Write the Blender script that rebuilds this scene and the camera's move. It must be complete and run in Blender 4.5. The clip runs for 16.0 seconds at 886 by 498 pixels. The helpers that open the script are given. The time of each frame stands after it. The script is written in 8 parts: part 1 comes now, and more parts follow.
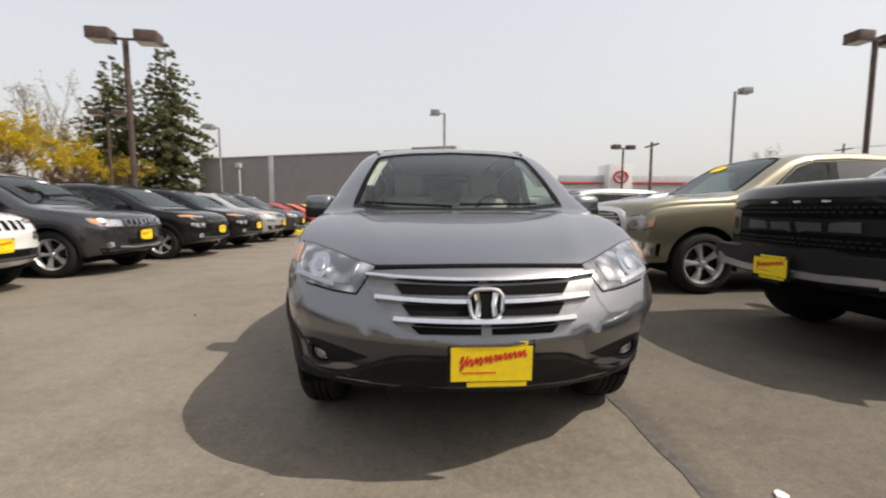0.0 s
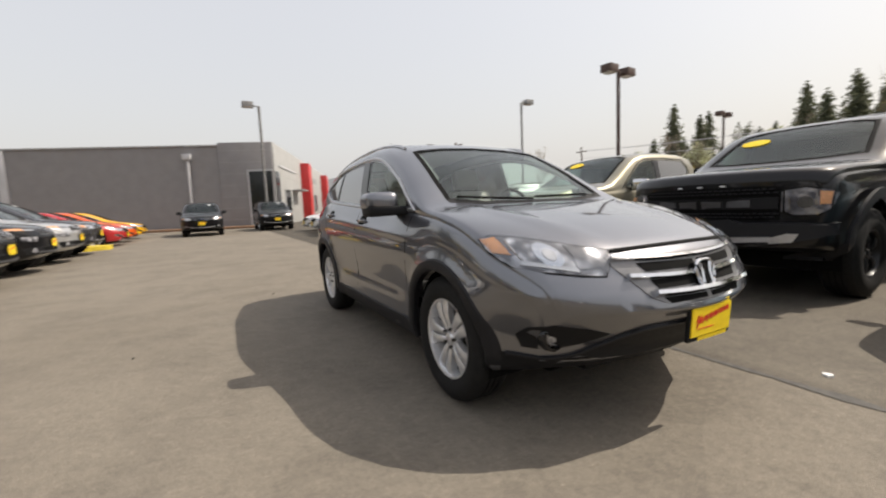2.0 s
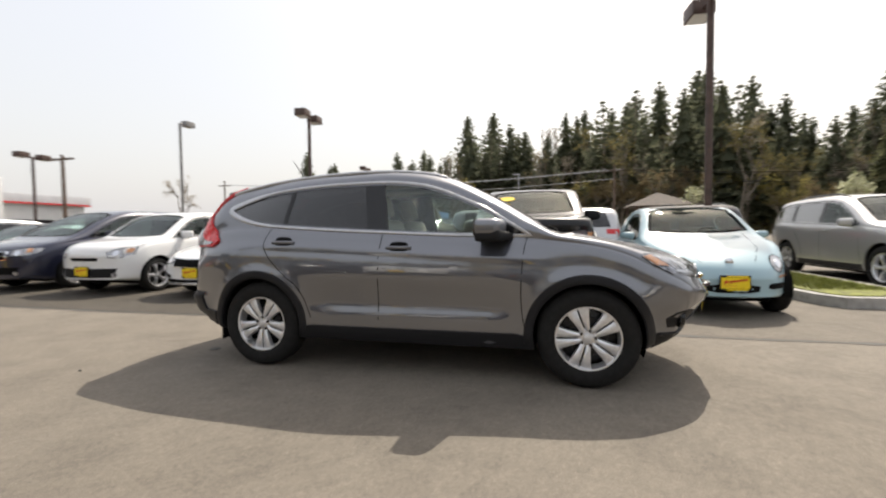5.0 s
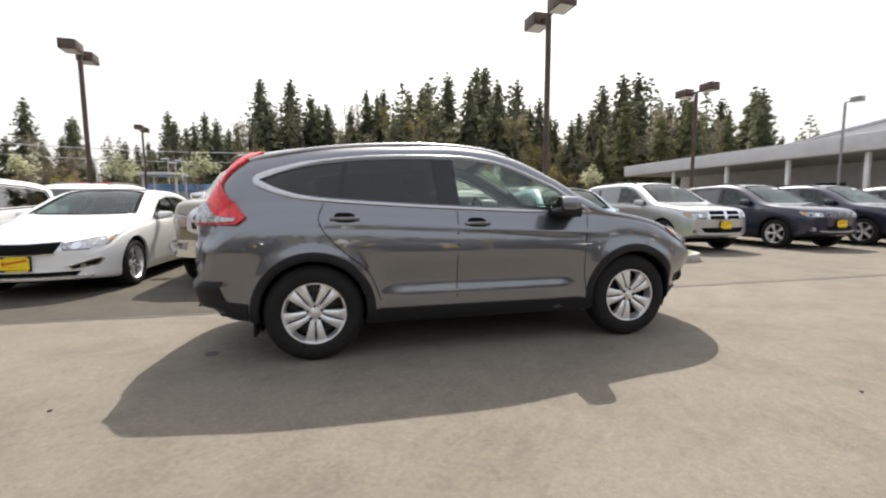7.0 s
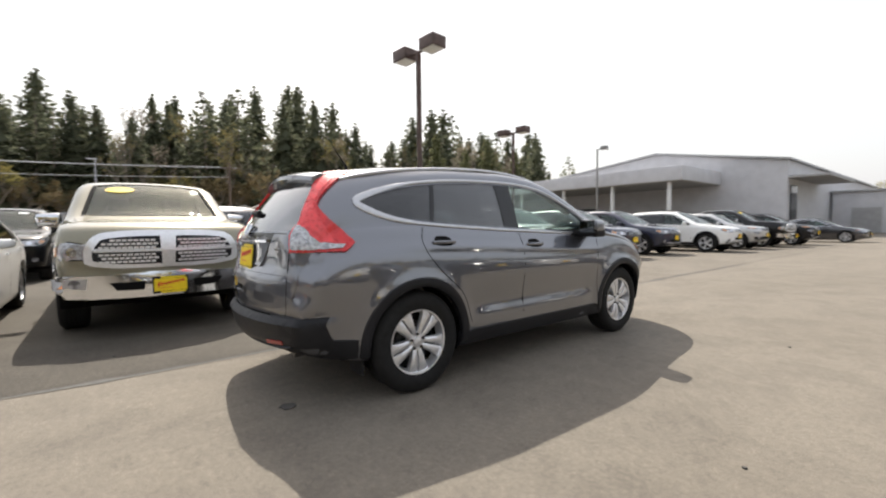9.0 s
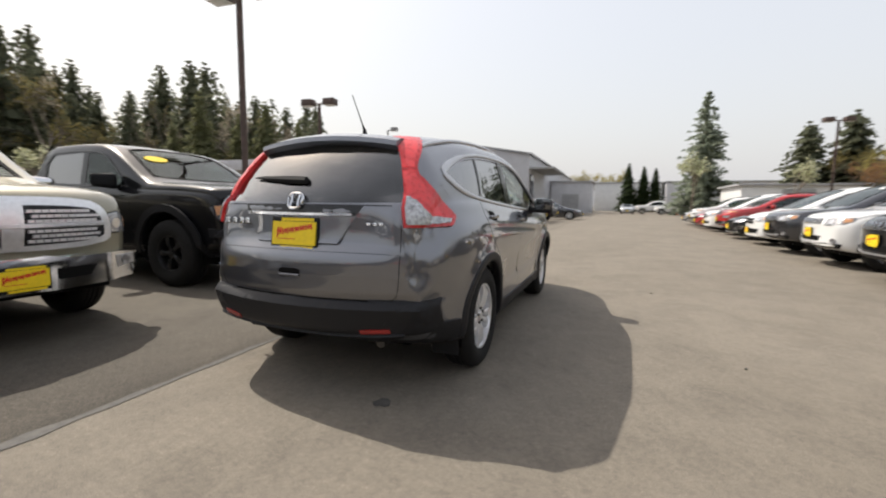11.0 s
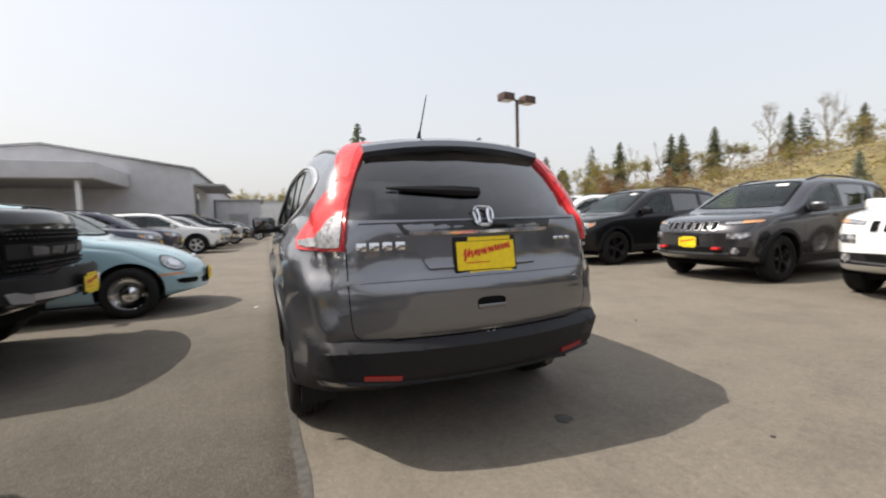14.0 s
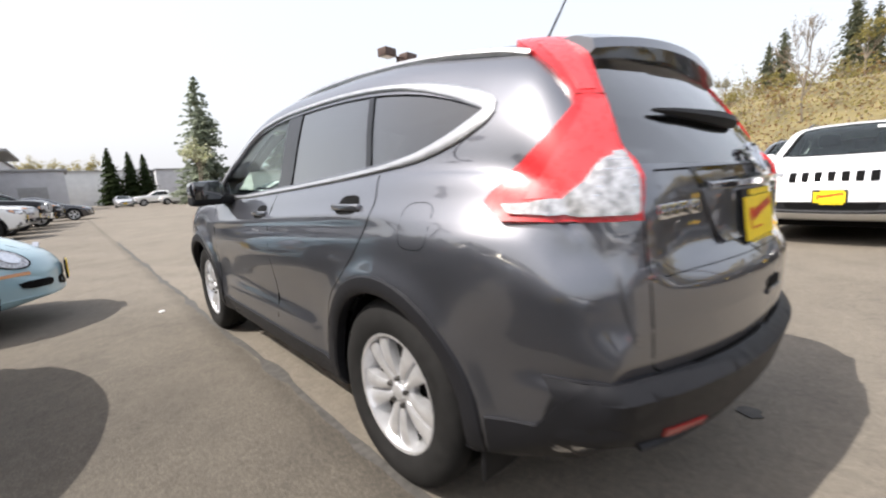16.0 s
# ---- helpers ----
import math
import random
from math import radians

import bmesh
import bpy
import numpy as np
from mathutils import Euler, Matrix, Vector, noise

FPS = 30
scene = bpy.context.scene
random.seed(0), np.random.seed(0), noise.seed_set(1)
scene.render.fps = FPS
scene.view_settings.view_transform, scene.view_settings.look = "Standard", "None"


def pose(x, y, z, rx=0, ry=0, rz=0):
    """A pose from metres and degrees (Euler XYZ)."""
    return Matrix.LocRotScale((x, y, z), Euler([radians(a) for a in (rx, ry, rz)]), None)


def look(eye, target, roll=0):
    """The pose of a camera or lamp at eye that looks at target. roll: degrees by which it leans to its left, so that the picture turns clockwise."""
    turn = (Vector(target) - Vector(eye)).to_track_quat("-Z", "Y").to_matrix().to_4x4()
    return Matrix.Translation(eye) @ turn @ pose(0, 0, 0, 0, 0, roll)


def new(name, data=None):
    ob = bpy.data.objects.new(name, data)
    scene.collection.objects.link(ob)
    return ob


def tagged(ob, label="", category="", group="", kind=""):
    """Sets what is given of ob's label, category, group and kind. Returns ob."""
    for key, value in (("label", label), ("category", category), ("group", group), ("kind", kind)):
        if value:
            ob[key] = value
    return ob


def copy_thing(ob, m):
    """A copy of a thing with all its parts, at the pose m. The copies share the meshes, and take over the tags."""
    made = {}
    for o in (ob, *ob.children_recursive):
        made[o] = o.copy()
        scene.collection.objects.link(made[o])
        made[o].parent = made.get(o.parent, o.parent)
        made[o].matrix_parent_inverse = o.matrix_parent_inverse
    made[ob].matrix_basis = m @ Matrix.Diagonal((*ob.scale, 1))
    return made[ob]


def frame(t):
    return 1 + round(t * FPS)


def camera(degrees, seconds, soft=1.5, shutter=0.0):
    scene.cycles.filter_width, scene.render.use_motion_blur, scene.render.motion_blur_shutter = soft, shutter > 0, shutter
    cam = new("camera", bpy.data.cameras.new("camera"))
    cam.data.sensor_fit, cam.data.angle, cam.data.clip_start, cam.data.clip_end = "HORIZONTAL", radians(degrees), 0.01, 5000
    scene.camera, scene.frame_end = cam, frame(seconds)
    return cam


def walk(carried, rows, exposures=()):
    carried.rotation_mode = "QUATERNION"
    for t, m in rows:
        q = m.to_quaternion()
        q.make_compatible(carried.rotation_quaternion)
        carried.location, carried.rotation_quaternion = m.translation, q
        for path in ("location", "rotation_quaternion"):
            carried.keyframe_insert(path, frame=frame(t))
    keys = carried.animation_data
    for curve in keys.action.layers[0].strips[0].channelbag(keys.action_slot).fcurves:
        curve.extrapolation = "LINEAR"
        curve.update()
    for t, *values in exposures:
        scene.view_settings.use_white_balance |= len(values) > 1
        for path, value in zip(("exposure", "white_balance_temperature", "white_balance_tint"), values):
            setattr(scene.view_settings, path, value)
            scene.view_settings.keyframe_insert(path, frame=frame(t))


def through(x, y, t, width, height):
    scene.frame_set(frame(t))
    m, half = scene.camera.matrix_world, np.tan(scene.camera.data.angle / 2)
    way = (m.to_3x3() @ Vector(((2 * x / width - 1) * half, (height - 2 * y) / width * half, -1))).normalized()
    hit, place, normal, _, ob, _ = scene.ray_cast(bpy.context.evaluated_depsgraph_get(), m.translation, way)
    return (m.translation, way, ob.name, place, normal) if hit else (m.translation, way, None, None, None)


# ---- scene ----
from mathutils.bvhtree import BVHTree

cam = camera(92.7, 16.0, 2.1, 0.5)
PATH = [
    (0, (-0.238, -1.541, 1.098), (-0.138, 0.448, 0.913), -0.0),
    (0.5, (-0.594, -1.524, 1.077), (-0.309, 0.446, 0.885), -0.9),
    (1, (-1.047, -1.424, 1.097), (-0.584, 0.515, 0.927), -0.8),
    (1.5, (-1.527, -1.341, 1.099), (-0.803, 0.515, 0.919), -1.4),
    (2, (-1.971, -1.111, 1.107), (-1.02, 0.636, 0.895), -2.5),
    (2.5, (-2.436, -0.859, 1.108), (-1.222, 0.721, 0.932), -3.1),
    (3, (-2.802, -0.517, 1.111), (-1.354, 0.848, 0.919), -2.2),
    (3.5, (-3.187, -0.143, 1.107), (-1.559, 1.008, 0.941), -3.1),
    (4, (-3.465, 0.27, 1.112), (-1.721, 1.232, 0.925), -2.0),
    (4.5, (-3.724, 0.73, 1.117), (-1.862, 1.454, 1.017), -1.1),
    (5, (-3.931, 1.196, 1.116), (-1.991, 1.675, 1.032), -0.7),
    (5.2, (-3.98, 1.415, 1.129), (-2.014, 1.767, 1.022), 0.6),
    (7.3, (-4.004, 3.63, 1.13), (-2.085, 3.097, 0.949), 0.6),
    (7.5, (-3.929, 3.834, 1.14), (-2.019, 3.261, 0.99), 1.7),
    (8, (-3.777, 4.351, 1.15), (-1.933, 3.593, 0.992), 0.9),
    (8.5, (-3.513, 4.774, 1.145), (-1.777, 3.796, 0.966), 0.7),
    (9, (-3.24, 5.196, 1.148), (-1.673, 3.957, 1.044), -0.6),
    (9.2, (-3.128, 5.338, 1.148), (-1.604, 4.046, 1.057), -0.5),
    (11.3, (-1.419, 6.437, 1.12), (-0.82, 4.537, 0.942), 0.8),
    (11.5, (-1.25, 6.484, 1.105), (-0.726, 4.559, 0.967), 1.0),
    (12, (-0.8, 6.551, 1.116), (-0.471, 4.584, 0.965), 3.6),
    (12.5, (-0.33, 6.588, 1.122), (-0.288, 4.596, 0.941), 2.5),
    (13, (0.132, 6.496, 1.124), (-0.121, 4.52, 0.947), 1.5),
    (13.5, (0.598, 6.414, 1.126), (0.076, 4.49, 0.964), 0.3),
    (14, (0.955, 6.191, 1.127), (0.188, 4.349, 0.988), -1.7),
    (14.5, (1.25, 5.91, 1.118), (0.242, 4.193, 0.926), -2.1),
    (15, (1.478, 5.597, 1.111), (0.29, 4.012, 0.832), -4.8),
    (15.5, (1.569, 5.193, 1.116), (0.343, 3.651, 0.77), -3.3),
    (16, (1.666, 4.779, 1.121), (0.371, 3.289, 0.801), -3.2),
]
EXPOSURE = [(0, 0.33, 6700, 11.5), (2.5, 0.31, 6700, 11.5), (4, 0.35, 6680, 11.5), (5.2, 0.57, 6600, 11), (7.3, 0.74, 6420, 10.5), (9.2, 0.68, 6420, 10.5), (11.3, 0.42, 6500, 11), (14, 0.45, 6450, 11), (15, 0.57, 6350, 11.5), (16, 0.79, 6250, 12.5)]
walk(cam, [(t, look(e, g, r)) for t, e, g, r in PATH], EXPOSURE)

# ---- world, sun ----
SUN_TO = Vector((0.955, -0.30, 1.25)).normalized()
world = bpy.data.worlds.new("sky")
scene.world = world
world.use_nodes = True
_wn, _wl = world.node_tree.nodes, world.node_tree.links
_sky = _wn.new("ShaderNodeTexSky")
_sky.sky_type, _sky.sun_disc = "NISHITA", False
_sky.sun_elevation = math.asin(SUN_TO.z)
_sky.sun_rotation = math.atan2(SUN_TO.x, SUN_TO.y)
_sky.air_density, _sky.dust_density, _sky.ozone_density = 1.6, 6.0, 1.0
_haze = _wn.new("ShaderNodeMix")
_haze.data_type = "RGBA"
_haze.inputs[0].default_value = 0.55
_haze.inputs[7].default_value = (8.6, 8.65, 8.9, 1)
_bg = _wn["Background"]
_bg.inputs["Strength"].default_value = 0.10
_wl.new(_sky.outputs[0], _haze.inputs[6])
_wl.new(_haze.outputs[2], _bg.inputs["Color"])
_sd = bpy.data.lights.new("sun", "SUN")
_sd.energy, _sd.angle, _sd.color = 3.6, radians(0.55), (1.0, 0.94, 0.84)
_so = new("sun", _sd)
_so.matrix_world = look(SUN_TO * 50, (0, 0, 0))

# ---- materials ----
def mat(name):
    m = bpy.data.materials.new(name)
    m.use_nodes = True
    return m, m.node_tree.nodes, m.node_tree.links, m.node_tree.nodes["Principled BSDF"]


def noise_mix(m, a, b, scale, low=0.35, high=0.65, detail=6, coords="Object"):
    """A colour that wanders between a and b."""
    n, l = m.node_tree.nodes, m.node_tree.links
    tc, nz, rp = n.new("ShaderNodeTexCoord"), n.new("ShaderNodeTexNoise"), n.new("ShaderNodeValToRGB")
    nz.inputs["Scale"].default_value, nz.inputs["Detail"].default_value = scale, detail
    rp.color_ramp.elements[0].position, rp.color_ramp.elements[1].position = low, high
    rp.color_ramp.elements[0].color, rp.color_ramp.elements[1].color = (*a, 1), (*b, 1)
    l.new(tc.outputs[coords], nz.inputs["Vector"])
    l.new(nz.outputs[0], rp.inputs[0])
    return rp.outputs[0], nz.outputs[0]


def bump(m, height, strength, distance=0.01):
    n, l = m.node_tree.nodes, m.node_tree.links
    b = n.new("ShaderNodeBump")
    b.inputs["Strength"].default_value, b.inputs["Distance"].default_value = strength, distance
    l.new(height, b.inputs["Height"])
    l.new(b.outputs[0], n["Principled BSDF"].inputs["Normal"])


def plain(name, col, rough=0.5, metal=0.0, vary=0.18, scale=30, coat=0.0, rel=0.0, spec=0.5):
    """A surface with slight mottling in colour and gloss."""
    m, n, l, p = mat(name)
    lo, hi = [c * (1 - vary) for c in col], [min(1, c * (1 + vary)) for c in col]
    c, h = noise_mix(m, lo, hi, scale)
    l.new(c, p.inputs["Base Color"])
    r = n.new("ShaderNodeMapRange")
    r.inputs[3].default_value, r.inputs[4].default_value = max(0.02, rough * 0.8), min(1, rough * 1.2)
    l.new(h, r.inputs[0])
    l.new(r.outputs[0], p.inputs["Roughness"])
    p.inputs["Metallic"].default_value, p.inputs["Coat Weight"].default_value = metal, coat
    p.inputs["Coat Roughness"].default_value = 0.04
    p.inputs["Specular IOR Level"].default_value = spec
    if rel:
        bump(m, h, rel)
    return m


def paint(name, col, metal=0.5, rough=0.32, flake=0.25, coat_ior=1.5, spec=0.5):
    """Car paint: flakes under a clear coat with a film of dust."""
    m, n, l, p = mat(name)
    c, h = noise_mix(m, [v * (1 - flake) for v in col], [min(1, v * (1 + flake)) for v in col], 900, 0.3, 0.7, 2)
    l.new(c, p.inputs["Base Color"])
    d, hd = noise_mix(m, (0.02,) * 3, (0.07,) * 3, 5, 0.4, 0.75, 8)
    l.new(d, p.inputs["Coat Roughness"])
    p.inputs["Metallic"].default_value, p.inputs["Roughness"].default_value = metal, rough
    p.inputs["Coat Weight"].default_value, p.inputs["Coat IOR"].default_value = 1.0, coat_ior
    p.inputs["Specular IOR Level"].default_value = spec
    return m


def pane(name, tint, gloss=1.5, top=0.55, power=5.0):
    """Thin car glass: tinted see-through with a mirror sheen by angle."""
    m, n, l, p = mat(name)
    n.remove(p)
    t, g, f, x = n.new("ShaderNodeBsdfTransparent"), n.new("ShaderNodeBsdfGlossy"), n.new("ShaderNodeLayerWeight"), n.new("ShaderNodeMixShader")
    pw, sc = n.new("ShaderNodeMath"), n.new("ShaderNodeMapRange")
    t.inputs[0].default_value = (*tint, 1)
    g.inputs["Roughness"].default_value = 0.015
    f.inputs[0].default_value = 0.5
    pw.operation, pw.inputs[1].default_value = "POWER", power
    sc.inputs[3].default_value, sc.inputs[4].default_value = 0.03 * gloss, top
    l.new(f.outputs["Facing"], pw.inputs[0])
    l.new(pw.outputs[0], sc.inputs[0])
    l.new(sc.outputs[0], x.inputs[0])
    l.new(t.outputs[0], x.inputs[1])
    l.new(g.outputs[0], x.inputs[2])
    l.new(x.outputs[0], n["Material Output"].inputs[0])
    return m


M = {}
M["grey"] = paint("grey_metallic_paint", (0.120, 0.124, 0.143), 0.88, 0.42, 0.15, 2.05)
M["dark"] = paint("charcoal_paint", (0.075, 0.075, 0.082), 0.85, 0.27)
M["black"] = paint("black_paint", (0.007, 0.007, 0.008), 0.0, 0.3, 0.25, 1.36, 0.1)
M["white"] = paint("white_paint", (0.78, 0.78, 0.77), 0.0, 0.4, 0.02)
M["silver"] = paint("silver_paint", (0.50, 0.50, 0.50), 0.6, 0.3, 0.15)
M["navy"] = paint("navy_paint", (0.014, 0.017, 0.040), 0.3)
M["red"] = paint("red_paint", (0.42, 0.012, 0.014), 0.1)
M["orange"] = paint("orange_paint", (0.75, 0.11, 0.012), 0.05)
M["yellow"] = paint("yellow_paint", (0.80, 0.42, 0.01), 0.0)
M["beige"] = paint("olive_beige_paint", (0.225, 0.205, 0.140), 0.6, 0.38, 0.15)
M["baby"] = paint("pale_blue_paint", (0.30, 0.445, 0.495), 0.0, 0.35, 0.03)
M["clear"] = pane("clear_glass", (0.90, 0.96, 0.93), 1.7, 0.75)
M["tint"] = pane("privacy_glass", (0.24, 0.24, 0.25), 1.8, 0.95, 1.8)
M["mid"] = pane("green_glass", (0.62, 0.70, 0.67), 1.7, 0.75)
M["lens"] = pane("lamp_cover", (0.94, 0.95, 0.96), 1.45)
M["chrome"] = plain("chrome", (0.72, 0.73, 0.75), 0.10, 1.0, 0.05)
M["mirrorglass"] = plain("mirror_glass", (0.16, 0.165, 0.17), 0.05, 1.0, 0.02)
M["satin"] = plain("satin_silver", (0.52, 0.52, 0.53), 0.36, 0.9, 0.06)
M["alloy"] = plain("alloy_rim", (0.78, 0.78, 0.79), 0.34, 0.75, 0.06)
M["blackrim"] = plain("black_rim", (0.012, 0.012, 0.013), 0.35, 0.2)
M["plastic"] = plain("black_plastic", (0.010, 0.010, 0.011), 0.6, 0, 0.08, 60, spec=0.22)
M["clad"] = plain("grey_cladding", (0.013, 0.013, 0.015), 0.48, 0.0, 0.05, 50, spec=0.25)
M["gloss"] = plain("gloss_black", (0.008, 0.008, 0.009), 0.08, 0, 0.2)
# black trim; also puts the shade of gaps, slots and recesses into colour
M["gap"] = plain("black_rubber_and_gap_shade", (0.005, 0.005, 0.005), 0.8, spec=0.1)
M["tyre"] = plain("tyre_rubber", (0.013, 0.0125, 0.012), 0.8, 0, 0.3, 25, spec=0.25, rel=0.1)
M["well"] = plain("wheel_liner", (0.004, 0.004, 0.004), 0.9, spec=0.1)
M["disc"] = plain("brake_iron", (0.08, 0.075, 0.07), 0.45, 0.8)
M["taillamp"] = plain("red_lamp_plastic", (0.62, 0.020, 0.024), 0.28, 0, 0.12, 20, 0.3)
# paler red: the washed-out glare on the lamp put into colour
M["taillight2"] = plain("glare_red_lamp", (0.76, 0.055, 0.060), 0.28, 0, 0.15, 30, 0.3)
M["reflex"] = plain("dark_red_reflex", (0.30, 0.012, 0.010), 0.3, 0, 0.1, 60, 0.4)
M["amber"] = plain("amber_lamp", (0.62, 0.30, 0.14), 0.2, 0, 0.1, 60, 0.6)
M["white_lamp"] = plain("clear_ribbed_lamp", (0.40, 0.40, 0.41), 0.2, 0.5, 0.40, 45, 0.6)


def lamp_guts():
    """Faceted bowls and dark housings seen through a clear lamp cover."""
    m, n, l, p = mat("lamp_inside")
    tc, vo, rp = n.new("ShaderNodeTexCoord"), n.new("ShaderNodeTexVoronoi"), n.new("ShaderNodeValToRGB")
    vo.feature, vo.inputs["Scale"].default_value = "SMOOTH_F1", 16
    l.new(tc.outputs["Object"], vo.inputs["Vector"])
    l.new(vo.outputs["Distance"], rp.inputs[0])
    rp.color_ramp.elements[0].position, rp.color_ramp.elements[1].position = 0.10, 0.50
    rp.color_ramp.elements[0].color, rp.color_ramp.elements[1].color = (0.66, 0.66, 0.69, 1), (0.11, 0.11, 0.12, 1)
    l.new(rp.outputs[0], p.inputs["Base Color"])
    p.inputs["Metallic"].default_value, p.inputs["Roughness"].default_value, p.inputs["Coat Weight"].default_value = 0.55, 0.28, 1.0
    bump(m, vo.outputs["Distance"], 0.6, 0.02)
    return m


M["reflector"] = lamp_guts()
M["smoked"] = plain("smoked_lamp", (0.11, 0.11, 0.125), 0.12, 0.4, 0.35, 14, 0.8)
M["sticker"] = plain("yellow_card", (0.86, 0.62, 0.01), 0.55, 0, 0.06)
M["redprint"] = plain("red_print", (0.62, 0.02, 0.015), 0.5)
M["seat"] = plain("beige_leather", (0.34, 0.315, 0.28), 0.55, 0, 0.12, 40, rel=0.06)
M["darkseat"] = plain("dark_cloth", (0.03, 0.03, 0.032), 0.8, 0, 0.2, 40)
M["paper"] = plain("white_paper", (0.75, 0.75, 0.74), 0.7, 0, 0.03)
M["badge_red"] = plain("red_enamel", (0.6, 0.03, 0.03), 0.3)


# ---- mesh helpers ----
def done(name, bm, sharp=38, smooth=True):
    me = bpy.data.meshes.new(name)
    bm.normal_update()
    bm.to_mesh(me)
    bm.free()
    if smooth:
        me.polygons.foreach_set("use_smooth", [True] * len(me.polygons))
        me.set_sharp_from_angle(angle=radians(sharp))
    return me


def part(name, geo, material, parent, label="", m=None):
    """One mesh object under a thing or part."""
    me = geo if isinstance(geo, bpy.types.Mesh) else done(name, geo)
    if not me.materials:
        me.materials.append(material)
    ob = new(name, me)
    if m is not None:
        ob.matrix_basis = m
    ob.parent = parent
    if me.materials[0] != material:
        ob.material_slots[0].link = "OBJECT"
        ob.material_slots[0].material = material
    return tagged(ob, label)


def thing(name, label, category, group="", m=None, kind=""):
    ob = new(name)
    if m is not None:
        ob.matrix_basis = m
    return tagged(ob, label, category, group, kind)


def solid(name, geo, material, label, category="", kind="", group=""):
    """A top-level thing or piece of the setting that is one mesh."""
    ob = part(name, geo, material, None)
    return tagged(ob, label, category, group, kind)


def add_box(bm, x0, x1, y0, y1, z0, z1, bev=0.0, m=None, seg=2):
    r = bmesh.ops.create_cube(bm, size=1, matrix=Matrix.Translation(((x0 + x1) / 2, (y0 + y1) / 2, (z0 + z1) / 2)) @ Matrix.Diagonal((abs(x1 - x0), abs(y1 - y0), abs(z1 - z0), 1)))
    vs = r["verts"]
    if bev:
        es = list({e for v in vs for e in v.link_edges})
        b = bmesh.ops.bevel(bm, geom=es, offset=bev, segments=seg, affect="EDGES", profile=0.6)
        vs = list({v for f in b["faces"] for v in f.verts} | {v for v in vs if v.is_valid})
        seen, stack = set(vs), list(vs)
        while stack:
            for e in stack.pop().link_edges:
                for w in e.verts:
                    if w not in seen:
                        seen.add(w)
                        stack.append(w)
        vs = list(seen)
    if m is not None:
        bmesh.ops.transform(bm, matrix=m, verts=vs)
    return vs


def box(*a, **k):
    bm = bmesh.new()
    add_box(bm, *a, **k)
    return bm


def add_tube(bm, pts, rad, seg=8, caps=True):
    """A round bar along points; rad is one radius or one a point."""
    pts = [Vector(p) for p in pts]
    rs = rad if isinstance(rad, (list, tuple)) else [rad] * len(pts)
    rings = []
    for i, p in enumerate(pts):
        d = (pts[min(i + 1, len(pts) - 1)] - pts[max(i - 1, 0)]).normalized()
        a = d.cross(Vector((0, 0, 1)) if abs(d.z) < 0.9 else Vector((1, 0, 0))).normalized()
        b = d.cross(a)
        rings.append([bm.verts.new(p + rs[i] * (math.cos(2 * math.pi * k / seg) * a + math.sin(2 * math.pi * k / seg) * b)) for k in range(seg)])
    for r, q in zip(rings, rings[1:]):
        for k in range(seg):
            bm.faces.new((r[k], r[(k + 1) % seg], q[(k + 1) % seg], q[k]))
    if caps:
        bm.faces.new(rings[0][::-1])
        bm.faces.new(rings[-1])


def tube(pts, rad, seg=8):
    bm = bmesh.new()
    add_tube(bm, pts, rad, seg)
    bmesh.ops.recalc_face_normals(bm, faces=bm.faces)
    return bm


def lathe(profile, seg=40, bm=None, closed=False):
    """Rounds of (radius, x) about the x axis."""
    bm = bm or bmesh.new()
    rings = []
    for r, x in profile:
        rings.append([bm.verts.new((x, r * math.cos(2 * math.pi * k / seg), r * math.sin(2 * math.pi * k / seg))) for k in range(seg)])
    pairs = list(zip(rings, rings[1:])) + ([(rings[-1], rings[0])] if closed else [])
    for a, b in pairs:
        for k in range(seg):
            bm.faces.new((a[k], a[(k + 1) % seg], b[(k + 1) % seg], b[k]))
    bmesh.ops.recalc_face_normals(bm, faces=bm.faces)
    return bm


def pchip(pts):
    """A smooth curve through points that never overshoots."""
    x, y = np.array([p[0] for p in pts], float), np.array([p[1] for p in pts], float)
    h, d = np.diff(x), np.diff(y) / np.diff(x)
    m = np.zeros(len(x))
    m[0], m[-1] = d[0], d[-1]
    for i in range(1, len(x) - 1):
        if d[i - 1] * d[i] > 0:
            w1, w2 = 2 * h[i] + h[i - 1], h[i] + 2 * h[i - 1]
            m[i] = (w1 + w2) / (w1 / d[i - 1] + w2 / d[i])

    def f(v):
        v = min(max(v, x[0]), x[-1])
        i = min(max(int(np.searchsorted(x, v)) - 1, 0), len(x) - 2)
        t = (v - x[i]) / h[i]
        return float((1 + 2 * t) * (1 - t) ** 2 * y[i] + t * (1 - t) ** 2 * h[i] * m[i] + t * t * (3 - 2 * t) * y[i + 1] + t * t * (t - 1) * h[i] * m[i + 1])
    return f


def chaikin(p, times):
    for _ in range(times):
        q = [p[0]]
        for a, b in zip(p, p[1:]):
            q += [tuple(0.75 * u + 0.25 * v for u, v in zip(a, b)), tuple(0.25 * u + 0.75 * v for u, v in zip(a, b))]
        p = q + [p[-1]]
    return p


def round_poly(p, times=2, cut=0.2):
    """Closed outline with its corners cut round."""
    for _ in range(times):
        q = []
        for a, b in zip(p, p[1:] + p[:1]):
            q += [tuple((1 - cut) * u + cut * v for u, v in zip(a, b)), tuple(cut * u + (1 - cut) * v for u, v in zip(a, b))]
        p = q
    return p


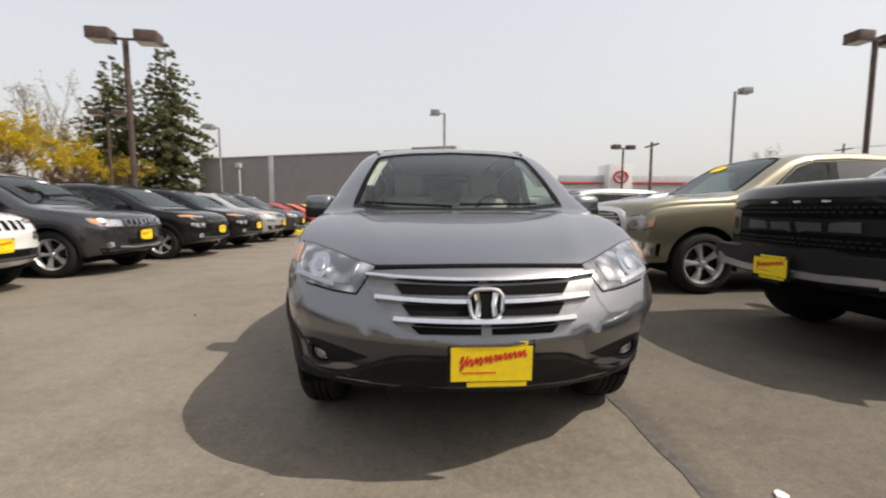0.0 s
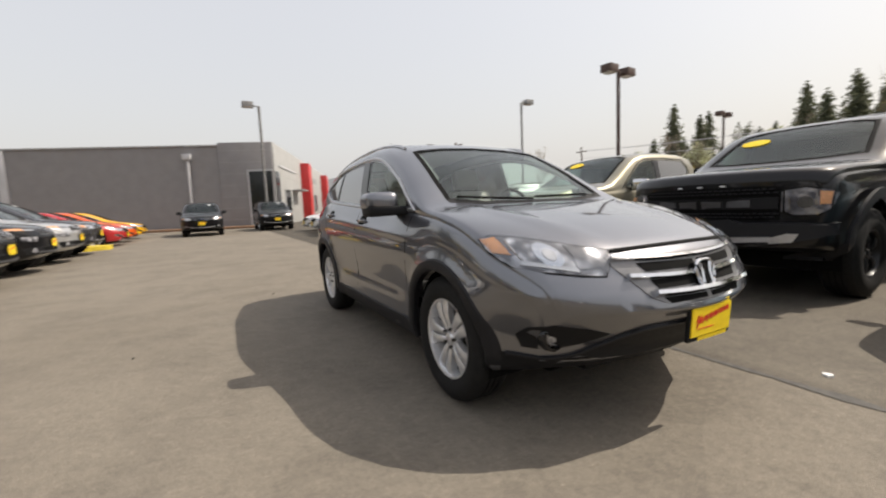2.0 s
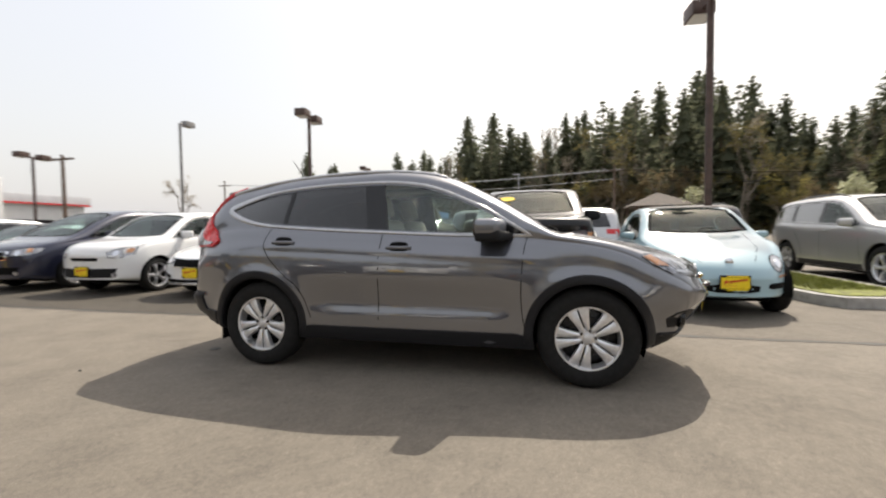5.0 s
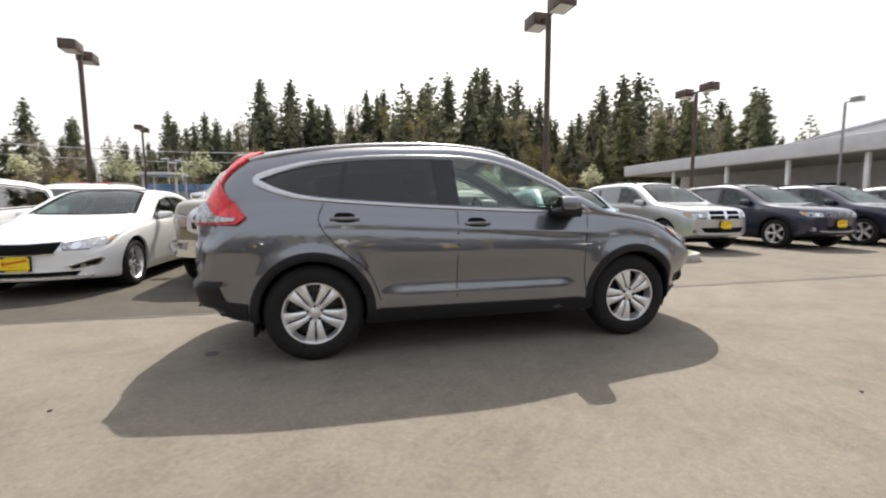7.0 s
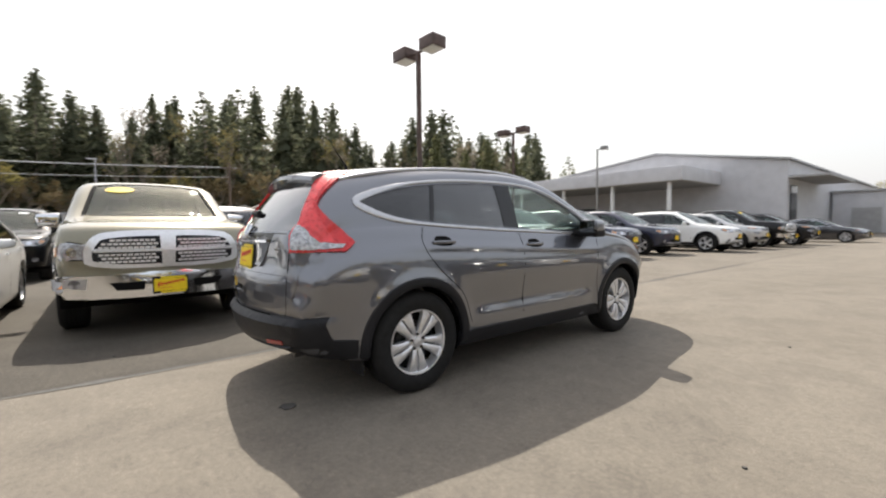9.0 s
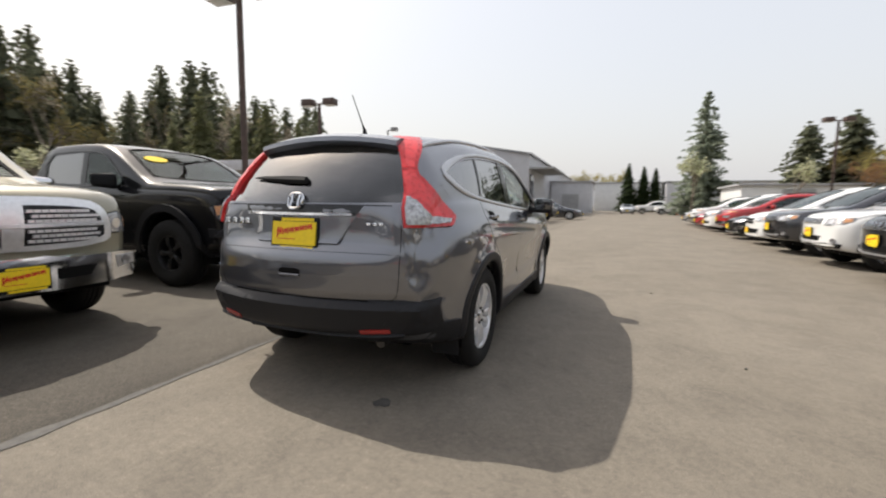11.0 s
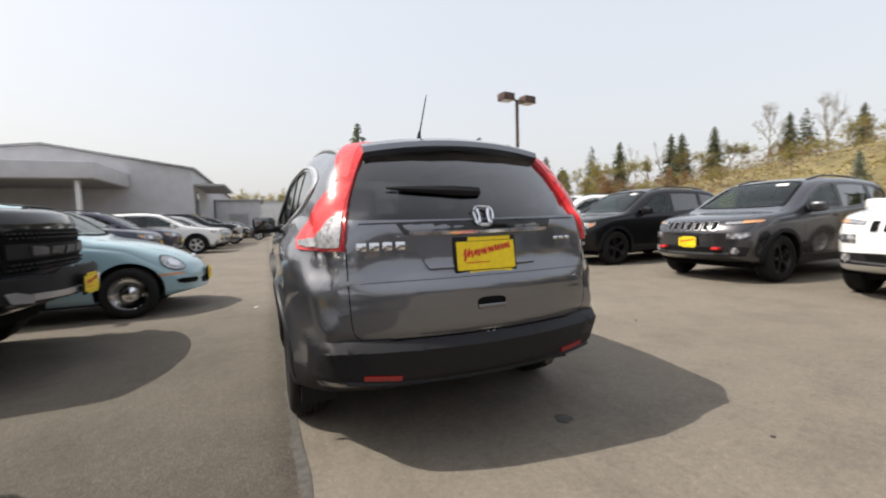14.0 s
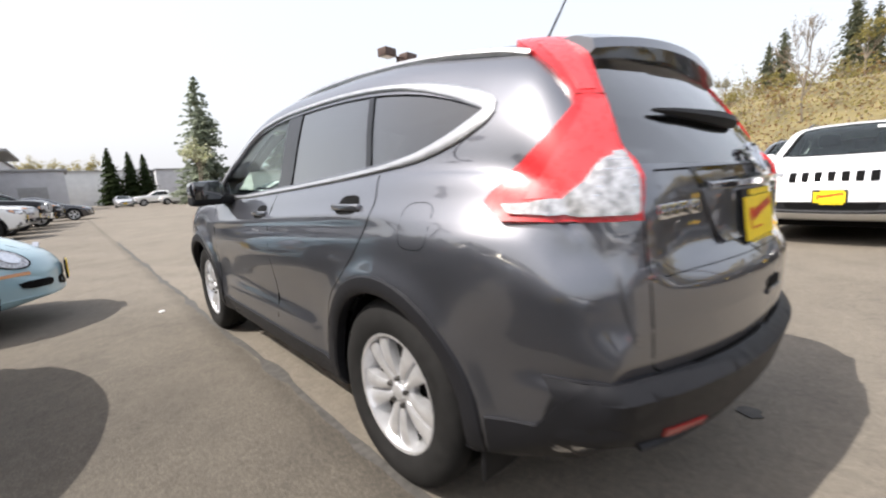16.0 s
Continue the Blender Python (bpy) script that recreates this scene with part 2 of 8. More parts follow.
def clip_poly(poly, lo, hi, axis=0):
    """The stretch of an outline between two values of its first (or second) coordinate."""
    for lim, sgn in ((lo, 1), (hi, -1)):
        out = []
        for a, b in zip(poly, poly[1:] + poly[:1]):
            ia, ib = sgn * (a[axis] - lim) >= 0, sgn * (b[axis] - lim) >= 0
            if ia:
                out.append(a)
            if ia != ib:
                t = (lim - a[axis]) / (b[axis] - a[axis])
                out.append(tuple(u + t * (v - u) for u, v in zip(a, b)))
        poly = out
    return poly


def shrink(poly, d):
    """An outline moved inwards by d."""
    area = sum(a[0] * b[1] - b[0] * a[1] for a, b in zip(poly, poly[1:] + poly[:1]))
    s, out, n = (1 if area > 0 else -1), [], len(poly)
    for i in range(n):
        p, a, b = Vector(poly[i]), Vector(poly[i - 1]), Vector(poly[(i + 1) % n])
        e, f = (p - a).normalized(), (b - p).normalized()
        u, v = Vector((-e.y, e.x)) * s, Vector((-f.y, f.x)) * s
        w = u + v
        w = w.normalized() / max(0.45, math.sqrt(max(0.0, (1 + u.dot(v)) / 2))) if w.length > 1e-6 else u
        out.append(tuple(p + d * w))
    while True:
        m = len(out)
        bad = [i for i in range(m) if (Vector(out[(i + 1) % m]) - Vector(out[i])).dot(Vector(poly[(i + 1) % m]) - Vector(poly[i])) <= 0]
        if not bad or m < 8:
            return out
        poly, out = [p for i, p in enumerate(poly) if i != bad[0]], [p for i, p in enumerate(out) if i != bad[0]]


# ---- car bodies ----
class Body:
    """A car's outer skin, lofted along its length: nose at y = 0, z up."""

    def __init__(self, S):
        self.S, self.L = S, S["len"]
        ft, fb, fw, fs = (pchip(S[k]) for k in ("top", "bot", "wid", "belt"))
        ftum = pchip(S["tum"]) if isinstance(S["tum"], list) else (lambda y: S["tum"])
        n, L, e = S.get("stations", 25), S["len"], S.get("ends", 5)
        under = S.get("under", 0.0)
        fcor = pchip(S["corner"]) if isinstance(S["corner"], list) else (lambda y: S["corner"])
        ys = list(np.linspace(0, 0.12, e)) + list(np.linspace(0.17, L - 0.17, n)) + list(np.linspace(L - 0.12, L, e))
        ys = sorted(set(ys) | set(S.get("more", ())))
        mould = S.get("mould", lambda x, y, z: (x, y, z))
        bm, rings = bmesh.new(), []

        def warp(x, y, z):
            u = (abs(x) / S["half"]) ** 2.2
            a, b = min(1, y / 0.95), min(1, (L - y) / 0.8)
            y2 = y + S["bowf"] * u * (1 - a * a * (3 - 2 * a)) - S["bowr"] * u * (1 - b * b * (3 - 2 * b))
            d = under * max(0.0, 0.60 - z)
            return y2 + d * max(0, 1 - y / 0.45) - d * max(0, 1 - (L - y) / 0.45)

        for y in ys:
            w, zt, zb = fw(y), ft(y), fb(y)
            zs = min(fs(y), zt - 0.05)
            hu, hl = zt - zs, zs - zb
            d = min(fcor(y), 0.55 * hu)
            tum = ftum(y)
            xr = w - 0.03 - tum * (hu - d)
            k, sh = S.get("crease", 0.0), S.get("shoulder", 0.0) * min(1, max(0, (y - 0.9) / 0.9)) * (1 + S.get("rearsh", 0.35) * min(1, max(0, (y - 3.3) / 0.6))) * min(1, max(0, (L + 0.10 - y) / 0.35))
            f0, f1 = S.get("flank", (0.2, 0.75))
            half = [(0, zb), (0.7 * w, zb), (w - 0.07, zb), (w - 0.028, zb + 0.10 * hl), (w - 0.016 - k, zb + 0.30 * hl), (w - 0.004 - 0.4 * k, zb + 0.50 * hl),
                    (w - f0 * sh, zb + 0.66 * hl), (w - 0.006 - f1 * sh, zs - 0.10 * hl), (w - 0.022 - sh, zs - 0.01), (w - 0.035 - sh - 0.12 * tum * (hu - d), zs + 0.12 * (hu - d)),
                    (0.5 * (w - 0.03 - sh + xr), 0.5 * (zs + zt - d)), (xr, zt - d), (xr - 0.35 * d - 0.015, zt - 0.40 * d), (0.66 * xr, zt - 0.10 * d), (0, zt)]
            if "brow" in S:
                half.insert(7, (w - S["brow"], zb + 0.81 * hl))
            half = chaikin(half, S.get("smooth", 1))
            ring = half + [(-x, z) for x, z in half[-2:0:-1]]
            rings.append([(x, y, z) for x, z in ring])

        def capped(ring, out):
            zc = sum(p[2] for p in ring) / len(ring)
            rs = [[(x * s, y, zc + (z - zc) * s) for x, y, z in ring] for s in S.get("caps", (0.94, 0.7, 0.4))]
            return rs if out else rs[::-1]

        allr = capped(rings[0], False) + rings + capped(rings[-1], True)
        vr = [[bm.verts.new(mould(x, warp(x, y, z), z)) for x, y, z in r] for r in allr]
        m = len(vr[0])
        for a, b in zip(vr, vr[1:]):
            for i in range(m):
                bm.faces.new((a[i], a[(i + 1) % m], b[(i + 1) % m], b[i]))
        for r in (vr[0], vr[-1]):
            c = bm.verts.new(sum((v.co for v in r), Vector()) / m)
            for i in range(m):
                bm.faces.new((r[i], r[(i + 1) % m], c))
        if "soft" in S:
            x0, y0, z0, z1 = S["soft"]
            corner = [v for v in bm.verts if abs(v.co.x) > x0 and v.co.y > y0 and z0 < v.co.z < z1]
            for _ in range(16):
                bmesh.ops.smooth_vert(bm, verts=corner, factor=0.5, use_axis_x=True, use_axis_y=True, use_axis_z=False)
        bmesh.ops.recalc_face_normals(bm, faces=bm.faces)
        bmesh.ops.triangulate(bm, faces=[f for f in bm.faces if len(f.verts) > 4])
        self.bvh = BVHTree.FromBMesh(bm)
        self.mesh = done("skin", bm)

    def hit(self, axis, side, u, v):
        if axis == "x":
            o, d = Vector((side * 4, u, v)), Vector((-side, 0, 0))
        elif axis == "y":
            o, d = Vector((u, -6 if side < 0 else self.L + 6, v)), Vector((0, -side, 0))
        elif axis == "d":
            # rear corners, seen along the diagonal
            c = Vector((side * u, -u, 0)) / math.sqrt(2) + Vector((0, 4.0, v))
            o, d = c + Vector((side * 4, 4, 0)), Vector((-side, -1, 0)).normalized()
        else:
            o, d = Vector((u, v, 5)), Vector((0, 0, -1))
        p, n, *_ = self.bvh.ray_cast(o, d)
        if p is None:
            p, n, *_ = self.bvh.find_nearest(o + d * (3.1 if axis == "x" else 6 if axis == "y" else 3.5))
        return p, (n if n.dot(d) < 0 else -n)

    def corner(self, side, pts):
        """Points given as (axis, u, z) turned into the diagonal view of a rear corner."""
        out = []
        for axis, u, z in pts:
            p = self.hit(axis, 1 if axis == "y" else side, side * u if axis == "y" else u, z)[0]
            out.append(((side * p.x - (p.y - 4.0)) / math.sqrt(2), p.z))
        return out

    def panel(self, outline, axis, side, off=0.004, thick=0.012, cell=0.06):
        """A sheet laid on the skin, of the outline as seen along an axis."""
        bm = bmesh.new()
        bm.faces.new([bm.verts.new((u, v, 0)) for u, v in outline])
        bmesh.ops.triangulate(bm, faces=bm.faces)
        for k in (0, 1):
            lo, hi = min(p[k] for p in outline), max(p[k] for p in outline)
            c = math.ceil(lo / cell) * cell
            while c < hi:
                nrm = (1, 0, 0) if k == 0 else (0, 1, 0)
                co = (c, 0, 0) if k == 0 else (0, c, 0)
                bmesh.ops.bisect_plane(bm, geom=bm.verts[:] + bm.edges[:] + bm.faces[:], plane_co=co, plane_no=nrm, dist=1e-4)
                c += cell
        at = {}
        for v in bm.verts:
            p, n = self.hit(axis, side, v.co.x, v.co.y)
            v.co = p
            at[v] = n
        tops = bm.faces[:]
        low = {v: bm.verts.new(v.co + at[v] * (off - thick)) for v in list(at)}
        edges = [e for e in bm.edges if len(e.link_faces) == 1]
        for f in tops:
            bm.faces.new([low[v] for v in reversed(f.verts)])
        for e in edges:
            a, b = e.verts
            bm.faces.new((a, b, low[b], low[a]))
        for v in at:
            v.co += at[v] * off
        bmesh.ops.recalc_face_normals(bm, faces=bm.faces)
        return bm

    def band(self, y, z, r0, r1, a0, a1, side, off=0.010, depth=0.03, n=30):
        """A lipped band round a wheel opening."""
        bm, rows = bmesh.new(), []
        for i in range(n + 1):
            a = radians(a0 + (a1 - a0) * i / n)
            row = []
            for j, (f, o) in enumerate(((0, -depth), (0, off - 0.002), (0.12, off + 0.004), (0.5, off + 0.003), (0.9, off), (1, -0.004))):
                r = r0 + f * (r1 - r0)
                p, q = self.hit("x", side, y + r * math.cos(a), z + r * math.sin(a))
                row.append(bm.verts.new(p + Vector((side * o, 0, 0))))
            rows.append(row)
        for a, b in zip(rows, rows[1:]):
            for j in range(5):
                bm.faces.new((a[j], a[j + 1], b[j + 1], b[j]))
        bmesh.ops.recalc_face_normals(bm, faces=bm.faces)
        return bm

    def line(self, pts, axis, side, width=0.007, proud=0.0015, closed=False, step=0.05, sink=0.004):
        """A flat bar along a line on the skin: trims and shut lines."""
        P = [Vector(p) for p in pts] + ([Vector(pts[0])] if closed else [])
        fine = []
        for a, b in zip(P, P[1:]):
            k = max(1, int((b - a).length / step))
            fine += [a.lerp(b, i / k) for i in range(k)]
        if not closed:
            fine.append(P[-1])
        pos = [self.hit(axis, side, *p) for p in fine]
        n = len(pos)
        for _ in range(2):
            ks = [[(i + j) % n if closed else min(n - 1, max(0, i + j)) for j in (-1, 0, 1)] for i in range(n)]
            pos = [(pos[i][0], (pos[a][1] + 2 * pos[i][1] + pos[b][1]).normalized()) for i, (a, _, b) in enumerate(ks)]
        bm, rows = bmesh.new(), []
        for i, (p, nr) in enumerate(pos):
            a, b = (pos[(i - 1) % n][0], pos[(i + 1) % n][0]) if closed else (pos[max(i - 1, 0)][0], pos[min(i + 1, n - 1)][0])
            c = (b - a).normalized().cross(nr).normalized() * ((width(*fine[i]) if callable(width) else width) / 2)
            rows.append([bm.verts.new(q) for q in (p - c - nr * sink, p - c + nr * proud * 0.6, p - c * 0.6 + nr * proud, p + c * 0.6 + nr * proud, p + c + nr * proud * 0.6, p + c - nr * sink)])
        for a, b in zip(rows, rows[1:] + (rows[:1] if closed else [])):
            for k in range(6):
                bm.faces.new((a[k], a[(k + 1) % 6], b[(k + 1) % 6], b[k]))
        if not closed:
            bm.faces.new(rows[0])
            bm.faces.new(rows[-1][::-1])
        bmesh.ops.recalc_face_normals(bm, faces=bm.faces)
        return bm

    def shell(self, cuts, thick=0.03, folded=False):
        """The skin given thickness, with its openings cut through."""
        base = bpy.data.objects.new("tmp_skin", self.mesh)
        scene.collection.objects.link(base)
        s = base.modifiers.new("s", "SOLIDIFY")
        s.thickness, s.offset = thick, -1
        cut = bpy.data.objects.new("tmp_cut", done("cut", cuts, smooth=False))
        scene.collection.objects.link(cut)
        b = base.modifiers.new("b", "BOOLEAN")
        b.operation, b.object, b.solver, b.use_self = "DIFFERENCE", cut, "EXACT", folded
        dg = bpy.context.evaluated_depsgraph_get()
        me = bpy.data.meshes.new_from_object(base.evaluated_get(dg))
        me.materials.clear()
        bpy.data.objects.remove(base)
        bpy.data.objects.remove(cut)
        me.polygons.foreach_set("use_smooth", [True] * len(me.polygons))
        me.set_sharp_from_angle(angle=radians(40))
        return me


def prism(bm, outline, axis, lo, hi):
    """A straight bar with the given end outline, to cut openings."""
    def at(p, d):
        return (d, p[0], p[1]) if axis == "x" else (p[0], d, p[1]) if axis == "y" else (p[0], p[1], d)
    a, b = [bm.verts.new(at(p, lo)) for p in outline], [bm.verts.new(at(p, hi)) for p in outline]
    fs = [bm.faces.new(a), bm.faces.new(b[::-1])]
    fs += [bm.faces.new((a[i], b[i], b[(i + 1) % len(a)], a[(i + 1) % len(a)])) for i in range(len(a))]
    bmesh.ops.recalc_face_normals(bm, faces=fs)


def disc_outline(y, z, r, n=36):
    return [(y + r * math.cos(2 * math.pi * k / n), z + r * math.sin(2 * math.pi * k / n)) for k in range(n)]


def arch_outline(y, z, r0, r1, a0=-18, a1=198, n=22, yscale=1.0):
    """A band round a wheel opening."""
    t = [radians(a0 + (a1 - a0) * i / n) for i in range(n + 1)]
    return [(y + r1 * math.cos(a) * yscale, z + r1 * math.sin(a)) for a in t] + [(y + r0 * math.cos(a), z + r0 * math.sin(a)) for a in reversed(t)]


# ---- wheels ----
WHEELS = {}


def wheel_meshes(r, width, rim_r, spokes, style):
    key = (r, width, rim_r, spokes, style)
    if key in WHEELS:
        return WHEELS[key]
    h = width / 2
    ty = lathe([(rim_r, -h * 0.82), (rim_r + 0.012, -h * 0.92), (rim_r + 0.3 * (r - rim_r), -h * 1.02), (rim_r + 0.7 * (r - rim_r), -h * 0.98), (r - 0.012, -h * 0.80), (r - 0.002, -h * 0.6)]
               + [q for i in range(4) for q in ((r, -h * (0.56 - 0.3 * i)), (r, -h * (0.36 - 0.3 * i)), (r - 0.010, -h * (0.34 - 0.3 * i)), (r - 0.010, -h * (0.28 - 0.3 * i)))][:-2]
               + [(r - 0.002, h * 0.6), (r - 0.012, h * 0.80), (rim_r + 0.7 * (r - rim_r), h * 0.98), (rim_r + 0.3 * (r - rim_r), h * 1.02), (rim_r, h * 0.82)], 36 if r == 0.355 else 22, closed=True)
    back = lathe([(0.0001, h * 0.1), (rim_r * 0.62, h * 0.1), (rim_r * 0.64, h * 0.0), (rim_r * 0.9, -h * 0.1), (rim_r * 0.93, -h * 0.6), (rim_r * 0.99, -h * 0.8)], 32)
    ri = 0.962 if style == "double" else 0.93
    rim = lathe([(rim_r * 0.90, h * 0.2), (rim_r * ri, h * 0.70), (rim_r * max(ri, 0.972), h * 0.84), (rim_r + 0.004, h * 0.86), (rim_r + 0.004, h * 0.76), (rim_r * 0.96, h * 0.1), (rim_r * 0.90, h * 0.2)], 44)
    lathe([(0.0001, h * 0.72), (rim_r * 0.14, h * 0.72), (rim_r * 0.16, h * 0.64), (rim_r * 0.30, h * 0.60), (rim_r * 0.33, h * 0.45), (rim_r * 0.30, h * 0.2), (0.0001, h * 0.2)], 26, rim)
    if style == "dish":
        lathe([(0.0001, h * 0.82), (rim_r * 0.22, h * 0.80), (rim_r * 0.34, h * 0.62), (rim_r * 0.60, h * 0.55), (rim_r * 0.80, h * 0.70), (rim_r * 0.93, h * 0.76), (rim_r * 0.94, h * 0.5)], 36, rim)
    for k in range(0 if style == "dish" else spokes):
        a = 2 * math.pi * k / spokes
        for sgn in ((-1, 1) if style == "double" else (0,)):
            bm2, prof = rim, []
            for j in range(8):
                f = j / 7
                rr = rim_r * (0.22 + 0.73 * f)
                off = sgn * (0.055 + 0.115 * f ** 1.2) * rim_r / 0.225 * 0.225
                wd = rim_r * (0.060 + (0.088 if style == "double" else 0.13) * f ** 1.1)
                if style == "double":
                    rr = rim_r * (0.22 + 0.765 * f)
                    lo, hi = 0.022 * min(1, (1.02 - f) / 0.12), 0.150 + 0.22 * f + 0.10 * f ** 8
                    off, wd = sgn * rim_r * (lo + hi) / 2, rim_r * (hi - lo) / 2
                top = h * (0.66 + 0.10 * math.sin(f * 3.14) + 0.06 * f)
                prof.append((rr, off, wd, top))
            rows = []
            for rr, off, wd, top in prof:
                row = []
                for s2, tt in ((-1, 0.50), (-0.93, 0.93), (-0.35, 1.0), (0.35, 1.0), (0.93, 0.93), (1, 0.50)):
                    u, v = rr, off + s2 * wd
                    row.append(bm2.verts.new((top * tt, u * math.cos(a) - v * math.sin(a), u * math.sin(a) + v * math.cos(a))))
                rows.append(row)
            fs = [bm2.faces.new((p[i], p[i + 1], q[i + 1], q[i])) for p, q in zip(rows, rows[1:]) for i in range(5)]
            fs += [bm2.faces.new((p[5], p[0], q[0], q[5])) for p, q in zip(rows, rows[1:])]
    bmesh.ops.recalc_face_normals(rim, faces=rim.faces)
    nut = bmesh.new()
    for k in range(1):
        a = 0.0
        c = Matrix.Translation((h * 0.64, rim_r * 0.235 * math.cos(a), rim_r * 0.235 * math.sin(a))) @ Matrix.Rotation(math.pi / 2, 4, "Y")
        bmesh.ops.create_cone(nut, cap_ends=True, segments=6, radius1=rim_r * 0.05, radius2=rim_r * 0.042, depth=0.03, matrix=c)
    cap = lathe([(0.0001, h * 0.75), (rim_r * 0.10, h * 0.745), (rim_r * 0.13, h * 0.72)], 20)
    WHEELS[key] = (done("tyre", ty), done("hub", back), done("rim", rim), done("nuts", nut), done("cap", cap))
    return WHEELS[key]


def liner(prof, seg):
    """Upper part of a wheel well."""
    bm = lathe(prof, seg)
    bmesh.ops.delete(bm, geom=[v for v in bm.verts if v.co.z < -0.16], context="VERTS")
    return bm


def wheels(root, S, rim_mat=None):
    """Four wheels with tyre, rim, nuts and cap."""
    meshes = wheel_meshes(S["wr"], S["tw"], S["rim"], S.get("spokes", 5), S.get("spoke_style", "single"))
    rm = rim_mat or M["alloy"]
    for i, y in enumerate(S["axles"]):
        for side in (-1, 1):
            m = pose(side * (S["track"] - S["tw"] / 2), y, S["wr"] + S.get("lift", 0), 17 * (i + 2 * side), 0, 0 if side > 0 else 180)
            hub = part("wheel", meshes[1], M["blackrim"], root, "", m)
            part("tyre", meshes[0], M["tyre"], hub, "black rubber tyre")
            part("rim", meshes[2], rm, hub)
            for k in range(5):
                part("lug_nut", meshes[3], M["disc"], hub, "", Matrix.Rotation(2 * math.pi * (k + 0.5) / 5, 4, "X"))
            part("hub_cap", meshes[4], rm, hub)


def sticker_plate(root, m, w=0.305, h=0.155, tabs=True):
    """A yellow dealer card with red print in a black holder; faces -y."""
    fr = part("plate_holder", box(-w / 2 - 0.012, w / 2 + 0.012, 0.004, 0.022, -h / 2 - 0.014, h / 2 + 0.014, bev=0.004), M["plastic"], root, "black plastic plate holder", m)
    part("card", box(-w / 2, w / 2, -0.002, 0.004, -h / 2 + 0.011, h / 2 - 0.011), M["sticker"], fr, "yellow card")
    bm, k = bmesh.new(), h / 0.155
    line = [(-0.40 + 0.012 * i, 0.004 + 0.0006 * i + (0.032 if i < 8 else 0.017) * math.sin(1.35 * i) * (1.25 if i % 9 == 4 else 0.9)) for i in range(66)]
    rows = [(Vector((w * u + 0.35 * v * k, -0.0035, v * k)), 0.0026 + (0.0022 if i % 3 == 1 else 0)) for i, (u, v) in enumerate(line)]
    for (p, a), (q, b) in zip(rows, rows[1:]):
        d = (q - p).normalized()
        c = Vector((-d.z, 0, d.x))
        bm.faces.new([bm.verts.new(e) for e in (p - c * a, q - c * b, q + c * b, p + c * a)])
    add_box(bm, -w * 0.36, w * 0.05, -0.0035, -0.002, -0.034 * k, -0.030 * k)
    part("red_print", bm, M["redprint"], fr, "illegible red print")
    if tabs:
        for s in (-1, 1):
            part("tab", box(-w * 0.30, w * 0.44, 0.0, 0.006, s * (h / 2 + 0.002) - 0.010, s * (h / 2 + 0.002) + 0.008), M["sticker"], fr)
    return fr


def seat_bm(x, y, z, w=0.50):
    bm = bmesh.new()
    add_box(bm, x - w / 2, x + w / 2, y - 0.25, y + 0.27, z, z + 0.20, 0.07, seg=3)
    t = Matrix.Translation((x, y + 0.27, z + 0.12)) @ Matrix.Rotation(radians(-16), 4, "X")
    add_box(bm, -w / 2 + 0.01, w / 2 - 0.01, -0.075, 0.075, 0, 0.62, 0.07, t, 3)
    add_box(bm, -0.14, 0.14, -0.055, 0.055, 0.65, 0.85, 0.05, t, 3)
    for s in (-0.06, 0.06):
        add_box(bm, s - 0.008, s + 0.008, -0.008, 0.008, 0.58, 0.70, 0, t)
    return bm


def cabin(root, S, leather):
    """Seats, dashboard and steering wheel seen through the glass."""
    c = S["cabin"]
    for s in (-1, 1):
        part("front_seat", seat_bm(s * 0.36, c["front"], c["floor"]), leather, root)
    bm = bmesh.new()
    add_box(bm, -0.62, 0.62, c["rear"] - 0.24, c["rear"] + 0.25, c["floor"] + 0.02, c["floor"] + 0.22, 0.07, seg=3)
    t = Matrix.Translation((0, c["rear"] + 0.26, c["floor"] + 0.15)) @ Matrix.Rotation(radians(-18), 4, "X")
    add_box(bm, -0.62, 0.62, -0.07, 0.07, 0, 0.55, 0.06, t, 3)
    bench = part("rear_bench", bm, leather, root)
    for x in (-0.42, 0, 0.42):
        part("headrest", box(x - 0.13, x + 0.13, -0.05, 0.05, 0.555, 0.72, bev=0.04), leather, bench, "", t)
    d = bmesh.new()
    add_box(d, -0.64, 0.64, c["dash"] - 0.05, c["dash"] + 0.42, c["floor"] + 0.2, c["dashz"], 0.07, seg=3)
    add_box(d, -0.13, 0.13, c["dash"] + 0.3, c["dash"] + 0.75, c["floor"] + 0.02, c["dashz"] - 0.22, 0.05)
    add_box(d, 0.22, 0.52, c["dash"] + 0.2, c["dash"] + 0.45, c["dashz"] - 0.04, c["dashz"] + 0.035, 0.03)
    part("dashboard", d, M["darkseat"], root)
    w = bmesh.new()
    t = Matrix.Translation((0.37, c["dash"] + 0.55, c["dashz"] - 0.04)) @ Matrix.Rotation(radians(-24), 4, "X")
    ring = [t @ Vector((0.185 * math.cos(a), 0, 0.185 * math.sin(a))) for a in np.linspace(0, 2 * math.pi, 25)]
    add_tube(w, ring, 0.016, 8, False)
    add_box(w, -0.07, 0.07, -0.02, 0.03, -0.06, 0.06, 0.02, t)
    add_box(w, -0.18, 0.18, -0.008, 0.012, -0.02, 0.02, 0.004, t)
    part("steering_wheel", w, M["plastic"], root)
    part("floor_pan", box(-0.68, 0.68, c["dash"], c["rear"] + 0.75, c["floor"] - 0.06, c["floor"]), M["darkseat"], root)


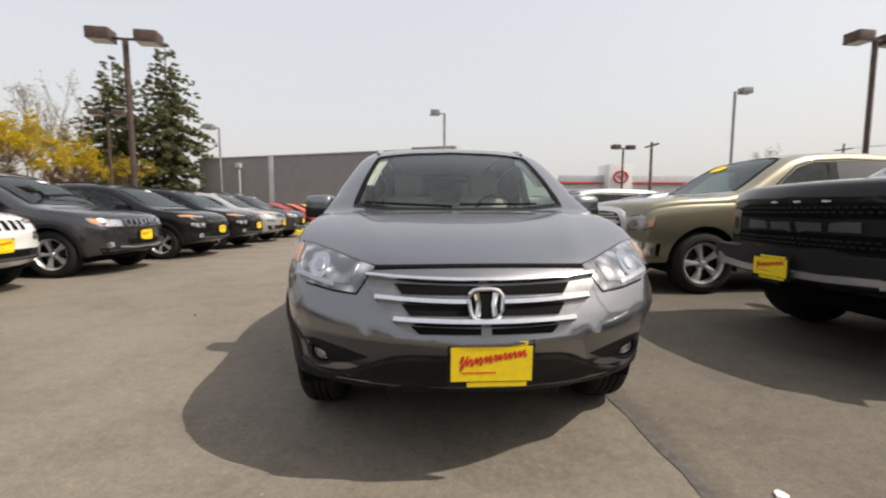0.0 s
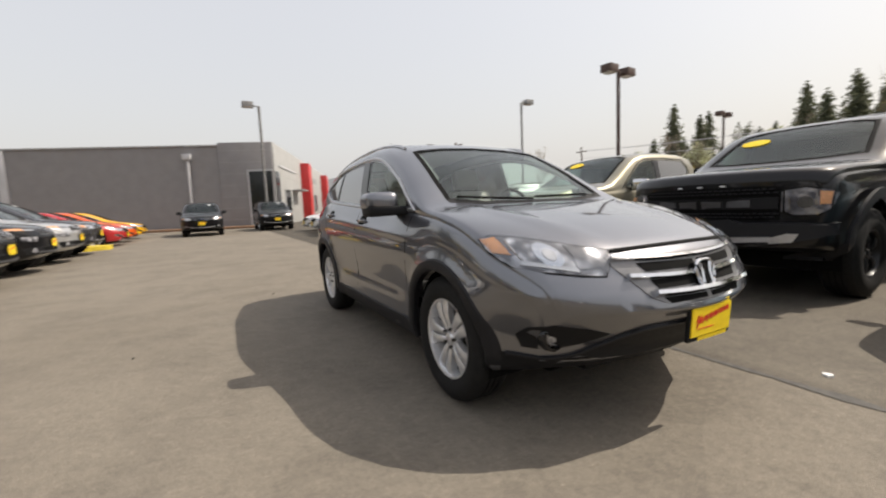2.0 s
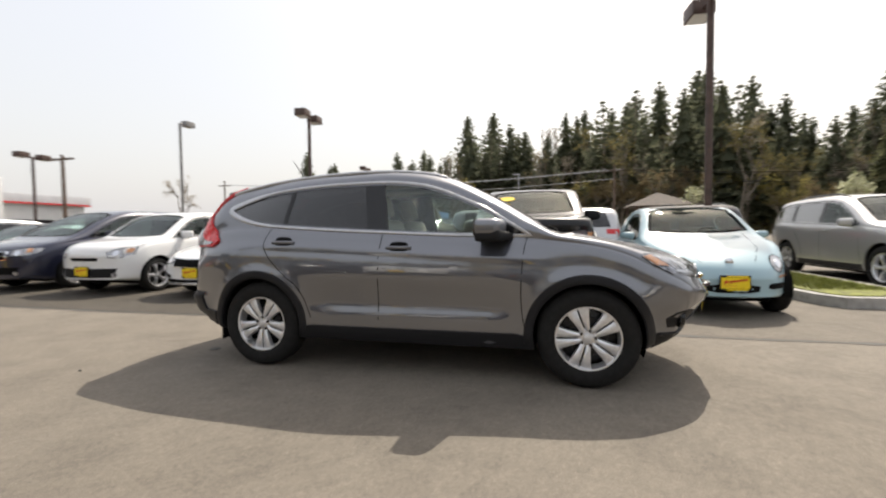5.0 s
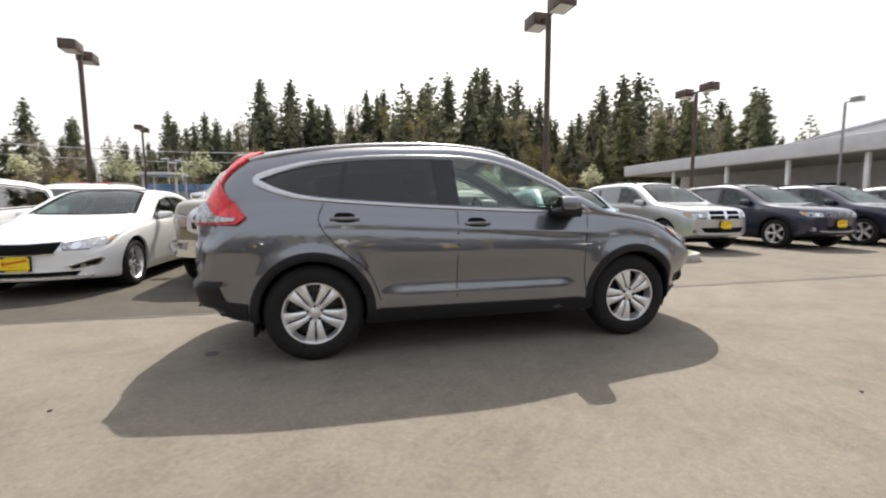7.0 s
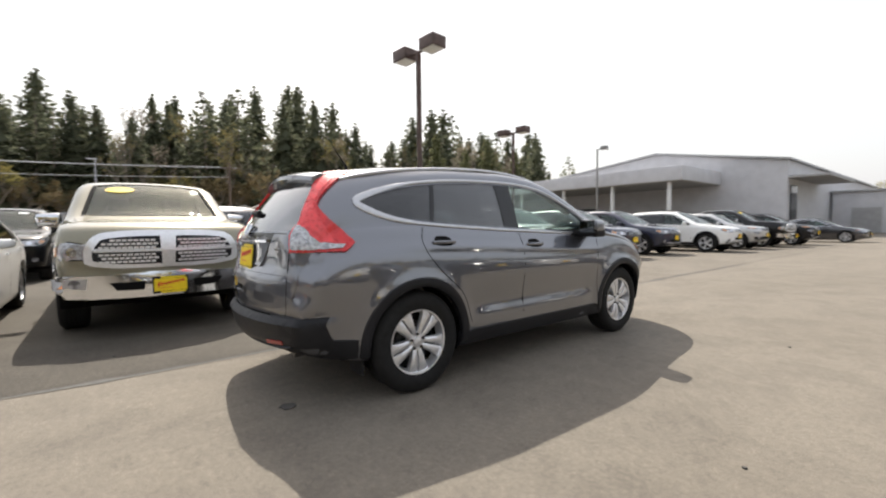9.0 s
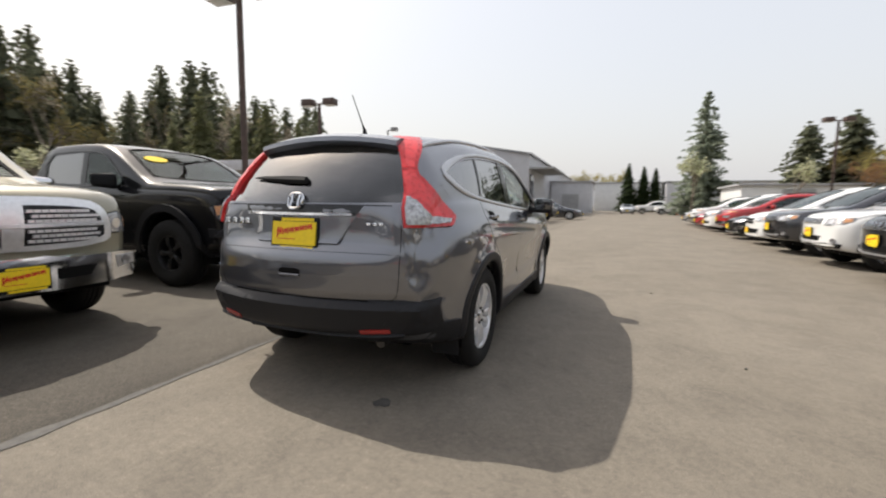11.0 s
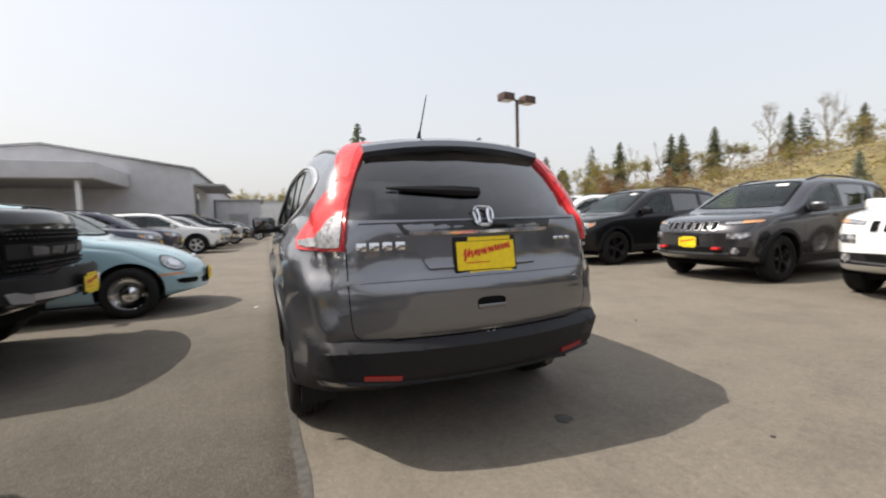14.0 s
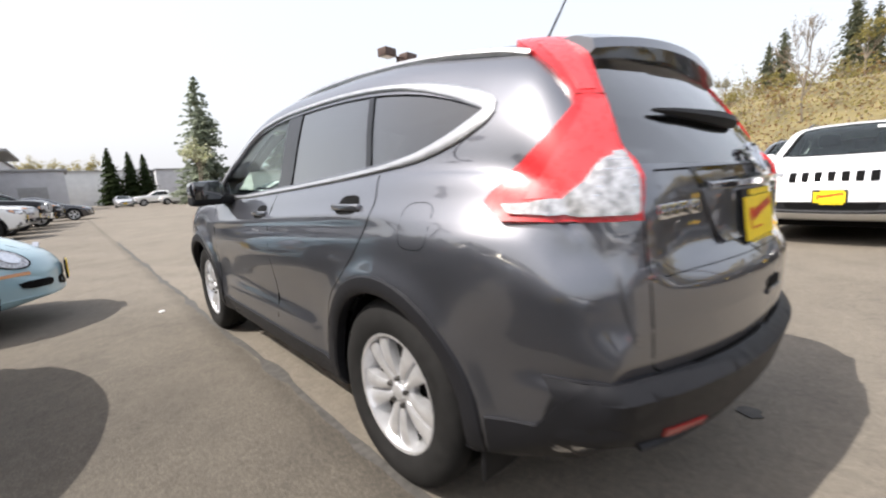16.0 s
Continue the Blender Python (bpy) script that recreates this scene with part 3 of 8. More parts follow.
def mirror(root, S, mat_, side, arm_mat=None):
    x, y, z = S["mirror"]
    w, h = S.get("mirror_size", (0.21, 0.15))
    bm = bmesh.new()
    add_box(bm, x - 0.02, x + w, y - S.get("mirror_deep", 0.06), y + 0.055, z - h / 2, z + h / 2, min(0.062, h * 0.42), seg=4)
    for v in bm.verts:
        k = (v.co.x - x) / w
        if v.co.y < y:
            v.co.y += 0.05 * max(0, k) ** 2
        v.co.z += -0.012 * (1 - k) - 0.22 * max(0, k) * (v.co.z - z)
    bmesh.ops.scale(bm, vec=(side, 1, 1), verts=bm.verts)
    bmesh.ops.recalc_face_normals(bm, faces=bm.faces)
    mi = part("door_mirror", bm, mat_, root)
    g = box(x + 0.015, x + w - 0.02, y + 0.052, y + 0.058, z - h / 2 + 0.02, z + h / 2 - 0.02, bev=0.002)
    bmesh.ops.scale(g, vec=(side, 1, 1), verts=g.verts)
    bmesh.ops.recalc_face_normals(g, faces=g.faces)
    part("mirror_glass", g, M["mirrorglass"], mi)
    a = tube([(side * (x - 0.12), y - 0.01, z - h * 0.42), (side * (x + 0.05), y - 0.01, z - h * 0.34)], 0.03)
    part("mirror_arm", a, arm_mat or M["plastic"], mi)
    if S.get("mirror_under"):
        u = bmesh.new()
        add_box(u, x - 0.135, x + w * 0.97, y - S["mirror_deep"] - 0.004, y + 0.050, z - h / 2 - 0.022, z - h * 0.10, 0.030, seg=3)
        for v in u.verts:
            k = (v.co.x - x) / w
            if v.co.y < y:
                v.co.y += 0.05 * max(0, k) ** 2 - 0.10 * max(0.0, -k)
            if k < 0.1:
                v.co.z = z - h / 2 + (v.co.z - z + h / 2) * 0.55
        bmesh.ops.scale(u, vec=(side, 1, 1), verts=u.verts)
        bmesh.ops.recalc_face_normals(u, faces=u.faces)
        part("mirror_base", u, M["plastic"], mi, "black mirror base")


def dlo(root, B, S, clearglass, tintglass):
    """Side windows with pillars between them, on both sides."""
    out = S["dlo"]
    zm = sum(q[1] for q in out) / len(out)

    def between(poly, a, b, la=0.0, lb=0.0):
        """The part of an outline between two uprights that may lean."""
        tilt = lambda q, k: [(y - k * (z - zm), z) for y, z in q]
        poly = tilt(clip_poly(tilt(poly, la), a, 99), -la)
        return tilt(clip_poly(tilt(poly, lb), -1, b), -lb) if len(poly) > 2 else poly
    posts = [(p[0], p[1], p[2] if len(p) > 2 else 0.0) for p in S["pillars"]]
    ends = [(-1, 0.0)] + [e for a, b, k in posts for e in ((a, k), (b, k))] + [(99, 0.0)]
    for side in (-1, 1):
        for i in range(0, len(ends), 2):
            o = between(shrink(out, 0.006), ends[i][0], ends[i + 1][0], ends[i][1], ends[i + 1][1])
            if len(o) > 2:
                w = part("side_window", B.panel(o, "x", side, -0.008, 0.005, 0.12), clearglass if i <= 2 else tintglass, root)
                w.visible_shadow = False
        for a, b, k in posts:
            part("window_pillar", B.panel(between(shrink(out, -0.01), a, b, k, k), "x", side, -0.003, 0.028, 0.12), M["gloss"], root)


# ---- the grey compact SUV in the aisle ----
M["lining"] = plain("pale_cloth", (0.52, 0.51, 0.47), 0.8, 0, 0.05)
M["grilleplate"] = plain("grille_plate", (0.20, 0.20, 0.205), 0.38, 0.7, 0.05)

CREASE = pchip([(0.9, 0.90), (1.45, 0.918), (2.3, 0.966), (3.1, 1.004), (3.6, 1.022), (4.1, 1.035)])


TAIL_Y = pchip([(0.38, 0.015), (0.45, 0.035), (0.560, 0.035), (0.600, -0.014), (0.65, 0.0), (0.74, 0.006), (0.825, 0.022), (0.86, 0.014), (0.93, -0.020), (1.0, -0.012), (1.10, 0.0)])
TAIL_X = pchip([(0.40, 0.0), (0.50, 0.010), (0.565, 0.010), (0.60, -0.002), (0.70, 0.0), (0.83, 0.006), (0.90, 0.002), (0.95, 0.0)])


def ramp01(a, b, t):
    t = min(1.0, max(0.0, (t - a) / (b - a)))
    return t * t * (3 - 2 * t)


def suv_mould(x, y, z):
    """Folds pressed into the panels: shoulder line, door scoop, arch lips, hood ribs, chin fold, tailgate shelf."""
    s, ax = (1 if x > 0 else -1), abs(x)
    side = ramp01(0.70, 0.80, ax)
    dx = dy = dz = 0.0
    if side > 0 and z < 1.2:
        c = CREASE(y)
        k = 0.020 * ramp01(1.05, 1.75, y) * (1 - ramp01(3.25, 3.95, y))
        dx += k * max(0.0, 1 - (z - c) / 0.14) if z >= c else k * max(0.0, 1 - (c - z) / 0.045)
        k = ramp01(1.36, 1.62, y) * (1 - ramp01(2.88, 3.12, y))
        dx += k * (-0.012 * ramp01(0.80, 0.62, z) * ramp01(0.46, 0.56, z) + 0.011 * ramp01(0.56, 0.46, z))
        for a in (0.92, 3.54):
            r = math.hypot(y - a, z - 0.365)
            dx += 0.020 * math.exp(-((r - 0.42) / 0.060) ** 2)
        dx *= side
    if y < 1.15 and z > 0.86:
        q = 0.43 + 0.19 * ramp01(0.15, 1.15, y)
        dz += 0.011 * math.exp(-((ax - q) / 0.045) ** 2) * ramp01(0.12, 0.35, y) * (1 - ramp01(0.95, 1.12, y))
    front = 1 - ramp01(0.30, 0.75, y)
    if front > 0:
        f = 0.600 + 0.115 * (ax / 0.88) ** 2
        dy -= front * (0.036 * max(0.0, 1 - (z - f) / 0.14) if z >= f else 0.036 - 0.120 * min(1.0, (f - z) / 0.20))
    rear = ramp01(4.02, 4.26, y)
    if rear > 0:
        dy += rear * TAIL_Y(z)
        dx += rear * side * TAIL_X(z)
        dy += rear * 0.054 * math.exp(-((ax - 0.63) / 0.11) ** 2) * ramp01(0.80, 0.96, z) * (1 - ramp01(1.15, 1.32, z))
    return x + s * dx, y + dy, z + dz


def grey_suv():
    S = dict(len=4.47, half=0.905, bowf=0.34, bowr=0.24, tum=[(0, 0.335), (1.95, 0.335), (2.5, 0.40), (3.3, 0.50), (3.9, 0.73), (4.47, 0.75)], corner=[(0, 0.12), (2.2, 0.12), (3.3, 0.17), (3.9, 0.235), (4.47, 0.235)], stations=84, ends=13, under=0.26, smooth=3, crease=0.014, shoulder=0.066, flank=(0.03, 0.82), brow=0.012, rearsh=0.15, soft=(0.50, 3.85, 0.97, 1.47), mould=suv_mould, caps=tuple(np.linspace(0.965, 0.08, 24)),
             more=(0.01, 0.028, 0.045, 0.065, 0.08, 4.402, 4.408, 4.414, 4.42, 4.428, 4.434, 4.445, 4.456, 4.464),
             top=[(0, 0.625), (0.018, 0.70), (0.055, 0.80), (0.13, 0.875), (0.25, 0.925), (0.45, 0.985), (0.70, 1.035), (0.95, 1.077), (1.12, 1.102), (1.17, 1.125), (1.30, 1.22), (1.62, 1.415), (1.95, 1.565), (2.20, 1.625), (2.55, 1.655),
                  (3.00, 1.655), (3.40, 1.635), (3.80, 1.595), (4.02, 1.55), (4.12, 1.50), (4.22, 1.39), (4.33, 1.24), (4.407, 1.10), (4.424, 0.96), (4.437, 0.87), (4.452, 0.82), (4.47, 0.74)],
             bot=[(0, 0.36), (0.08, 0.31), (0.3, 0.27), (0.6, 0.25), (1.4, 0.24), (3.2, 0.24), (4.0, 0.28), (4.35, 0.34), (4.47, 0.42)],
             wid=[(0, 0.735), (0.05, 0.795), (0.13, 0.850), (0.26, 0.888), (0.50, 0.902), (0.95, 0.905), (2.2, 0.905), (3.5, 0.908), (3.9, 0.895), (4.15, 0.868), (4.30, 0.832), (4.40, 0.79), (4.47, 0.735)],
             belt=[(0, 0.57), (0.05, 0.72), (0.15, 0.80), (0.4, 0.90), (0.8, 0.985), (1.2, 1.04), (2.0, 1.07), (3.0, 1.11), (3.6, 1.14), (4.0, 1.13), (4.3, 1.06), (4.47, 0.70)],
             dlo=[(1.33, 1.085), (1.64, 1.275), (2.02, 1.445), (2.28, 1.495), (2.56, 1.510), (3.10, 1.498), (3.52, 1.450), (3.74, 1.393), (3.86, 1.350), (3.925, 1.320), (3.87, 1.285), (3.76, 1.238), (3.565, 1.190), (3.0, 1.150), (2.49, 1.122), (1.88, 1.095)],
             pillars=[(1.33, 1.50), (2.445, 2.615, 0.14), (3.305, 3.340, -0.20)], wr=0.355, tw=0.225, rim=0.222, spokes=5, spoke_style="double", track=0.885, axles=(0.92, 3.54),
             mirror=(0.885, 1.635, 1.140), mirror_size=(0.190, 0.155), mirror_deep=0.16, mirror_under=True, cabin=dict(front=2.15, rear=3.02, floor=0.50, dash=1.30, dashz=1.08))
    S["dlo"] = S["dlo"][:1] + chaikin(S["dlo"][1:], 2)
    B = Body(S)
    root = thing("grey_suv", "metallic grey compact SUV parked in the lot aisle", "car")
    cuts = bmesh.new()
    for s in (-1, 1):
        for y in S["axles"]:
            prism(cuts, disc_outline(y, 0.365, 0.385), "x", s * 0.55, s * 1.2)
        prism(cuts, shrink(S["dlo"], 0.012), "x", s * 0.45, s * 1.2)
    WS = [(-0.655, 1.20), (-0.40, 1.135), (0, 1.115), (0.40, 1.135), (0.655, 1.20), (0.625, 1.45), (0.56, 1.86), (0.30, 1.905), (0, 1.915), (-0.30, 1.905), (-0.56, 1.86), (-0.625, 1.45)]
    RG = [(-0.622, 1.135), (-0.612, 1.20), (-0.585, 1.31), (-0.545, 1.405), (-0.490, 1.462), (-0.30, 1.478), (0, 1.484), (0.30, 1.478), (0.490, 1.462), (0.545, 1.405), (0.585, 1.31), (0.612, 1.20), (0.622, 1.135), (0.3, 1.130), (0, 1.128), (-0.3, 1.130)]
    prism(cuts, WS, "z", 1.10, 2.2)
    prism(cuts, RG, "y", 3.95, 4.9)
    part("body", B.shell(cuts, 0.010, True), M["grey"], root, "metallic grey painted bodywork")
    w = part("windscreen", B.panel(shrink(WS, -0.012), "z", 1, -0.004, 0.005, 0.09), M["clear"], root)
    w.visible_shadow = False
    part("windscreen_band", B.line(shrink(WS, -0.004), "z", 1, 0.035, 0.002, True), M["gap"], root)
    w = part("rear_window", B.panel(shrink(RG, -0.012), "y", 1, -0.004, 0.005, 0.09), M["tint"], root, "dark tinted rear window")
    dlo(root, B, S, M["clear"], M["tint"])
    wheels(root, S)
    cabin(root, S, M["seat"])
    for s in (-1, 1):
        part("window_trim", B.line(shrink(S["dlo"], -0.010), "x", s, lambda y, z: 0.022 + 0.026 * max(0.0, min(1.0, (y - 3.45) / 0.4)), 0.011, True, 0.028, 0.016), M["satin"], root, "bright window surround")
        for y in S["axles"]:
            part("wheel_arch_trim", B.band(y, 0.365, 0.378, 0.446, -14 if y < 2 else -20, 200 if y < 2 else 196, s), M["clad"], root, "dark grey arch trim")
            part("wheel_liner", liner([(0.384, -0.14), (0.384, 0.14), (0.10, 0.142)][::-1] if s > 0 else [(0.384, 0.14), (0.384, -0.14), (0.10, -0.142)][::-1], 36), M["well"], root, "", pose(s * 0.70, y, 0.365, 0, 0, 180))
        part("sill_trim", B.panel([(1.30, 0.265), (3.16, 0.265), (3.16, 0.355), (3.05, 0.372), (1.42, 0.372), (1.30, 0.35)], "x", s, 0.010, 0.03, 0.12), M["clad"], root)
        for name, pts in (("front_door_gap", [(1.335, 1.07), (1.365, 0.95), (1.385, 0.62), (1.36, 0.43)]), ("middle_door_gap", [(2.455, 1.105), (2.47, 0.8), (2.475, 0.43)]), ("rear_door_gap", [(3.455, 1.150), (3.500, 1.05), (3.475, 0.975), (3.42, 0.90), (3.30, 0.78), (3.14, 0.66), (3.06, 0.43)])):
            part(name, B.line(chaikin(pts, 2), "x", s, 0.007, 0.0008), M["gap"], root)
        for y, z in ((2.305, 0.995), (3.310, 1.040)):
            p, n = B.hit("x", s, y, z)
            # near-black patch laid on the skin in place of a shaded hollow
            cup = part("handle_cup", B.panel(round_poly([(y - 0.085, z - 0.03), (y + 0.085, z - 0.025), (y + 0.07, z + 0.045), (y - 0.07, z + 0.04)]), "x", s, 0.002, 0.006), M["gap"], root)
            bm = bmesh.new()
            add_box(bm, p.x - 0.010, p.x + 0.010, y - 0.105, y + 0.105, z - 0.013, z + 0.013, 0.009, Matrix.Translation((s * 0.026, 0, 0)), 3)
            for v in bm.verts:
                v.co.x -= s * 0.022 * (abs(v.co.y - y) / 0.105) ** 3
            part("door_handle", bm, M["grey"], root)
        if s > 0:
            part("fuel_flap", B.line([(3.735 + 0.070 * math.copysign(abs(math.cos(a)) ** 0.6, math.cos(a)), 0.985 + 0.072 * math.copysign(abs(math.sin(a)) ** 0.6, math.sin(a))) for a in np.linspace(0, 2 * math.pi, 25)[:-1]], "x", s, 0.0025, 0.0006, True), M["gap"], root)
        rail = [(s * 0.585, y, z) for y, z in ((1.98, 1.60), (2.10, 1.642), (2.5, 1.672), (3.0, 1.675), (3.5, 1.655), (3.86, 1.612), (3.98, 1.575))]
        pts = [B.hit("z", 1, x, y)[0] + Vector((0, 0, 0.002 if i in (0, len(rail) - 1) else 0.010)) for i, (x, y, z) in enumerate(rail)]
        # low silver bar laid along each roof edge
        part("roof_rail", tube(chaikin([tuple(p) for p in pts], 2), 0.015, 8), M["satin"], root, "low silver bar along the roof edge")
        mirror(root, S, M["grey"], s)
        # head lamp
        hl = [(s * a, b) for a, b in [(0.425, 0.868), (0.50, 0.765), (0.60, 0.772), (0.72, 0.790), (0.815, 0.815), (0.85, 0.87), (0.855, 0.93), (0.815, 0.945), (0.74, 0.938), (0.62, 0.912), (0.52, 0.888)]]
        lamp = part("headlamp", B.panel(hl, "y", -1, 0.003, 0.02, 0.05), M["reflector"], root, "clear headlamp")
        part("headlamp_band", B.panel([(s * x, z) for x, z in [(0.50, 0.868), (0.53, 0.800), (0.60, 0.796), (0.585, 0.895)]], "y", -1, 0.007, 0.006, 0.05), M["reflector"], lamp)
        for x, z, q in ((0.675, 0.858, 0.048),):
            part("headlamp_bowl", B.panel([(s * x + q * math.cos(a), z + q * math.sin(a)) for a in np.linspace(0, 2 * math.pi, 20)[:-1]], "y", -1, 0.009, 0.008, 0.03), M["chrome"], lamp)
        part("headlamp_bulb", B.panel([(s * 0.675 + 0.022 * math.cos(a), 0.856 + 0.022 * math.sin(a)) for a in np.linspace(0, 2 * math.pi, 14)[:-1]], "y", -1, 0.013, 0.005, 0.03), M["satin"], lamp)
        part("headlamp_shelf", B.panel([(s * x, z) for x, z in [(0.60, 0.785), (0.79, 0.822), (0.78, 0.838), (0.60, 0.802)]], "y", -1, 0.009, 0.006, 0.04), M["satin"], lamp)
        part("headlamp_streak", B.line([(s * 0.775, 0.835), (s * 0.782, 0.875), (s * 0.775, 0.925)], "y", -1, 0.012, 0.008), M["white_lamp"], lamp)
        part("turn_signal", B.panel([(s * a, b) for a, b in [(0.80, 0.862), (0.845, 0.872), (0.852, 0.928), (0.805, 0.935)]], "y", -1, 0.008, 0.006, 0.04), M["amber"], lamp, "amber turn signal")
        part("headlamp_rim", B.line(hl, "y", -1, 0.009, 0.004, True), M["gap"], lamp)
        cover = part("headlamp_cover", B.panel(shrink(hl, 0.004), "y", -1, 0.020, 0.004, 0.05), M["lens"], lamp)
        cover.visible_shadow = False
        # fog lamp
        fg = part("fog_lamp_recess", B.panel([(s * a, b) for a, b in [(0.46, 0.500), (0.56, 0.448), (0.67, 0.425), (0.76, 0.435), (0.785, 0.50), (0.77, 0.542), (0.70, 0.560), (0.56, 0.532)]], "y", -1, 0.003, 0.01, 0.06), M["plastic"], root)
        p, n = B.hit("y", -1, s * 0.675, 0.492)
        part("fog_lamp", lathe([(0.0001, 0.022), (0.022, 0.018), (0.034, 0.006), (0.038, 0.014), (0.042, 0.012), (0.044, -0.01)], 24), M["white_lamp"], fg, "round fog lamp", Matrix.Translation(p + Vector((s * -0.01, 0.016, 0))) @ pose(0, 0, 0, 0, 0, -90))
        part("fog_bezel", lathe([(0.044, 0.0), (0.055, 0.024), (0.068, 0.018), (0.072, -0.01)], 24), M["gloss"], fg, "", Matrix.Translation(p + Vector((s * -0.01, 0.016, 0))) @ pose(0, 0, 0, 0, 0, -90))
    # nose: grille, bars, badge, lower mouth
    gr = part("grille", B.panel([(-0.470, 0.838), (-0.30, 0.838), (0, 0.838), (0.30, 0.838), (0.470, 0.838), (0.46, 0.80), (0.34, 0.665), (0.28, 0.640), (0, 0.628), (-0.28, 0.640), (-0.34, 0.665), (-0.46, 0.80)], "y", -1, 0.004, 0.03, 0.06), M["grilleplate"], root, "grey grille plate")
    for z0, z1, w0 in ((0.802, 0.772, 0.345), (0.730, 0.698, 0.315), (0.656, 0.636, 0.28)):
        for s in (-1, 1):
            part("grille_slot", B.panel([(s * 0.02, z0), (s * w0, z0 + 0.006), (s * (w0 - 0.03), z1), (s * 0.02, z1)], "y", -1, 0.009, 0.006, 0.06), M["gap"], gr)
    for z, w0, lift in ((0.818, 0.455, 0.014), (0.746, 0.415, 0.010), (0.672, 0.335, 0.008)):
        pts = [(x, z + lift * (x / w0) ** 2 * 0.9) for x in np.linspace(-w0, w0, 17)]
        part("grille_bar", B.line(pts, "y", -1, 0.028 if z < 0.8 else 0.020, 0.045 if z < 0.7 else 0.028, sink=0.02), M["chrome"], gr, "chrome grille bar")
    p, n = B.hit("y", -1, 0, 0.745)
    bd = bmesh.new()
    ring = round_poly([(-0.068, 0.058), (0.068, 0.058), (0.055, -0.058), (-0.055, -0.058)], 2)
    add_tube(bd, [(x, 0, z) for x, z in ring + ring[:1]], 0.009, 8, False)
    for s in (-1, 1):
        add_tube(bd, [(s * 0.037, 0, 0.044), (s * 0.028, 0, 0), (s * 0.033, 0, -0.044)], [0.012, 0.010, 0.012], 6)
    front_m = Matrix.Translation(p + Vector((0, -0.035, 0))) @ Matrix.Rotation(radians(-14), 4, "X")
    badge_mesh = done("badge", bd)
    part("badge", badge_mesh, M["chrome"], gr, "chrome badge", front_m)
    part("badge_back", box(-0.06, 0.06, 0.0, 0.03, -0.052, 0.052, bev=0.01), M["gap"], gr, "", front_m)
    part("lower_mouth", B.panel([(-0.56, 0.395), (-0.36, 0.515), (-0.2, 0.535), (0.2, 0.535), (0.36, 0.515), (0.56, 0.395), (0.45, 0.37), (-0.45, 0.37)], "y", -1, 0.010, 0.02, 0.04), M["plastic"], root)
    part("front_lip", B.line(chaikin([(-0.80, 0.395), (-0.62, 0.380), (-0.50, 0.42), (-0.36, 0.512), (-0.22, 0.530), (0.22, 0.530), (0.36, 0.512), (0.50, 0.42), (0.62, 0.380), (0.80, 0.395)], 2), "y", -1, 0.018, 0.014), M["clad"], root, "dark grey bumper lip")
    part("front_skirt", B.panel([(-0.83, 0.40), (-0.60, 0.378), (-0.40, 0.376), (0.40, 0.376), (0.60, 0.378), (0.83, 0.40), (0.80, 0.30), (0.5, 0.285), (-0.5, 0.285), (-0.80, 0.30)], "y", -1, 0.006, 0.03, 0.08), M["plastic"], root)
    part("hood_shut_line", B.line(chaikin([(-0.43, 0.864), (-0.2, 0.872), (0, 0.874), (0.2, 0.872), (0.43, 0.864)], 2), "y", -1, 0.022, 0.008), M["gap"], root)
    p, n = B.hit("y", -1, 0.02, 0.525)
    sticker_plate(root, Matrix.Translation(p + Vector((0, -0.052, 0))) @ Matrix.Rotation(radians(4), 4, "X"))
    part("headliner", B.panel([(-0.50, 2.0), (0, 2.02), (0.50, 2.0), (0.52, 3.0), (0.48, 3.85), (-0.48, 3.85), (-0.52, 3.0)], "z", 1, -0.036, 0.006, 0.2), M["lining"], root, "pale cloth headliner")
    for s in (-1, 1):
        part("pillar_trim", B.line([(s * 0.612, 1.46), (s * 0.575, 1.70), (s * 0.545, 1.86)], "z", 1, 0.07, -0.034, sink=0.044), M["lining"], root, "pale pillar trim")
    # cowl, wipers, stickers
    part("cowl", B.panel([(-0.67, 1.17), (-0.40, 1.10), (0, 1.08), (0.40, 1.10), (0.67, 1.17), (0.66, 1.215), (0.40, 1.15), (0, 1.13), (-0.40, 1.15), (-0.66, 1.215)], "z", 1, 0.002, 0.01, 0.09), M["plastic"], root)
    for a, b in (((-0.05, 1.115), (-0.60, 1.19)), ((0.50, 1.165), (0.0, 1.145))):
        q = [B.hit("z", 1, a[0] + (b[0] - a[0]) * t, a[1] + (b[1] - a[1]) * t)[0] + Vector((0, 0, 0.018)) for t in np.linspace(0, 1, 7)]
        part("wiper", tube(q, 0.009, 6), M["gap"], root, "black wiper")
    # tail
    for s in (-1, 1):
        zs, xs = (1.020, 1.10, 1.19, 1.29, 1.39, 1.478, 1.500), (0.645, 0.630, 0.610, 0.575, 0.530, 0.470, 0.450)
        inner = B.corner(s, [("y", x, z) for x, z in zip(xs, zs)])
        fu = pchip([(z, u) for u, z in inner])
        front = pchip([(0.99, 0.535), (1.02, 0.560), (1.045, 0.586), (1.105, 0.528), (1.168, 0.467), (1.262, 0.374), (1.295, 0.349), (1.325, 0.352), (1.44, 0.412), (1.54, 0.465)])

        def strip(za, zb, lo, hi, n=9):
            """Piece of the lamp between two heights and two shares of its width."""
            z = np.linspace(za, zb, n)
            at = lambda q, k: (1 - k) * fu(min(q, 1.5)) + k * front(q)
            return [(at(q, lo), q) for q in z] + [(at(q, hi), q) for q in z[::-1]]
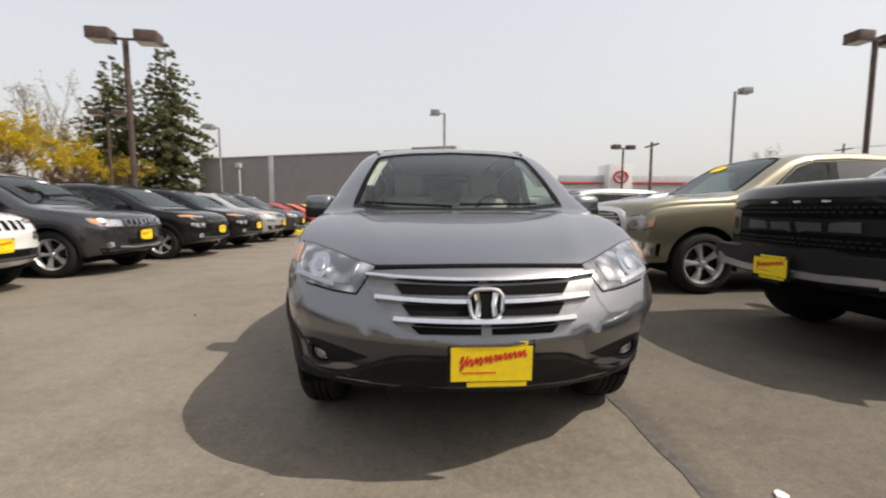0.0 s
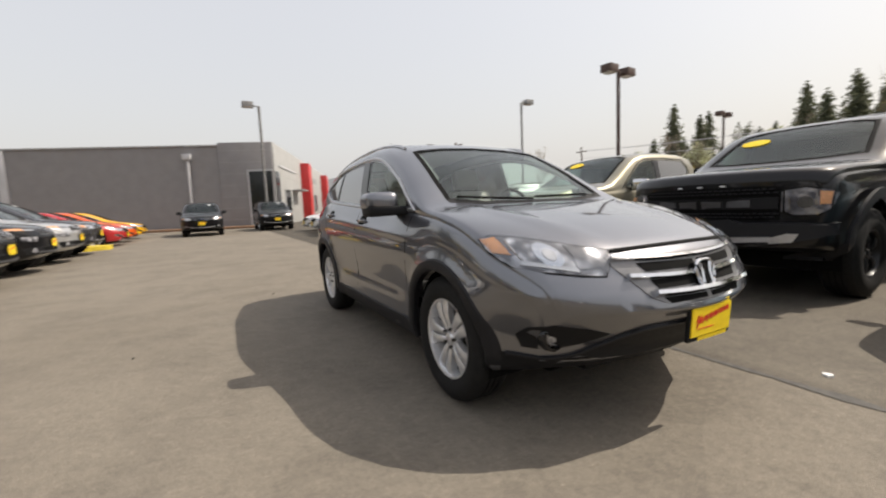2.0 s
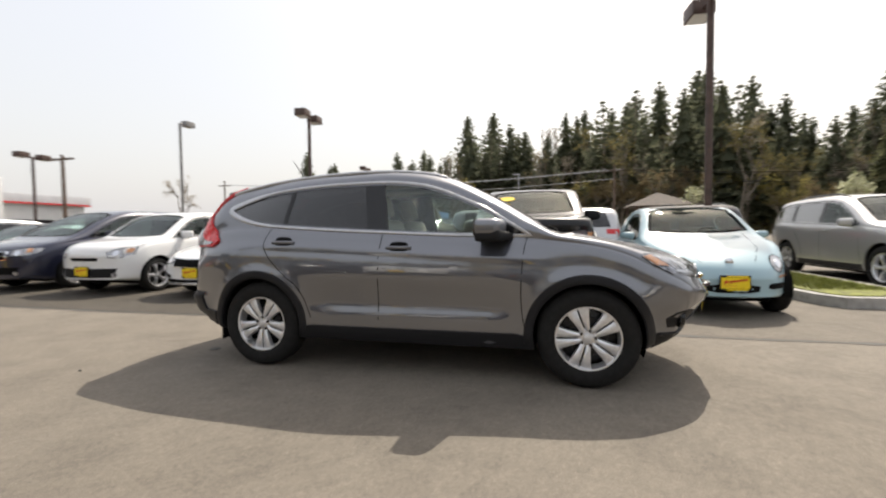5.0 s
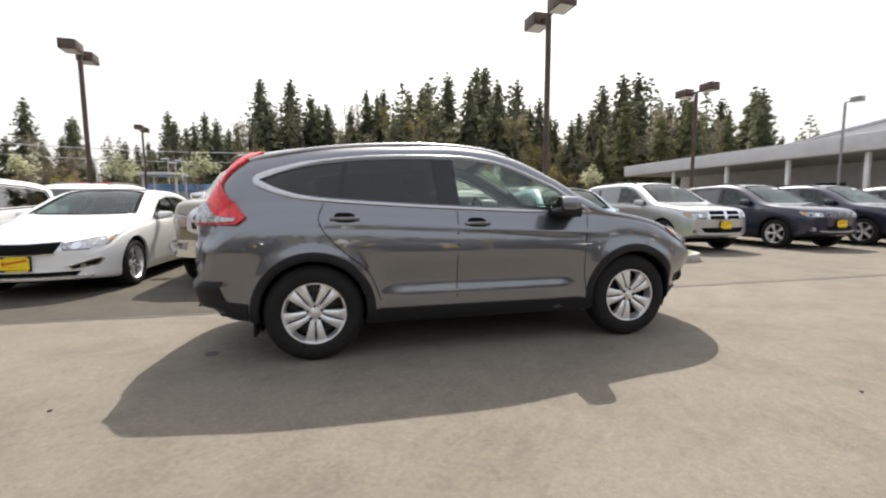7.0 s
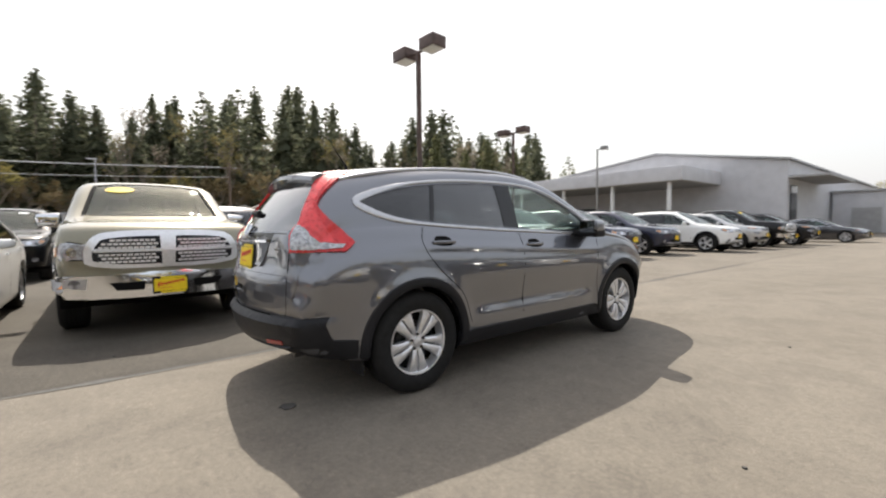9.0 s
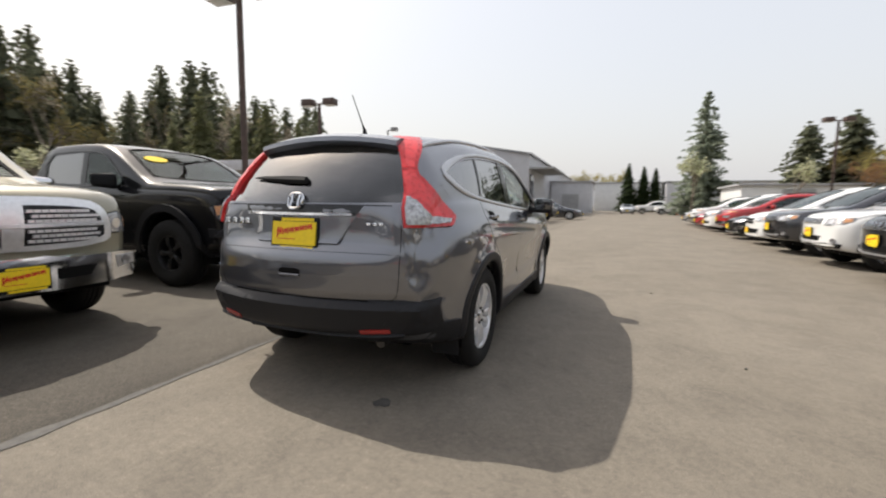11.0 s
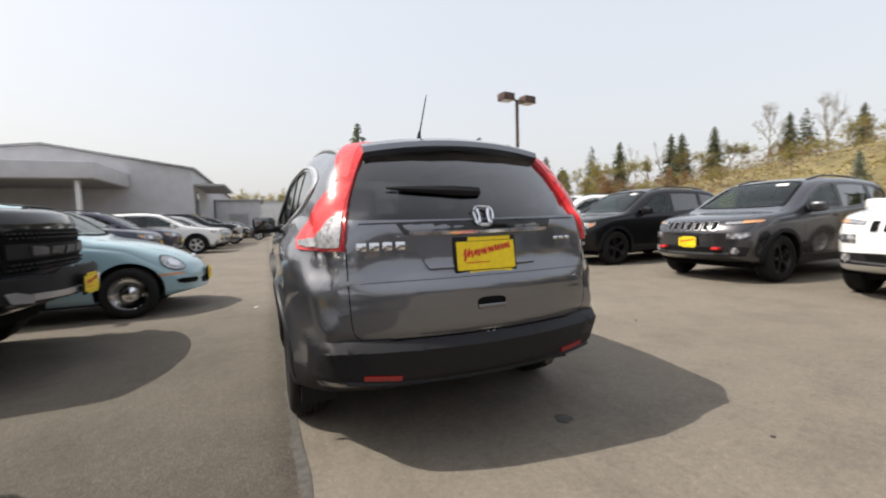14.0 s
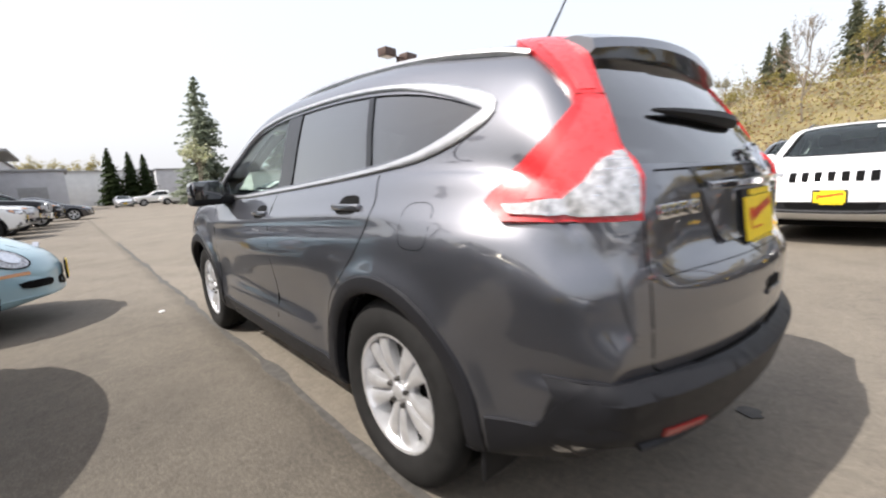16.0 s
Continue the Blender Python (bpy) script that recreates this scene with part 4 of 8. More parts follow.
        tl = part("tail_lamp", B.panel(strip(1.000, 1.525, 0, 1, 21), "d", s, 0.018, 0.04, 0.025), M["taillamp"], root, "tall red wrap-round tail lamp")
        # paler zones painted over the red for its glare
        part("lamp_core", B.panel(strip(1.055, 1.30, 0.06, 0.72, 9), "d", s, 0.020, 0.006, 0.03), M["taillight2"], tl)
        part("lamp_band", B.panel(strip(1.325, 1.49, 0.25, 0.80, 7), "d", s, 0.020, 0.006, 0.03), M["taillight2"], tl)
        part("lamp_seam", B.line(strip(1.312, 1.3125, 0.02, 0.98, 2)[1:3], "d", s, 0.006, 0.0205), M["reflex"], tl)
        lens = [(fu(q) + 0.012, q) for q in (1.014, 1.05, 1.10, 1.150)] + [(0.285, 1.150), (0.345, 1.098), (0.400, 1.055), (0.470, 1.045), (0.535, 1.041), (0.522, 1.016), (0.40, 1.014)]
        ll = part("lamp_lens", B.panel(lens, "d", s, 0.028, 0.012, 0.025), M["white_lamp"], tl, "clear reversing lens with bright streaks")
        # thin chrome bars stand in for streaky reflections across the lens
        for q in (1.060, 1.078, 1.096, 1.114, 1.132):
            part("lens_rib", B.line([(fu(q) + 0.018, q), (0.285 + 0.5 * (1.15 - q), q)], "d", s, 0.004, 0.0295), M["chrome"], ll)
        part("rear_reflector", B.panel([(s * 0.43, 0.425), (s * 0.59, 0.435), (s * 0.59, 0.455), (s * 0.43, 0.445)], "y", 1, 0.016, 0.012, 0.06), M["reflex"], root, "red bumper reflector")
        part("tailgate_gap", B.line(chaikin([(s * 0.64, 1.015), (s * 0.64, 0.80), (s * 0.63, 0.63), (s * 0.58, 0.60)], 2), "y", 1, 0.005, 0.0008), M["gap"], root)
        part("mud_flap", box(s * 0.66, s * 0.835, 3.945, 3.962, 0.20, 0.38, bev=0.006), M["plastic"], root)
    part("rear_bumper_trim", B.panel([(-0.80, 0.605), (-0.60, 0.596), (-0.3, 0.596), (0, 0.596), (0.3, 0.596), (0.60, 0.596), (0.80, 0.605), (0.80, 0.44), (0.5, 0.415), (0, 0.405), (-0.5, 0.415), (-0.80, 0.44)], "y", 1, 0.010, 0.03, 0.02), M["clad"], root, "dark rear bumper")
    for s in (-1, 1):
        part("bumper_side_trim", B.panel([(3.99, 0.33), (3.99, 0.445), (4.13, 0.455), (4.20, 0.54), (4.27, 0.605), (4.40, 0.605), (4.38, 0.38), (4.2, 0.32)], "x", s, 0.012, 0.03, 0.07), M["clad"], root)
    part("bumper_lip", B.line(chaikin([(-0.66, 0.425), (-0.3, 0.408), (0, 0.405), (0.3, 0.408), (0.66, 0.425)], 2), "y", 1, 0.016, 0.024), M["clad"], root)
    part("tailgate_low_gap", B.line([(x, 0.60) for x in np.linspace(-0.59, 0.59, 25)], "y", 1, 0.014, 0.001), M["gap"], root)
    part("glass_shut_line", B.line([(x, 1.115 + 0.004 * (1 - (x / 0.68) ** 2)) for x in np.linspace(-0.63, 0.63, 13)], "y", 1, 0.006, 0.0008), M["gap"], root)
    # thin near-black line laid along the tailgate's fold
    part("tailgate_fold", B.line([(x, 0.855 + 0.008 * (1 - (x / 0.68) ** 2)) for x in np.linspace(-0.635, 0.635, 13)], "y", 1, 0.003, 0.0008), M["gap"], root)
    # gloss black panel between rear window and chrome strip
    part("lower_glass", B.panel([(-0.42, 1.118), (0.42, 1.118), (0.385, 1.062), (-0.385, 1.062)], "y", 1, 0.002, 0.006, 0.08), M["gloss"], root)
    recess = B.panel([(-0.38, 1.060), (0.38, 1.060), (0.28, 0.905), (-0.28, 0.905)], "y", 1, 0.003, 0.012, 0.03)
    for v in recess.verts:
        v.co.y += 0.07 * (1.060 - v.co.z)
    part("plate_recess", recess, M["grey"], root)
    part("tailgate_trim", B.line([(x, 1.066) for x in np.linspace(-0.365, 0.365, 9)], "y", 1, 0.024, 0.022), M["chrome"], root, "chrome tailgate strip")
    p, n = B.hit("y", 1, 0, 0.955)
    sticker_plate(root, Matrix.Translation(p + Vector((0, 0.022, 0))) @ Matrix.Rotation(radians(7), 4, "X") @ pose(0, 0, 0, 0, 0, 180))
    p, n = B.hit("y", 1, 0, 1.135)
    part("rear_badge", badge_mesh, M["chrome"], root, "chrome badge", Matrix.Translation(p + n * 0.014) @ Matrix.Rotation(radians(22), 4, "X") @ pose(0, 0, 0, 0, 0, 180) @ Matrix.Diagonal((0.78, 0.9, 0.78, 1)))
    for s, n_, w, hh in ((1, 4, 0.058, 0.019), (-1, 3, 0.038, 0.009)):
        for k in range(n_):
            x = s * 0.49 + (k - (n_ - 1) / 2) * w
            p, n = B.hit("y", 1, x, 1.015)
            part("letter_bar", box(-w * 0.38, w * 0.38, -0.002, 0.006, -hh, hh, bev=0.004), M["chrome"], root, "chrome lettering bar", Matrix.Translation(p) @ Matrix.Rotation(radians(4), 4, "X") @ Matrix.Shear("XZ", 4, (0.35, 0)))
    part("tailgate_handle", B.panel(round_poly([(-0.075, 0.765), (0.075, 0.765), (0.07, 0.715), (-0.07, 0.715)]), "y", 1, 0.003, 0.01, 0.05), M["gap"], root)
    part("handle_edge", B.line([(x, 0.722) for x in np.linspace(-0.07, 0.07, 5)], "y", 1, 0.018, 0.008), M["grey"], root)
    # spoiler, wiper, aerial
    sp = bmesh.new()
    xs, rows = np.linspace(-0.50, 0.50, 15), []
    for x in xs:
        k = (x / 0.5) ** 2
        y0, z0 = B.hit("z", 1, x, 3.98)[0].y, B.hit("z", 1, x, 3.98)[0].z + 0.004
        y1, z1 = 4.175 - 0.05 * k, 1.532 - 0.040 * k
        rows.append([sp.verts.new(v) for v in ((x, y0, z0), (x, 4.10 - 0.03 * k, 0.5 * (z0 + z1) + 0.010), (x, y1, z1), (x, y1 + 0.006, z1 - 0.028), (x, 4.09, z1 - 0.065), (x, y0, z0 - 0.06))])
    for a, b in zip(rows, rows[1:]):
        for i in range(6):
            sp.faces.new((a[i], a[(i + 1) % 6], b[(i + 1) % 6], b[i]))
    sp.faces.new(rows[0]), sp.faces.new(rows[-1][::-1])
    bmesh.ops.recalc_face_normals(sp, faces=sp.faces)
    part("spoiler", sp, M["grey"], root)
    q = [B.hit("y", 1, x, 1.255 + 0.01 * (x / 0.2))[0] + Vector((0, 0.010, 0.004)) for x in np.linspace(-0.02, 0.43, 7)]
    part("rear_wiper", tube(q, [0.022, 0.026, 0.024, 0.020, 0.016, 0.012, 0.005], 6), M["plastic"], root, "black rear wiper")
    part("aerial", tube([(0.03, 3.62, 1.60), (0.03, 3.63, 1.66), (0.03, 3.66, 1.70), (0.03, 3.78, 1.87)], [0.022, 0.012, 0.005, 0.003], 6), M["plastic"], root, "short roof aerial")
    part("exhaust", tube([(-0.47, 4.0, 0.335), (-0.47, 4.27, 0.325)], 0.028, 14), M["disc"], root)
    part("underbody", box(-0.50, 0.50, 0.50, 3.95, 0.21, 0.30, bev=0.02), M["well"], root)
    part("splash_guard", box(-0.40, 0.40, 0.34, 0.60, 0.25, 0.32, bev=0.01), M["plastic"], root)
    return root


grey_suv()

# ---- ground ----
def asphalt():
    m, n, l, p = mat("asphalt")
    tc = n.new("ShaderNodeTexCoord")
    def nz(scale, detail=4, rough=0.6):
        q = n.new("ShaderNodeTexNoise")
        q.inputs["Scale"].default_value, q.inputs["Detail"].default_value, q.inputs["Roughness"].default_value = scale, detail, rough
        l.new(tc.outputs["Object"], q.inputs["Vector"])
        return q.outputs[0]
    def ramp(src, a, b, lo, hi):
        q = n.new("ShaderNodeValToRGB")
        q.color_ramp.elements[0].position, q.color_ramp.elements[1].position = lo, hi
        q.color_ramp.elements[0].color, q.color_ramp.elements[1].color = (*a, 1), (*b, 1)
        l.new(src, q.inputs[0])
        return q.outputs[0]
    def mul(a, b, f=1.0):
        q = n.new("ShaderNodeMix")
        q.data_type, q.blend_type = "RGBA", "MULTIPLY"
        q.inputs[0].default_value = f
        l.new(a, q.inputs[6]), l.new(b, q.inputs[7])
        return q.outputs[2]
    base = ramp(nz(0.35, 6), (0.184, 0.161, 0.132), (0.228, 0.201, 0.167), 0.3, 0.7)
    grain = ramp(nz(160, 3, 0.8), (0.55, 0.55, 0.55), (1.25, 1.24, 1.2), 0.25, 0.75)
    stain = ramp(nz(1.6, 8, 0.7), (0.78, 0.78, 0.79), (1.04, 1.04, 1.04), 0.30, 0.55)
    vo = n.new("ShaderNodeTexVoronoi")
    vo.inputs["Scale"].default_value = 38
    l.new(tc.outputs["Object"], vo.inputs["Vector"])
    mid = ramp(nz(34, 5, 0.75), (0.80, 0.80, 0.81), (1.14, 1.14, 1.13), 0.32, 0.68)
    stones = ramp(vo.outputs["Distance"], (1.9, 1.85, 1.75), (1, 1, 1), 0.04, 0.13)
    blotch = ramp(nz(13, 4, 0.7), (0.91, 0.91, 0.91), (1.07, 1.07, 1.06), 0.33, 0.67)
    v3 = n.new("ShaderNodeTexVoronoi")
    v3.inputs["Scale"].default_value = 7
    l.new(tc.outputs["Object"], v3.inputs["Vector"])
    chip = ramp(v3.outputs["Distance"], (2.0, 1.95, 1.9), (1, 1, 1), 0.022, 0.04)
    c = mul(mul(mul(mul(mul(mul(base, grain), stain), mid), stones, 0.8), blotch), chip, 0.8)
    # strip of older, coarser paving between two seams
    sx, wob = n.new("ShaderNodeSeparateXYZ"), n.new("ShaderNodeMath")
    l.new(tc.outputs["Object"], sx.inputs[0])
    wob.operation, wob.inputs[1].default_value = "MULTIPLY_ADD", 0.05
    l.new(nz(3.0, 5, 0.7), wob.inputs[0]), l.new(sx.outputs[0], wob.inputs[2])
    def edge(lo, hi, a=0.0, b=1.0):
        q = n.new("ShaderNodeMapRange")
        q.inputs[1].default_value, q.inputs[2].default_value, q.inputs[3].default_value, q.inputs[4].default_value = lo, hi, a, b
        l.new(wob.outputs[0], q.inputs[0])
        return q.outputs[0]
    def times(a, b):
        q = n.new("ShaderNodeMath")
        q.operation = "MULTIPLY"
        l.new(a, q.inputs[0]), l.new(b, q.inputs[1])
        return q.outputs[0]
    # the strip's darkening weakens towards -y
    near = n.new("ShaderNodeMapRange")
    near.interpolation_type = "SMOOTHSTEP"
    near.inputs[1].default_value, near.inputs[2].default_value, near.inputs[3].default_value = -3.0, 6.0, 0.12
    l.new(sx.outputs[1], near.inputs[0])
    strip = times(times(edge(0.872, 0.915), edge(2.20, 2.40, 1.0, 0.85)), near.outputs[0])
    tar = times(edge(0.885, 0.890), edge(0.95, 1.05, 1.0, 0.0))
    v2 = n.new("ShaderNodeTexVoronoi")
    v2.inputs["Scale"].default_value = 90
    l.new(tc.outputs["Object"], v2.inputs["Vector"])
    chips = ramp(v2.outputs["Distance"], (0.70, 0.69, 0.68), (0.35, 0.35, 0.35), 0.1, 0.55)
    def blend(f, a, b, k):
        q = n.new("ShaderNodeMix")
        q.data_type, q.blend_type = "RGBA", "MULTIPLY"
        w = n.new("ShaderNodeMath")
        w.operation, w.inputs[1].default_value = "MULTIPLY", k
        l.new(f, w.inputs[0]), l.new(w.outputs[0], q.inputs[0]), l.new(a, q.inputs[6])
        if isinstance(b, tuple):
            q.inputs[7].default_value = b
        else:
            l.new(b, q.inputs[7])
        return q.outputs[2]
    c = blend(strip, c, chips, 0.97)
    c = blend(tar, c, (0.80, 0.80, 0.80, 1), 1.0)
    l.new(c, p.inputs["Base Color"])
    p.inputs["Roughness"].default_value = 0.86
    p.inputs["Specular IOR Level"].default_value = 0.3
    bump(m, nz(210, 4, 0.8), 0.5, 0.006)
    b2 = n.new("ShaderNodeBump")
    b2.inputs["Strength"].default_value, b2.inputs["Distance"].default_value = 0.7, 0.003
    l.new(times(strip, v2.outputs["Distance"]), b2.inputs["Height"])
    l.new(p.inputs["Normal"].links[0].from_socket, b2.inputs["Normal"])
    l.new(b2.outputs[0], p.inputs["Normal"])
    return m


M["asphalt"] = asphalt()
g = bmesh.new()
bmesh.ops.create_grid(g, x_segments=24, y_segments=24, size=900)
solid("ground", g, M["asphalt"], "grey-brown worn asphalt lot", "ground", "structure")


# ---- the other vehicles ----
def mirrored(poly, s):
    return [(s * a, b) for a, b in poly]


M["satin_dark"] = plain("dark_satin", (0.09, 0.09, 0.095), 0.4, 0.4, 0.08)


def vehicle(S, name, label, colour, group=""):
    """A parked car of a model: body, glass, lamps, grille, trims and wheels. Nose at y = 0."""
    B = Body(S)
    root = thing(name, label, "truck" if "pickup" in name else "car", group)
    P = M[colour]
    cuts = bmesh.new()
    for s in (-1, 1):
        for y in S["axles"]:
            prism(cuts, disc_outline(y, S["wr"] + S.get("lift", 0) + 0.01, S["wr"] + S.get("archgap", 0.045), 26), "x", s * 0.5 * S["half"], s * 1.5)
        prism(cuts, shrink(S["dlo"], 0.012), "x", s * 0.42, s * 1.5)
    prism(cuts, S["ws"], "z", S["wsz"], 3)
    if "rg" in S:
        prism(cuts, S["rg"], "y", S["len"] - S.get("rgdepth", 0.75), S["len"] + 1)
    part("body", B.shell(cuts), P, root)
    w = part("windscreen", B.panel(shrink(S["ws"], -0.012), "z", 1, -0.004, 0.005, 0.16), M[S.get("glass", "mid")], root)
    w.visible_shadow = False
    part("windscreen_band", B.line(shrink(S["ws"], -0.006), "z", 1, 0.05, 0.002, True, 0.1), M["gap"], root)
    if "rg" in S:
        part("rear_window", B.panel(shrink(S["rg"], -0.012), "y", 1, -0.004, 0.005, 0.16), M["tint"], root)
    dlo(root, B, S, M[S.get("glass", "mid")], M[S.get("rearglass", "tint")])
    wheels(root, S, M[S.get("rimmat", "alloy")])
    cabin(root, S, M[S.get("seatmat", "darkseat")])
    for s in (-1, 1):
        mirror(root, S, M[S.get("mirrormat", colour)], s)
        if S.get("trim"):
            part("window_trim", B.line(shrink(S["dlo"], -0.012), "x", s, 0.022, 0.005, True, 0.1), M[S["trim"]], root)
        for y in S["axles"]:
            c, r = S["wr"] + S.get("lift", 0) + 0.01, S["wr"] + S.get("archgap", 0.045)
            if S.get("archmat"):
                part("wheel_arch_trim", B.panel(arch_outline(y, c, r - 0.006, r + S.get("archw", 0.05), -12, 192, 16), "x", s, S.get("archout", 0.015), 0.03, 0.12), M[S["archmat"]], root)
            part("wheel_liner", liner([(0.08, 0.152), (r - 0.002, 0.15), (r - 0.002, -0.15)], 24), M["well"], root, "", pose(s * (S["half"] - 0.20), y, c, 0, 0, 0 if s < 0 else 180))
        if S.get("sillmat"):
            a, b = S["axles"]
            part("sill_trim", B.panel([(a + S["wr"] + 0.09, S["sill"]), (b - S["wr"] - 0.09, S["sill"]), (b - S["wr"] - 0.09, S["sill"] + 0.11), (a + S["wr"] + 0.09, S["sill"] + 0.11)], "x", s, 0.008, 0.02, 0.2), M[S["sillmat"]], root)
        for gap in S["gaps"]:
            part("door_gap", B.line(gap, "x", s, 0.008, 0.001, step=0.12), M["gap"], root)
        for y, z in S["handles"]:
            p, n = B.hit("x", s, y, z)
            part("door_handle", box(p.x - 0.012 + s * 0.022, p.x + 0.012 + s * 0.022, y - 0.10, y + 0.10, z - 0.014, z + 0.014, bev=0.01), M[S.get("handlemat", colour)], root)
        if "hood_gap" in S:
            part("hood_gap", B.line(mirrored(S["hood_gap"], s), "z", 1, 0.008, 0.001, step=0.1), M["gap"], root)
        lamp = part("headlamp", B.panel(mirrored(S["headlamp"], s), "y", -1, 0.005, 0.02, 0.07), M["smoked" if S.get("darkbulb") else "white_lamp"], root, "clear headlamp")
        part("headlamp_rim", B.line(mirrored(S["headlamp"], s), "y", -1, 0.014, 0.007, True, 0.08), M["gap"], lamp)
        if "bumperend" in S:
            part("bumper_end", B.panel(S["bumperend"][0], "x", s, 0.025, 0.04, 0.1), M[S["bumperend"][1]], root)
        if "lampside" in S:
            part("headlamp_side", B.panel(S["lampside"], "x", s, 0.006, 0.02, 0.07), M["smoked" if S.get("darkbulb") else "white_lamp"], lamp)
        if "bulb" in S:
            bx, bz, br = S["bulb"]
            part("headlamp_bulb", B.panel([(s * bx + br * math.cos(t), bz + br * math.sin(t)) for t in np.linspace(0, 2 * math.pi, 17)[:-1]], "y", -1, 0.012, 0.008, 0.08), M["gloss" if S.get("darkbulb") else "chrome"], lamp)
        if "signal" in S:
            part("turn_signal", B.panel(mirrored(S["signal"], s), "y", -1, 0.010, 0.008, 0.07), M["amber"], lamp, "amber turn signal")
        if "foglamp" in S:
            fx, fz, fr = S["foglamp"]
            part("fog_lamp", B.panel([(s * fx + fr * math.cos(t), fz + fr * math.sin(t)) for t in np.linspace(0, 2 * math.pi, 15)[:-1]], "y", -1, 0.018, 0.01, 0.08), M["reflector"], root)
        for nm, poly, mt in S.get("pair_panels", ()):
            part(nm, B.panel(mirrored(poly, s), "y", -1, 0.014 if nm == "fog_recess" else 0.010, 0.012, 0.08), M[mt] if mt != "body" else P, root)
        if "tail" in S:
            part("tail_lamp", B.panel(mirrored(S["tail"], s), "y", 1, 0.006, 0.02, 0.1), M["taillamp"], root, "red tail lamp")
        if "rail" in S:
            x, y0, y1 = S["rail"]
            q = [B.hit("z", 1, s * x, y)[0] + Vector((0, 0, 0.0 if k in (0, 5) else 0.035)) for k, y in enumerate(np.linspace(y0, y1, 6))]
            part("roof_rail", tube(q, 0.018, 6), M["gloss"], root)
    for nm, poly, mt, off in S.get("front", ()):
        part(nm, B.panel(poly, "y", -1, off, max(0.02, off + 0.01), 0.08), M[mt] if mt != "body" else P, root)
    if "slots" in S:
        z0, z1, pitch, wd, rim = S["slots"]
        for k in range(7):
            x = (k - 3) * pitch
            o = round_poly([(x - wd / 2, z0), (x + wd / 2, z0), (x + wd / 2, z1), (x - wd / 2, z1)], 1, 0.1)
            gs = part("grille_slot", B.panel(o, "y", -1, 0.010, 0.012, 0.08), M["gap"], root)
            part("slot_rim", B.line(o, "y", -1, 0.009, 0.012, True, 0.03), M[rim], gs)
    for nm, pts, wd, pr, mt in S.get("bars", ()):
        part(nm, B.line(pts, "y", -1, wd, pr, step=0.1), M[mt] if mt != "body" else P, root)
    if "mesh" in S:
        (x0, x1, z0, z1, nx, nz, mt) = S["mesh"]
        mf = S.get("meshfill", (0.36, 0.22))
        bm = bmesh.new()
        for i in range(nz):
            for j in range(nx):
                x, z = x0 + (x1 - x0) * (j + 0.5 * (i % 2) + 0.25) / nx, z0 + (z1 - z0) * (i + 0.5) / nz
                if any(a < x < b and c < z < d for a, b, c, d in S.get("meshgap", ())):
                    continue
                p, n = B.hit("y", -1, x, z)
                add_box(bm, p.x - mf[0] * (x1 - x0) / nx, p.x + mf[0] * (x1 - x0) / nx, p.y - S.get("meshout", 0.03), p.y, z - mf[1] * (z1 - z0) / nz, z + mf[1] * (z1 - z0) / nz)
        tagged(part("grille_mesh", bm, M[mt], root), kind="stuff")
    px, pz = S["plate"]
    p, n = B.hit("y", -1, px, pz)
    sticker_plate(root, Matrix.Translation(p + Vector((0, -S.get("plateout", 0.035), 0))))
    if S.get("badge"):
        bz, bmt, br = S["badge"]
        p, n = B.hit("y", -1, 0, bz)
        part("badge", lathe([(0.0001, 0.03), (br * 0.7, 0.028), (br, 0.02), (br, -0.02)], 20), M[bmt], root, "", Matrix.Translation(p) @ pose(0, 0, 0, 0, 0, -90))
    if S.get("oval"):
        x, y = S["oval"]
        p, n = B.hit("z", 1, x, y)
        part("price_oval", B.panel([(x + 0.17 * math.cos(t), y + 0.075 * math.sin(t)) for t in np.linspace(0, 2 * math.pi, 21)[:-1]], "z", 1, 0.006, 0.004, 0.1), M["sticker"], root, "yellow oval windscreen sticker")
    if "tag" in S:
        x, y = S["tag"]
        part("windscreen_tag", B.panel([(x - 0.09, y - 0.04), (x + 0.09, y - 0.04), (x + 0.09, y + 0.04), (x - 0.09, y + 0.04)], "z", 1, 0.006, 0.004, 0.1), M["paper"], root, "small white windscreen tag")
    if "softtop" in S:
        part("roof_panel", B.panel(S["softtop"], "z", 1, 0.008, 0.02, 0.12), M[S["toplook"][0]], root, S["toplook"][1])
    part("underbody", box(-S["half"] + 0.26, S["half"] - 0.26, 0.5, S["len"] - 0.4, S["clear"], S["clear"] + 0.16, bev=0.02), M["well"], root)
    return root


def ws_outline(w0, w1, y0, y1, y2, bow=0.07):
    """Windscreen seen from above: half widths at foot and head, foot, head."""
    return [(-w0, y0 + bow), (-w0 * 0.6, y0 + bow * 0.3), (0, y0), (w0 * 0.6, y0 + bow * 0.3), (w0, y0 + bow), (w1, y1), (w1 * 0.6, y2 - 0.01), (0, y2), (-w1 * 0.6, y2 - 0.01), (-w1, y1)]


